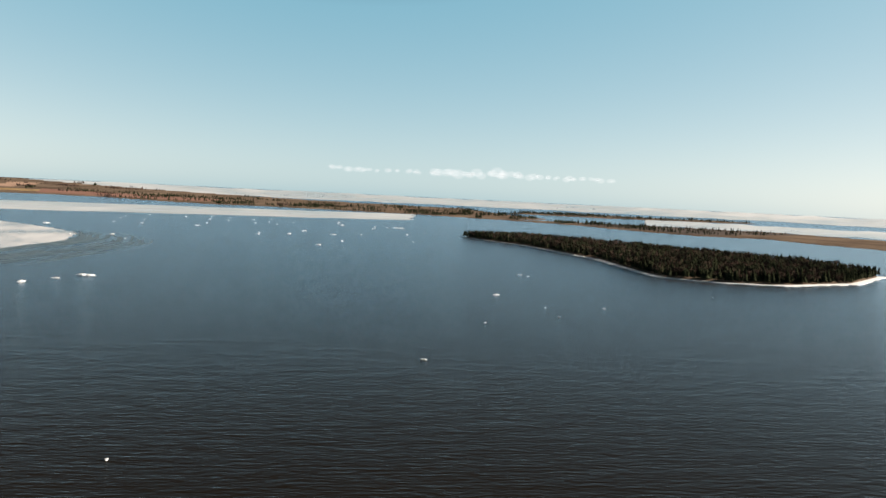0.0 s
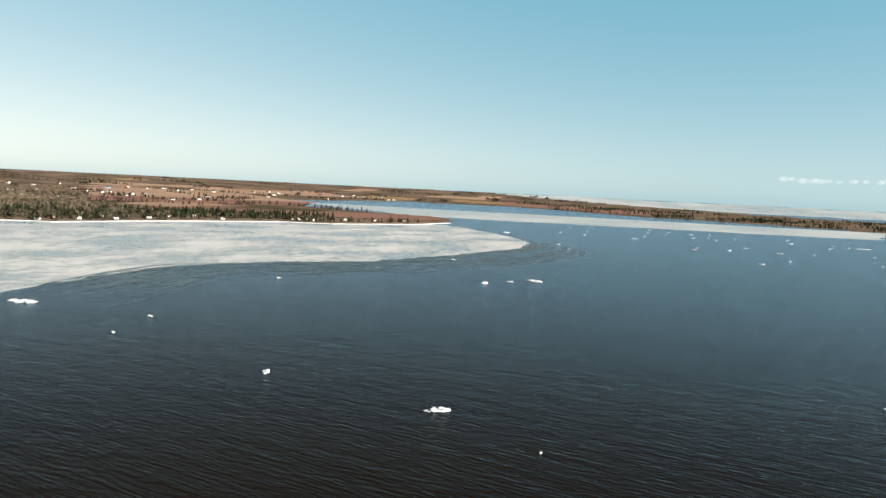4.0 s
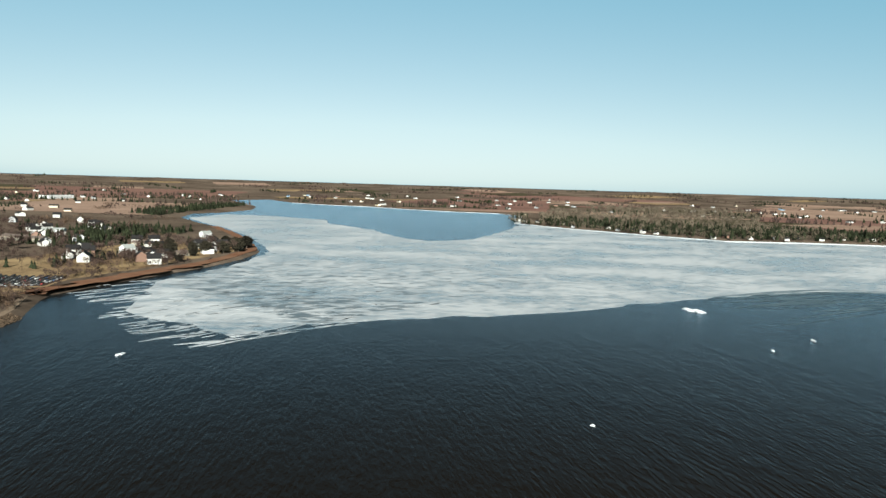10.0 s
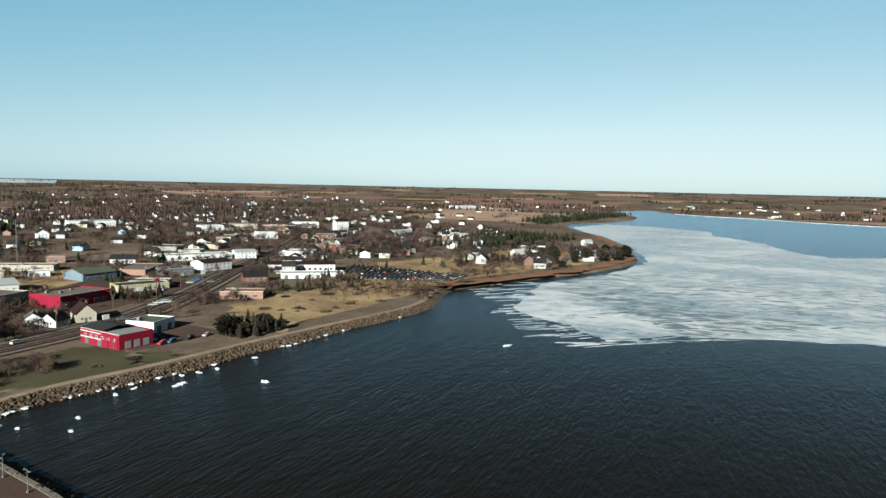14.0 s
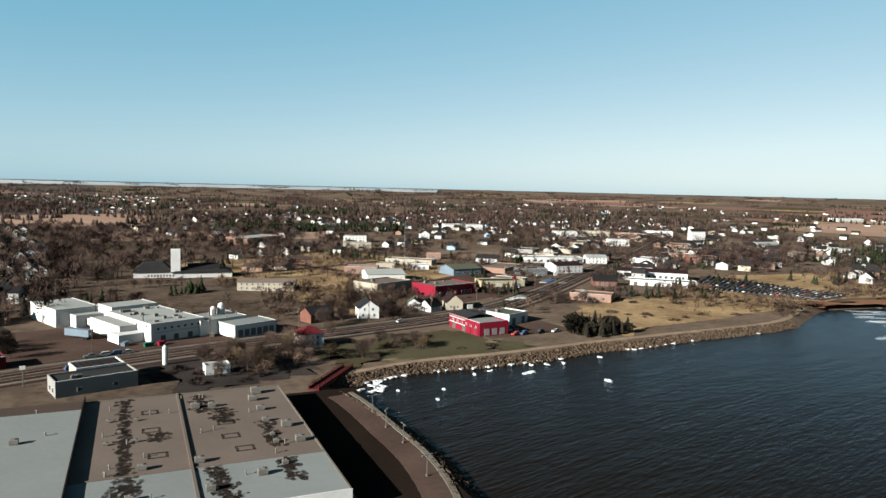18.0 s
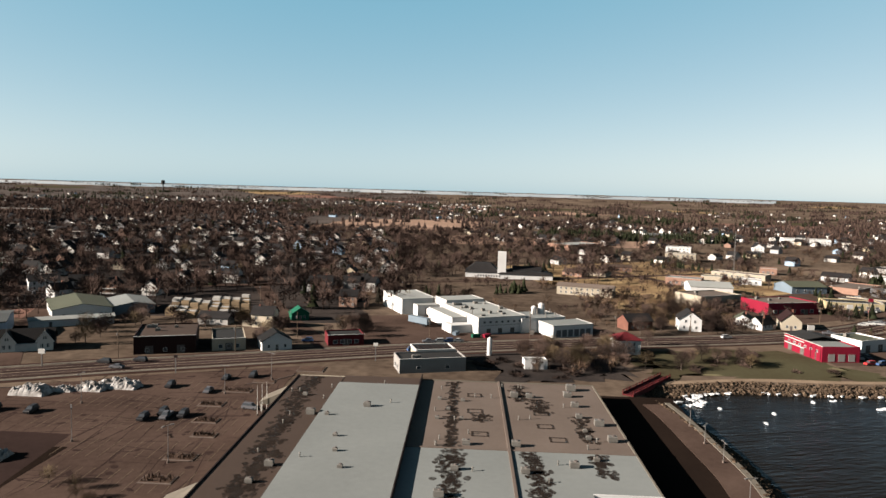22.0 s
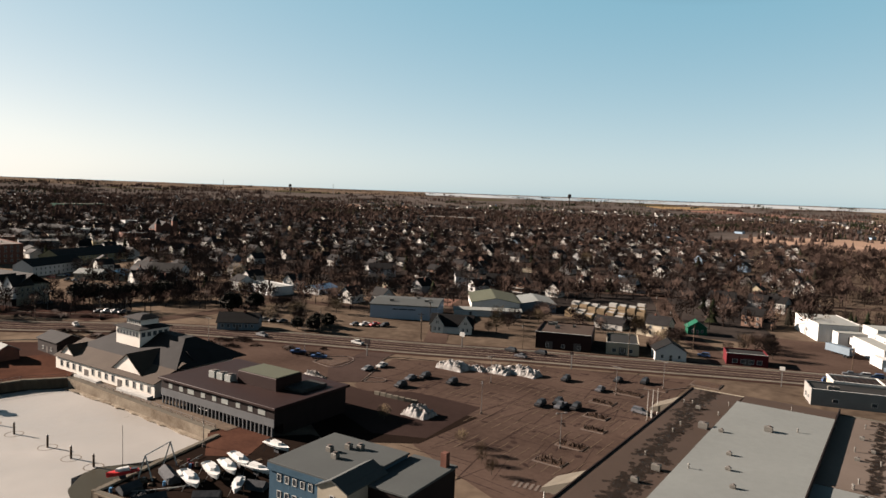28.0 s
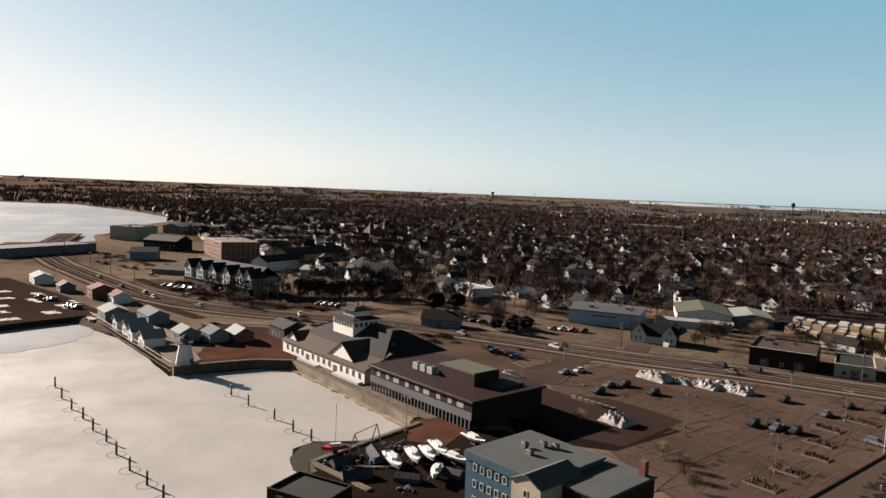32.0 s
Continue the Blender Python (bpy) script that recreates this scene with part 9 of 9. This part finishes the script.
tank = thing("storage_tank", "white upright gas tank on the forecourt", "tank", pose(-48, -247, LAND_Z))
Mesh().tube(0, 0, 0, 6.2, 0.9, 0.9, 14).make("shell", M["white_wall"], tank)
Mesh().tube(0, 0, 6.2, 6.9, 0.9, 0.3, 14).make("dome", M["white_wall"], tank)
flat_block("shed", "small white shed beside the creek", "shed", site(-56, -226, 175, 7), 8, 5, 2.8, M["white_wall"], M["roof_white"], doors=1)

# red footbridge over the creek mouth
bridge = thing("footbridge", "dark red timber footbridge over the creek", "bridge", pose(-79.5, -192.8, LAND_Z, 0, 0, 222))
M["red_timber"] = material("dark_red_timber", (0.0560, 0.0085, 0.0090), dark=(0.0330, 0.0050, 0.0055), scale=1)
BRIDGE_LEN = 29.5
Mesh().box(0, -1.7, 0.1, BRIDGE_LEN, 1.7, 0.4).make("deck", M["red_timber"], bridge)
for sy in (-1.7, 1.7):
    Mesh().box(0, sy - 0.08, 1.5, BRIDGE_LEN, sy + 0.08, 1.66).make("rail", M["red_timber"], bridge)
    Mesh().box(0, sy - 0.06, -0.5, BRIDGE_LEN, sy + 0.06, 0.1).make("girder", M["red_timber"], bridge)
    for k in range(13):
        x = k * (BRIDGE_LEN - 0.2) / 12
        Mesh().box(x, sy - 0.1, 0.1, x + 0.2, sy + 0.1, 1.75).make("post", M["red_timber"], bridge)
        if k < 12:
            a_, b_ = (0.35, 1.5) if k % 2 else (1.5, 0.35)
            Mesh().rod((x + 0.1, sy, a_), (x + 0.1 + BRIDGE_LEN / 12, sy, b_), 0.09, 0.09, 4).make("brace", M["red_timber"], bridge)
            Mesh().box(x + 0.2, sy - 0.03, 0.4, x + BRIDGE_LEN / 12, sy + 0.03, 1.0).make("panel", M["red_timber"], bridge)
for k in range(1, 5):
    for sy in (-1.3, 1.3):
        Mesh().box(k * 6 - 0.15, sy - 0.15, -3.4, k * 6 + 0.15, sy + 0.15, 0.1).make("pier_post", M["red_timber"], bridge)

# lumber yard
M["lumber"] = material("fresh_pale_lumber", (0.1300, 0.0960, 0.0600), dark=(0.0800, 0.0560, 0.0330), scale=0.8, stretch=(0.3, 2, 2), per_object=0.25)
M["wrap"] = material("white_lumber_wrap", (0.2500, 0.2450, 0.2300), dark=(0.1500, 0.1420, 0.1280), scale=0.9, spread=0.8, bump=0.05)
for i in range(8):
    for j in range(7):
        if (i * 5 + j * 3) % 11 == 0:
            continue
        h = 1.7 + 1.5 * ((i * 7 + j * 3) % 4) / 3
        wrapped = (i * 3 + j * 5) % 7 in (1, 4) or j > 4
        root = thing("lumber_stack", "strapped stack of lumber in white wrapping" if wrapped else "strapped stack of pale sawn lumber", "lumber stack",
                     pose(84 - i * 4.7 + j * 0.9, -322 - j * 7.5 - i * 1.1, LAND_Z, 0, 0, -12), "stacks of the lumber yard")
        Mesh().box(-1.7, -0.9, 0, -1.5, 0.9, 0.15).box(1.5, -0.9, 0, 1.7, 0.9, 0.15).make("bearer", M["timber"], root)
        Mesh().box(-2.1, -1.1, 0.15, 2.1, 1.1, h / 2, 0.03).make("timber_pack", M["lumber"], root)
        Mesh().box(-2.0, -1.05, h / 2 + 0.08, 2.0, 1.05, h, 0.03).make("timber_pack", M["wrap"] if wrapped else M["lumber"], root, "white wrapped pack" if wrapped else "")

# ---------------------------------------------------------------- harbour
M["wet_ice"] = material("wet_grey_ice", (0.1, 0.085, 0.065), scale=1)


def pile(x, y):
    root = thing("mooring_pile", "dark timber mooring pile frozen into the ice", "mooring pile", pose(x, y, 0), "mooring piles of the harbour")
    Mesh().tube(0, 0, -0.5, 2.7, 0.24, 0.22, 8).make("post", M["timber"], root)
    Mesh().tube(0, 0, 2.7, 2.95, 0.27, 0.1, 8).make("cap", M["steel"], root)
    v, f = [], []
    for i in range(20):
        a = 2 * math.pi * i / 20
        for r, z in ((1.85, 0.062), (1.95, 0.1), (2.1, 0.062)):
            v.append((r * math.cos(a), r * math.sin(a), z))
    for i in range(20):
        for k in range(2):
            f.append((i * 3 + k, i * 3 + k + 1, ((i + 1) % 20) * 3 + k + 1, ((i + 1) % 20) * 3 + k))
    obj("ice_ring", v, f, M["wet_ice"], root, "wet dark ring in the ice")


for x, y in ((175, -104), (164, -102), (150, -100), (140, -98), (132, -97), (214, -73), (202, -70), (191, -68), (182, -67), (172, -65), (163, -64), (154, -62), (144, -60), (135, -59), (127, -58)):
    pile(x, y)


def lighthouse():
    root = thing("lighthouse", "small white octagonal lighthouse with gallery", "lighthouse", pose(205.5, -107.5, LAND_Z, 0, 0, 20))
    oct_ = [(math.cos(math.pi * (i + 0.5) / 4), math.sin(math.pi * (i + 0.5) / 4)) for i in range(8)]
    Mesh().prism([(x * 3.0, y * 3.0) for x, y in oct_], -0.3, 6.6, 0.62).make("tower", M["white_wall"], root)
    gal = Mesh().prism([(x * 2.5, y * 2.5) for x, y in oct_], 6.6, 6.85).make("gallery", M["roof_dark"], root)
    for x, y in oct_:
        Mesh().box(x * 2.4 - 0.05, y * 2.4 - 0.05, 6.85, x * 2.4 + 0.05, y * 2.4 + 0.05, 7.8).make("post", M["trim"], gal)
    Mesh().prism([(x * 1.2, y * 1.2) for x, y in oct_], 6.85, 8.4).make("lantern", M["glass"], root)
    Mesh().prism([(x * 1.6, y * 1.6) for x, y in oct_], 8.4, 9.4, 0.1).make("roof", M["roof_dark"], root)
    window(root, 0, -2.45, 2.6, 0, 0.9, 1.2)
    Mesh().box(-2.85, -0.6, 0, -2.5, 0.6, 2.1).make("door", M["door"], root)


lighthouse()
WHARF = [(204, -104), (253, -117), (262, -119), (305, -123), (306, -133), (262, -131), (232, -124), (207, -114)]
tagged(slab("wharf_deck", WHARF, LAND_Z - 0.1, LAND_Z + 0.25, M["timber"]), "grey timber wharf deck with shops", "wharf", kind="structure")
wharf = thing("wharf_edge", "dark timber wharf edge standing on posts", "wharf", Matrix.Identity(4))
for k in range(44):
    p = Vector((206, -103.4)).lerp(Vector((304, -121.6)), k / 43)
    Mesh().tube(p.x, p.y, -1, LAND_Z - 0.05, 0.2, 0.18, 6).make("post", M["timber"], wharf)
    Mesh().box(p.x - 0.05, p.y - 0.05, LAND_Z + 0.2, p.x + 0.05, p.y + 0.05, LAND_Z + 1.2).make("baluster", M["trim"], wharf)
Mesh().rod((206, -103.4, LAND_Z + 1.2), (304, -121.6, LAND_Z + 1.2), 0.1).make("rail", M["trim"], wharf)
Mesh().rod((206, -103.4, LAND_Z - 0.2), (304, -121.6, LAND_Z - 0.2), 0.22, 0.22, 4).make("fascia", M["quay"], wharf)
Mesh().rod((206, -103.2, 0.9), (304, -121.4, 0.9), 0.12, 0.12, 4).make("waling", M["timber"], wharf)
for k, (x, y, w, d, h, wl_, rf, ax, lb) in enumerate((
        (274, -117, 6, 7, 3.2, "white_wall", "roof_grey", "y", "pale gabled wharf shop with grey roof"), (262, -115, 6, 7, 3.2, "white_wall", "roof_grey", "y", "pale gabled wharf shop with grey roof"),
        (252, -112, 6.5, 7, 3.2, "white_wall", "roof_grey", "y", "pale gabled wharf shop with grey roof"), (240, -110, 7, 7, 3.2, "white_wall", "roof_grey", "y", "white gabled wharf shop"),
        (298, -122, 13, 9, 3.6, "grey_wall", "roof_grey", "x", "long grey wharf building"), (284, -132, 15, 8, 3.4, "blue_grey", "roof_blue", "x", "blue-grey wharf shop with dormers"),
        (243, -124, 9, 7, 3.0, "blue_grey", "roof_grey", "x", "pale blue wharf shop"), (235, -131, 9, 7, 3.0, "blue_grey", "roof_blue", "x", "blue wharf shop with grey roof"),
        (230, -138, 9, 7, 3.0, "brick", "roof_white", "x", "dull red-walled wharf shop with white roof"), (226, -154, 13, 9, 4.2, "dark_brown", "shingle", "x", "dark weathered barn by the road"),
        (352, -141, 11, 10, 4.6, "brick", "red_roof", "x", "brown house with dark red roof"), (335, -143, 11, 8, 3.2, "white_wall", "red_roof", "x", "low pale building with dark red roof"),
        (380, -138, 10, 7, 3, "grey_wall", "roof_dark", "x", "low grey quay shed"), (420, -140, 16, 9, 3.6, "white_wall", "roof_grey", "x", "white quay shed with grey roof"))):
    gable_block("harbour_shop", lb, "shop", pose(x, y, LAND_Z + 0.2, 0, 0, 168), w, d, h, 2.2 if ax == "y" else 1.9, M[wl_], M[rf], [("front", 2, 0.9, 1.0, 1.2), ("left", 2, 0.9, 1.0, 1.2)], ax, "shops of the wharf")

M["hull"] = material("white_gelcoat", (0.36, 0.36, 0.35), dark=(0.27, 0.27, 0.26), rough=0.35, scale=0.6, spread=1.2)
M["hull_red"] = material("red_hull_paint", (0.4, 0.03, 0.03), rough=0.4, scale=0.6)
M["tarp"] = material("dark_tarpaulin", (0.035, 0.037, 0.04), scale=0.8, bump=0.1, bump_scale=1.5)


def boat(x, y, turn, ln=8.5, hull=None, mast=False, label="white sailing boat laid up on stands"):
    root = thing("boat", label, "boat", pose(x, y, LAND_Z + 0.05, 0, 0, turn), "boats laid up in the yard")
    st = [(-0.5, 0.72, 0.62), (-0.3, 0.92, 0.8), (0.0, 1.0, 0.9), (0.25, 0.8, 0.95), (0.42, 0.4, 1.05), (0.5, 0.04, 1.15)]
    v, f = [], []
    beam = ln * 0.16
    for t, w, z in st:
        v += [(t * ln, -w * beam, 1.0 + z), (t * ln, -w * beam * 0.75, 1.35), (t * ln * 0.92, 0, 0.9 + 0.35 * abs(t)), (t * ln, w * beam * 0.75, 1.35), (t * ln, w * beam, 1.0 + z), (t * ln, 0, 1.06 + z)]
    for i in range(len(st) - 1):
        for k in range(6):
            a, b = i * 6 + k, i * 6 + (k + 1) % 6
            f.append((a, b, b + 6, a + 6))
    f.append(tuple(range(6))[::-1])
    obj("hull", v, f, hull or M["hull"], root)
    Mesh().prism([(-0.22 * ln, -beam * 0.55), (0.16 * ln, -beam * 0.45), (0.24 * ln, 0), (0.16 * ln, beam * 0.45), (-0.22 * ln, beam * 0.55)], 1.85, 2.5, 0.86).make("cabin", M["hull"], root)
    Mesh().box(-0.45 * ln, -beam * 0.4, 1.9, -0.25 * ln, beam * 0.4, 2.0).make("cockpit", M["glass"], root)
    Mesh().box(-0.1 * ln, -0.12, -0.05, 0.1 * ln, 0.12, 1.1).make("keel", M["tarp"], root)
    for sx, sy in ((-0.3, -1), (-0.3, 1), (0.2, -1), (0.2, 1)):
        Mesh().rod((sx * ln, sy * beam * 1.3, 0), (sx * ln, sy * beam * 0.7, 1.45), 0.05).make("stand", M["steel"], root)
    if mast:
        Mesh().rod((0, 0, 2.4), (0, 0, 11), 0.07, 0.05).make("mast", M["steel"], root)


for k, (x, y, a, ln) in enumerate(((104, -95, 150, 9.5), (103, -100, 145, 9.0), (101.5, -103, 148, 8.5), (102, -107, 150, 9.0), (100, -117, 165, 8.0), (96, -105, 170, 7.5), (94, -97, 120, 7.0))):
    boat(x, y, a, ln, None, False, "white sailing boat laid up on stands" if ln > 8 else "small white motor boat laid up on stands")
boat(117, -91, 60, 6.0, M["hull_red"], True, "small red boat beside the slipway")
for x, y, w, a in ((97, -92, 5, 30), (105, -86, 6, 60), (110, -96, 7, 150), (92, -100, 4, 10), (112, -88, 4, 80)):
    ob = Mesh().gable_wall(-w / 2, -1.2, w / 2, 1.2, 0, 0.9, 0.8).make("covered_boat", M["tarp"])
    ob.matrix_world = pose(x, y, LAND_Z + 0.05, 0, 0, a)
    tagged(ob, "small boat under a dark tarpaulin", "boat", "boats laid up in the yard")
hoist = thing("boat_hoist", "white steel boat hoist frame on the quay", "hoist", pose(114, -97, LAND_Z, 0, 0, 100))
for sx in (-4, 4):
    Mesh().rod((sx, -1.6, 0), (sx, 0, 5), 0.14).make("leg", M["trim"], hoist)
    Mesh().rod((sx, 1.6, 0), (sx, 0, 5), 0.14).make("leg", M["trim"], hoist)
Mesh().rod((-4, 0, 5), (4, 0, 5), 0.16).make("beam", M["trim"], hoist)
r_q = random.Random(61)


def pallet(x, y, a):
    p = thing("pallet", "weathered timber pallet on the yard", "pallet", pose(x, y, LAND_Z + 0.05, 0, 0, a), "pallets of the boat yard")
    for k in range(3):
        Mesh().box(-0.6, -0.5 + k * 0.45, 0, 0.6, -0.4 + k * 0.45, 0.1).make("bearer", M["timber"], p)
    for k in range(5):
        Mesh().box(-0.6 + k * 0.27, -0.5, 0.1, -0.45 + k * 0.27, 0.5, 0.13).make("board", M["timber"], p)


def drum(x, y, mt, lb):
    p = Mesh().tube(0, 0, 0, 0.3, 0.29, 0.29, 12).tube(0, 0, 0.3, 0.33, 0.31, 0.31, 12).tube(0, 0, 0.33, 0.88, 0.29, 0.29, 12).make("drum", mt)
    p.location = (x, y, LAND_Z + 0.05)
    tagged(p, lb, "drum", "drums of the boat yard")


for k in range(12):
    pallet(r_q.uniform(92, 115), r_q.uniform(-112, -86), r_q.uniform(0, 180))
for k in range(9):
    drum(r_q.uniform(106, 116), r_q.uniform(-104, -86), (M["steel_blue"], M["red_roof"], M["plant_metal"])[k % 3], ("blue oil drum on the yard", "dull red oil drum on the yard", "grey steel drum on the yard")[k % 3])
for k, (x, y, a, ln) in enumerate(((108, -90, 40, 9), (106, -92, 44, 8), (98, -108, 150, 10), (112, -104, 95, 7))):
    sp = Mesh().rod((-ln / 2, 0, 0.35), (ln / 2, 0, 0.35), 0.08, 0.06, 6).box(-ln * 0.3, -0.3, 0, -ln * 0.3 + 0.15, 0.3, 0.28).box(ln * 0.3, -0.3, 0, ln * 0.3 + 0.15, 0.3, 0.28).make("lying_mast", M["trim"])
    sp.matrix_world = pose(x, y, LAND_Z + 0.05, 0, 0, a)
    tagged(sp, "white mast lying on timber chocks", "mast", "masts of the boat yard")
for k, (x, y, w) in enumerate(((111, -90, 2.6), (109, -87.5, 1.8), (113, -92, 1.6), (94, -89, 2.2))):
    hp = Mesh()
    for q in range(14):
        v, f = rock_shape(r_q, r_q.uniform(0.2, 0.6), r_q.uniform(0.15, 0.4), r_q.uniform(0.1, 0.35))
        ox, oy = r_q.gauss(0, w / 3), r_q.gauss(0, w / 3)
        hp.add([(a + ox, b + oy, c + 0.25) for a, b, c in v], f)
    hp = hp.make("gear_heap", M["tarp"] if k % 2 else M["timber"])
    hp.location = (x, y, LAND_Z + 0.05)
    tagged(hp, "heap of nets, rope and harbour gear", "gear", kind="stuff")
flat_block("quay_house", "dark flat-roofed quay house at the basin", "quay house", pose(108, -67, LAND_Z, 0, 0, 192), 12, 9, 2.5, M["dark_brown"], M["roof_dark"], [("front", 3, 0.9, 1.4, 1.3)], doors=1)

# the quay west of the wharf, the open water before it and old snow along its edge
tagged(slab("quay_apron", [(304, -128), (303, -100), (302, -86), (303, -40), (420, -40), (440, -136), (360, -134)], -1.5, LAND_Z + 0.03, M["asphalt_mid"]), "worn grey-brown quay apron by the harbour", "quay", kind="structure")
tagged(slab("grey_ice", wavy([(303, -86), (303, -118), (290, -116), (276, -109), (268, -98), (264, -84), (266, -60), (303, -60)], 3, 1.2, 71), -0.2, 0.12, M["bay_ice"]), "smooth grey ice in a gap of the harbour ice", "ice", kind="structure")
for k, (x, y, w, d) in enumerate(((312, -90, 5, 16), (318, -112, 8, 5), (330, -122, 12, 4), (345, -100, 6, 9), (296, -119, 6, 2.4), (352, -118, 14, 3), (366, -108, 5, 11), (372, -126, 9, 4), (330, -98, 7, 3), (388, -116, 6, 7), (340, -130, 8, 2))):
    tagged(slab("snow_patch", wavy([(x - w / 2, y - d / 2), (x + w / 2, y - d / 2), (x + w / 2, y + d / 2), (x - w / 2, y + d / 2)], 1.2, 0.9, 80 + k), 0.3 if k == 4 else LAND_Z, LAND_Z + 0.14, M["snow"]), "thin patch of old trodden snow", "snow", kind="structure")

tagged(slab("bay_ice", [(560, -330), (640, -150), (2300, -150), (2300, -1300), (560, -1300)], -0.2, 0.22, M["bay_ice"]), "smooth pale ice over the western bay", "ice", kind="structure")

# ---------------------------------------------------------------- far landmarks
def water_tower(a, r, h, label):
    x, y = polar(a, r)
    root = thing("water_tower", label, "water tower", pose(x, y, ground_z(x, y)), "water towers")
    Mesh().tube(0, 0, -1, h * 0.62, 3.2, 2.6, 14).make("column", M["roof_dark"], root)
    Mesh().tube(0, 0, h * 0.62, h * 0.74, 2.6, 9, 18).tube(0, 0, h * 0.74, h * 0.93, 9, 9, 18).tube(0, 0, h * 0.93, h, 9, 2, 18).make("tank", M["roof_dark"], root)


water_tower(193.35, 3740, 62, "dark water tower on the skyline")
water_tower(215.9, 4300, 45, "tall water tower beyond the town")
for a, r, h in ((149.1, 543, 38), (212.5, 4200, 60), (221, 4100, 60), (236, 3900, 55)):
    x, y = polar(a, r)
    root = thing("radio_mast", "slender grey lattice radio mast", "mast", pose(x, y, ground_z(x, y)), "radio masts")
    wd = 0.5 if r < 1000 else 1.6
    for k in range(3):
        t = 2 * math.pi * k / 3
        Mesh().rod((wd * math.cos(t), wd * math.sin(t), -0.5), (wd * 0.3 * math.cos(t), wd * 0.3 * math.sin(t), h), 0.09 * (1 if r < 1000 else 5)).make("leg", M["steel"], root)
    for q in range(1, 12):
        z = h * q / 12
        Mesh().prism([(wd * (1 - 0.7 * q / 12) * math.cos(2 * math.pi * k / 3), wd * (1 - 0.7 * q / 12) * math.sin(2 * math.pi * k / 3)) for k in range(3)], z, z + 0.12).make("brace", M["steel"], root)

# a low line of fair-weather cloud over the sea
M["cloud"] = bpy.data.materials.new("thin_cloud")
M["cloud"].use_nodes = True
cb = M["cloud"].node_tree.nodes["Principled BSDF"]
cb.inputs["Base Color"].default_value, cb.inputs["Roughness"].default_value, cb.inputs["Alpha"].default_value = (0.0, 0.0, 0.0, 1), 1.0, 0.07
cb.inputs["Specular IOR Level"].default_value = 0.0
# the cloud's sunlit paleness is a glow of its own over a black base
cb.inputs["Emission Color"].default_value, cb.inputs["Emission Strength"].default_value = (0.95, 0.97, 1.0, 1), 0.28
rnd_c = random.Random(14)
m = Mesh()
for k in range(34):
    a = 9.5 - k * 0.68 + rnd_c.uniform(-0.3, 0.3)
    x, y = polar(a, 4750)
    s = rnd_c.uniform(0.5, 1.0) * (1.3 if 12 < k < 24 else 0.75)
    bm = bmesh.new()
    bmesh.ops.create_icosphere(bm, subdivisions=3, radius=1)
    for q in range(2):
        cx, cz, r = (rnd_c.uniform(4, 22) + q * 26 - 26) * s, rnd_c.uniform(0, 14) * s, rnd_c.uniform(13, 25) * s
        m.add([(x + cx + v.co.x * r * 1.7, y + v.co.y * r, 226 + cz * 1.6 + v.co.z * r * 1.15 * (1 + 0.3 * noise.noise(v.co * 2 + Vector((k, q, 0))))) for v in bm.verts], [[v.index for v in f_.verts] for f_ in bm.faces])
    bm.free()
ob = m.make("backdrop_cloud_bank", M["cloud"], smooth=True)
ob.visible_shadow = False
tagged(ob, "low bank of small pale clouds over the sea", "cloud", kind="structure")
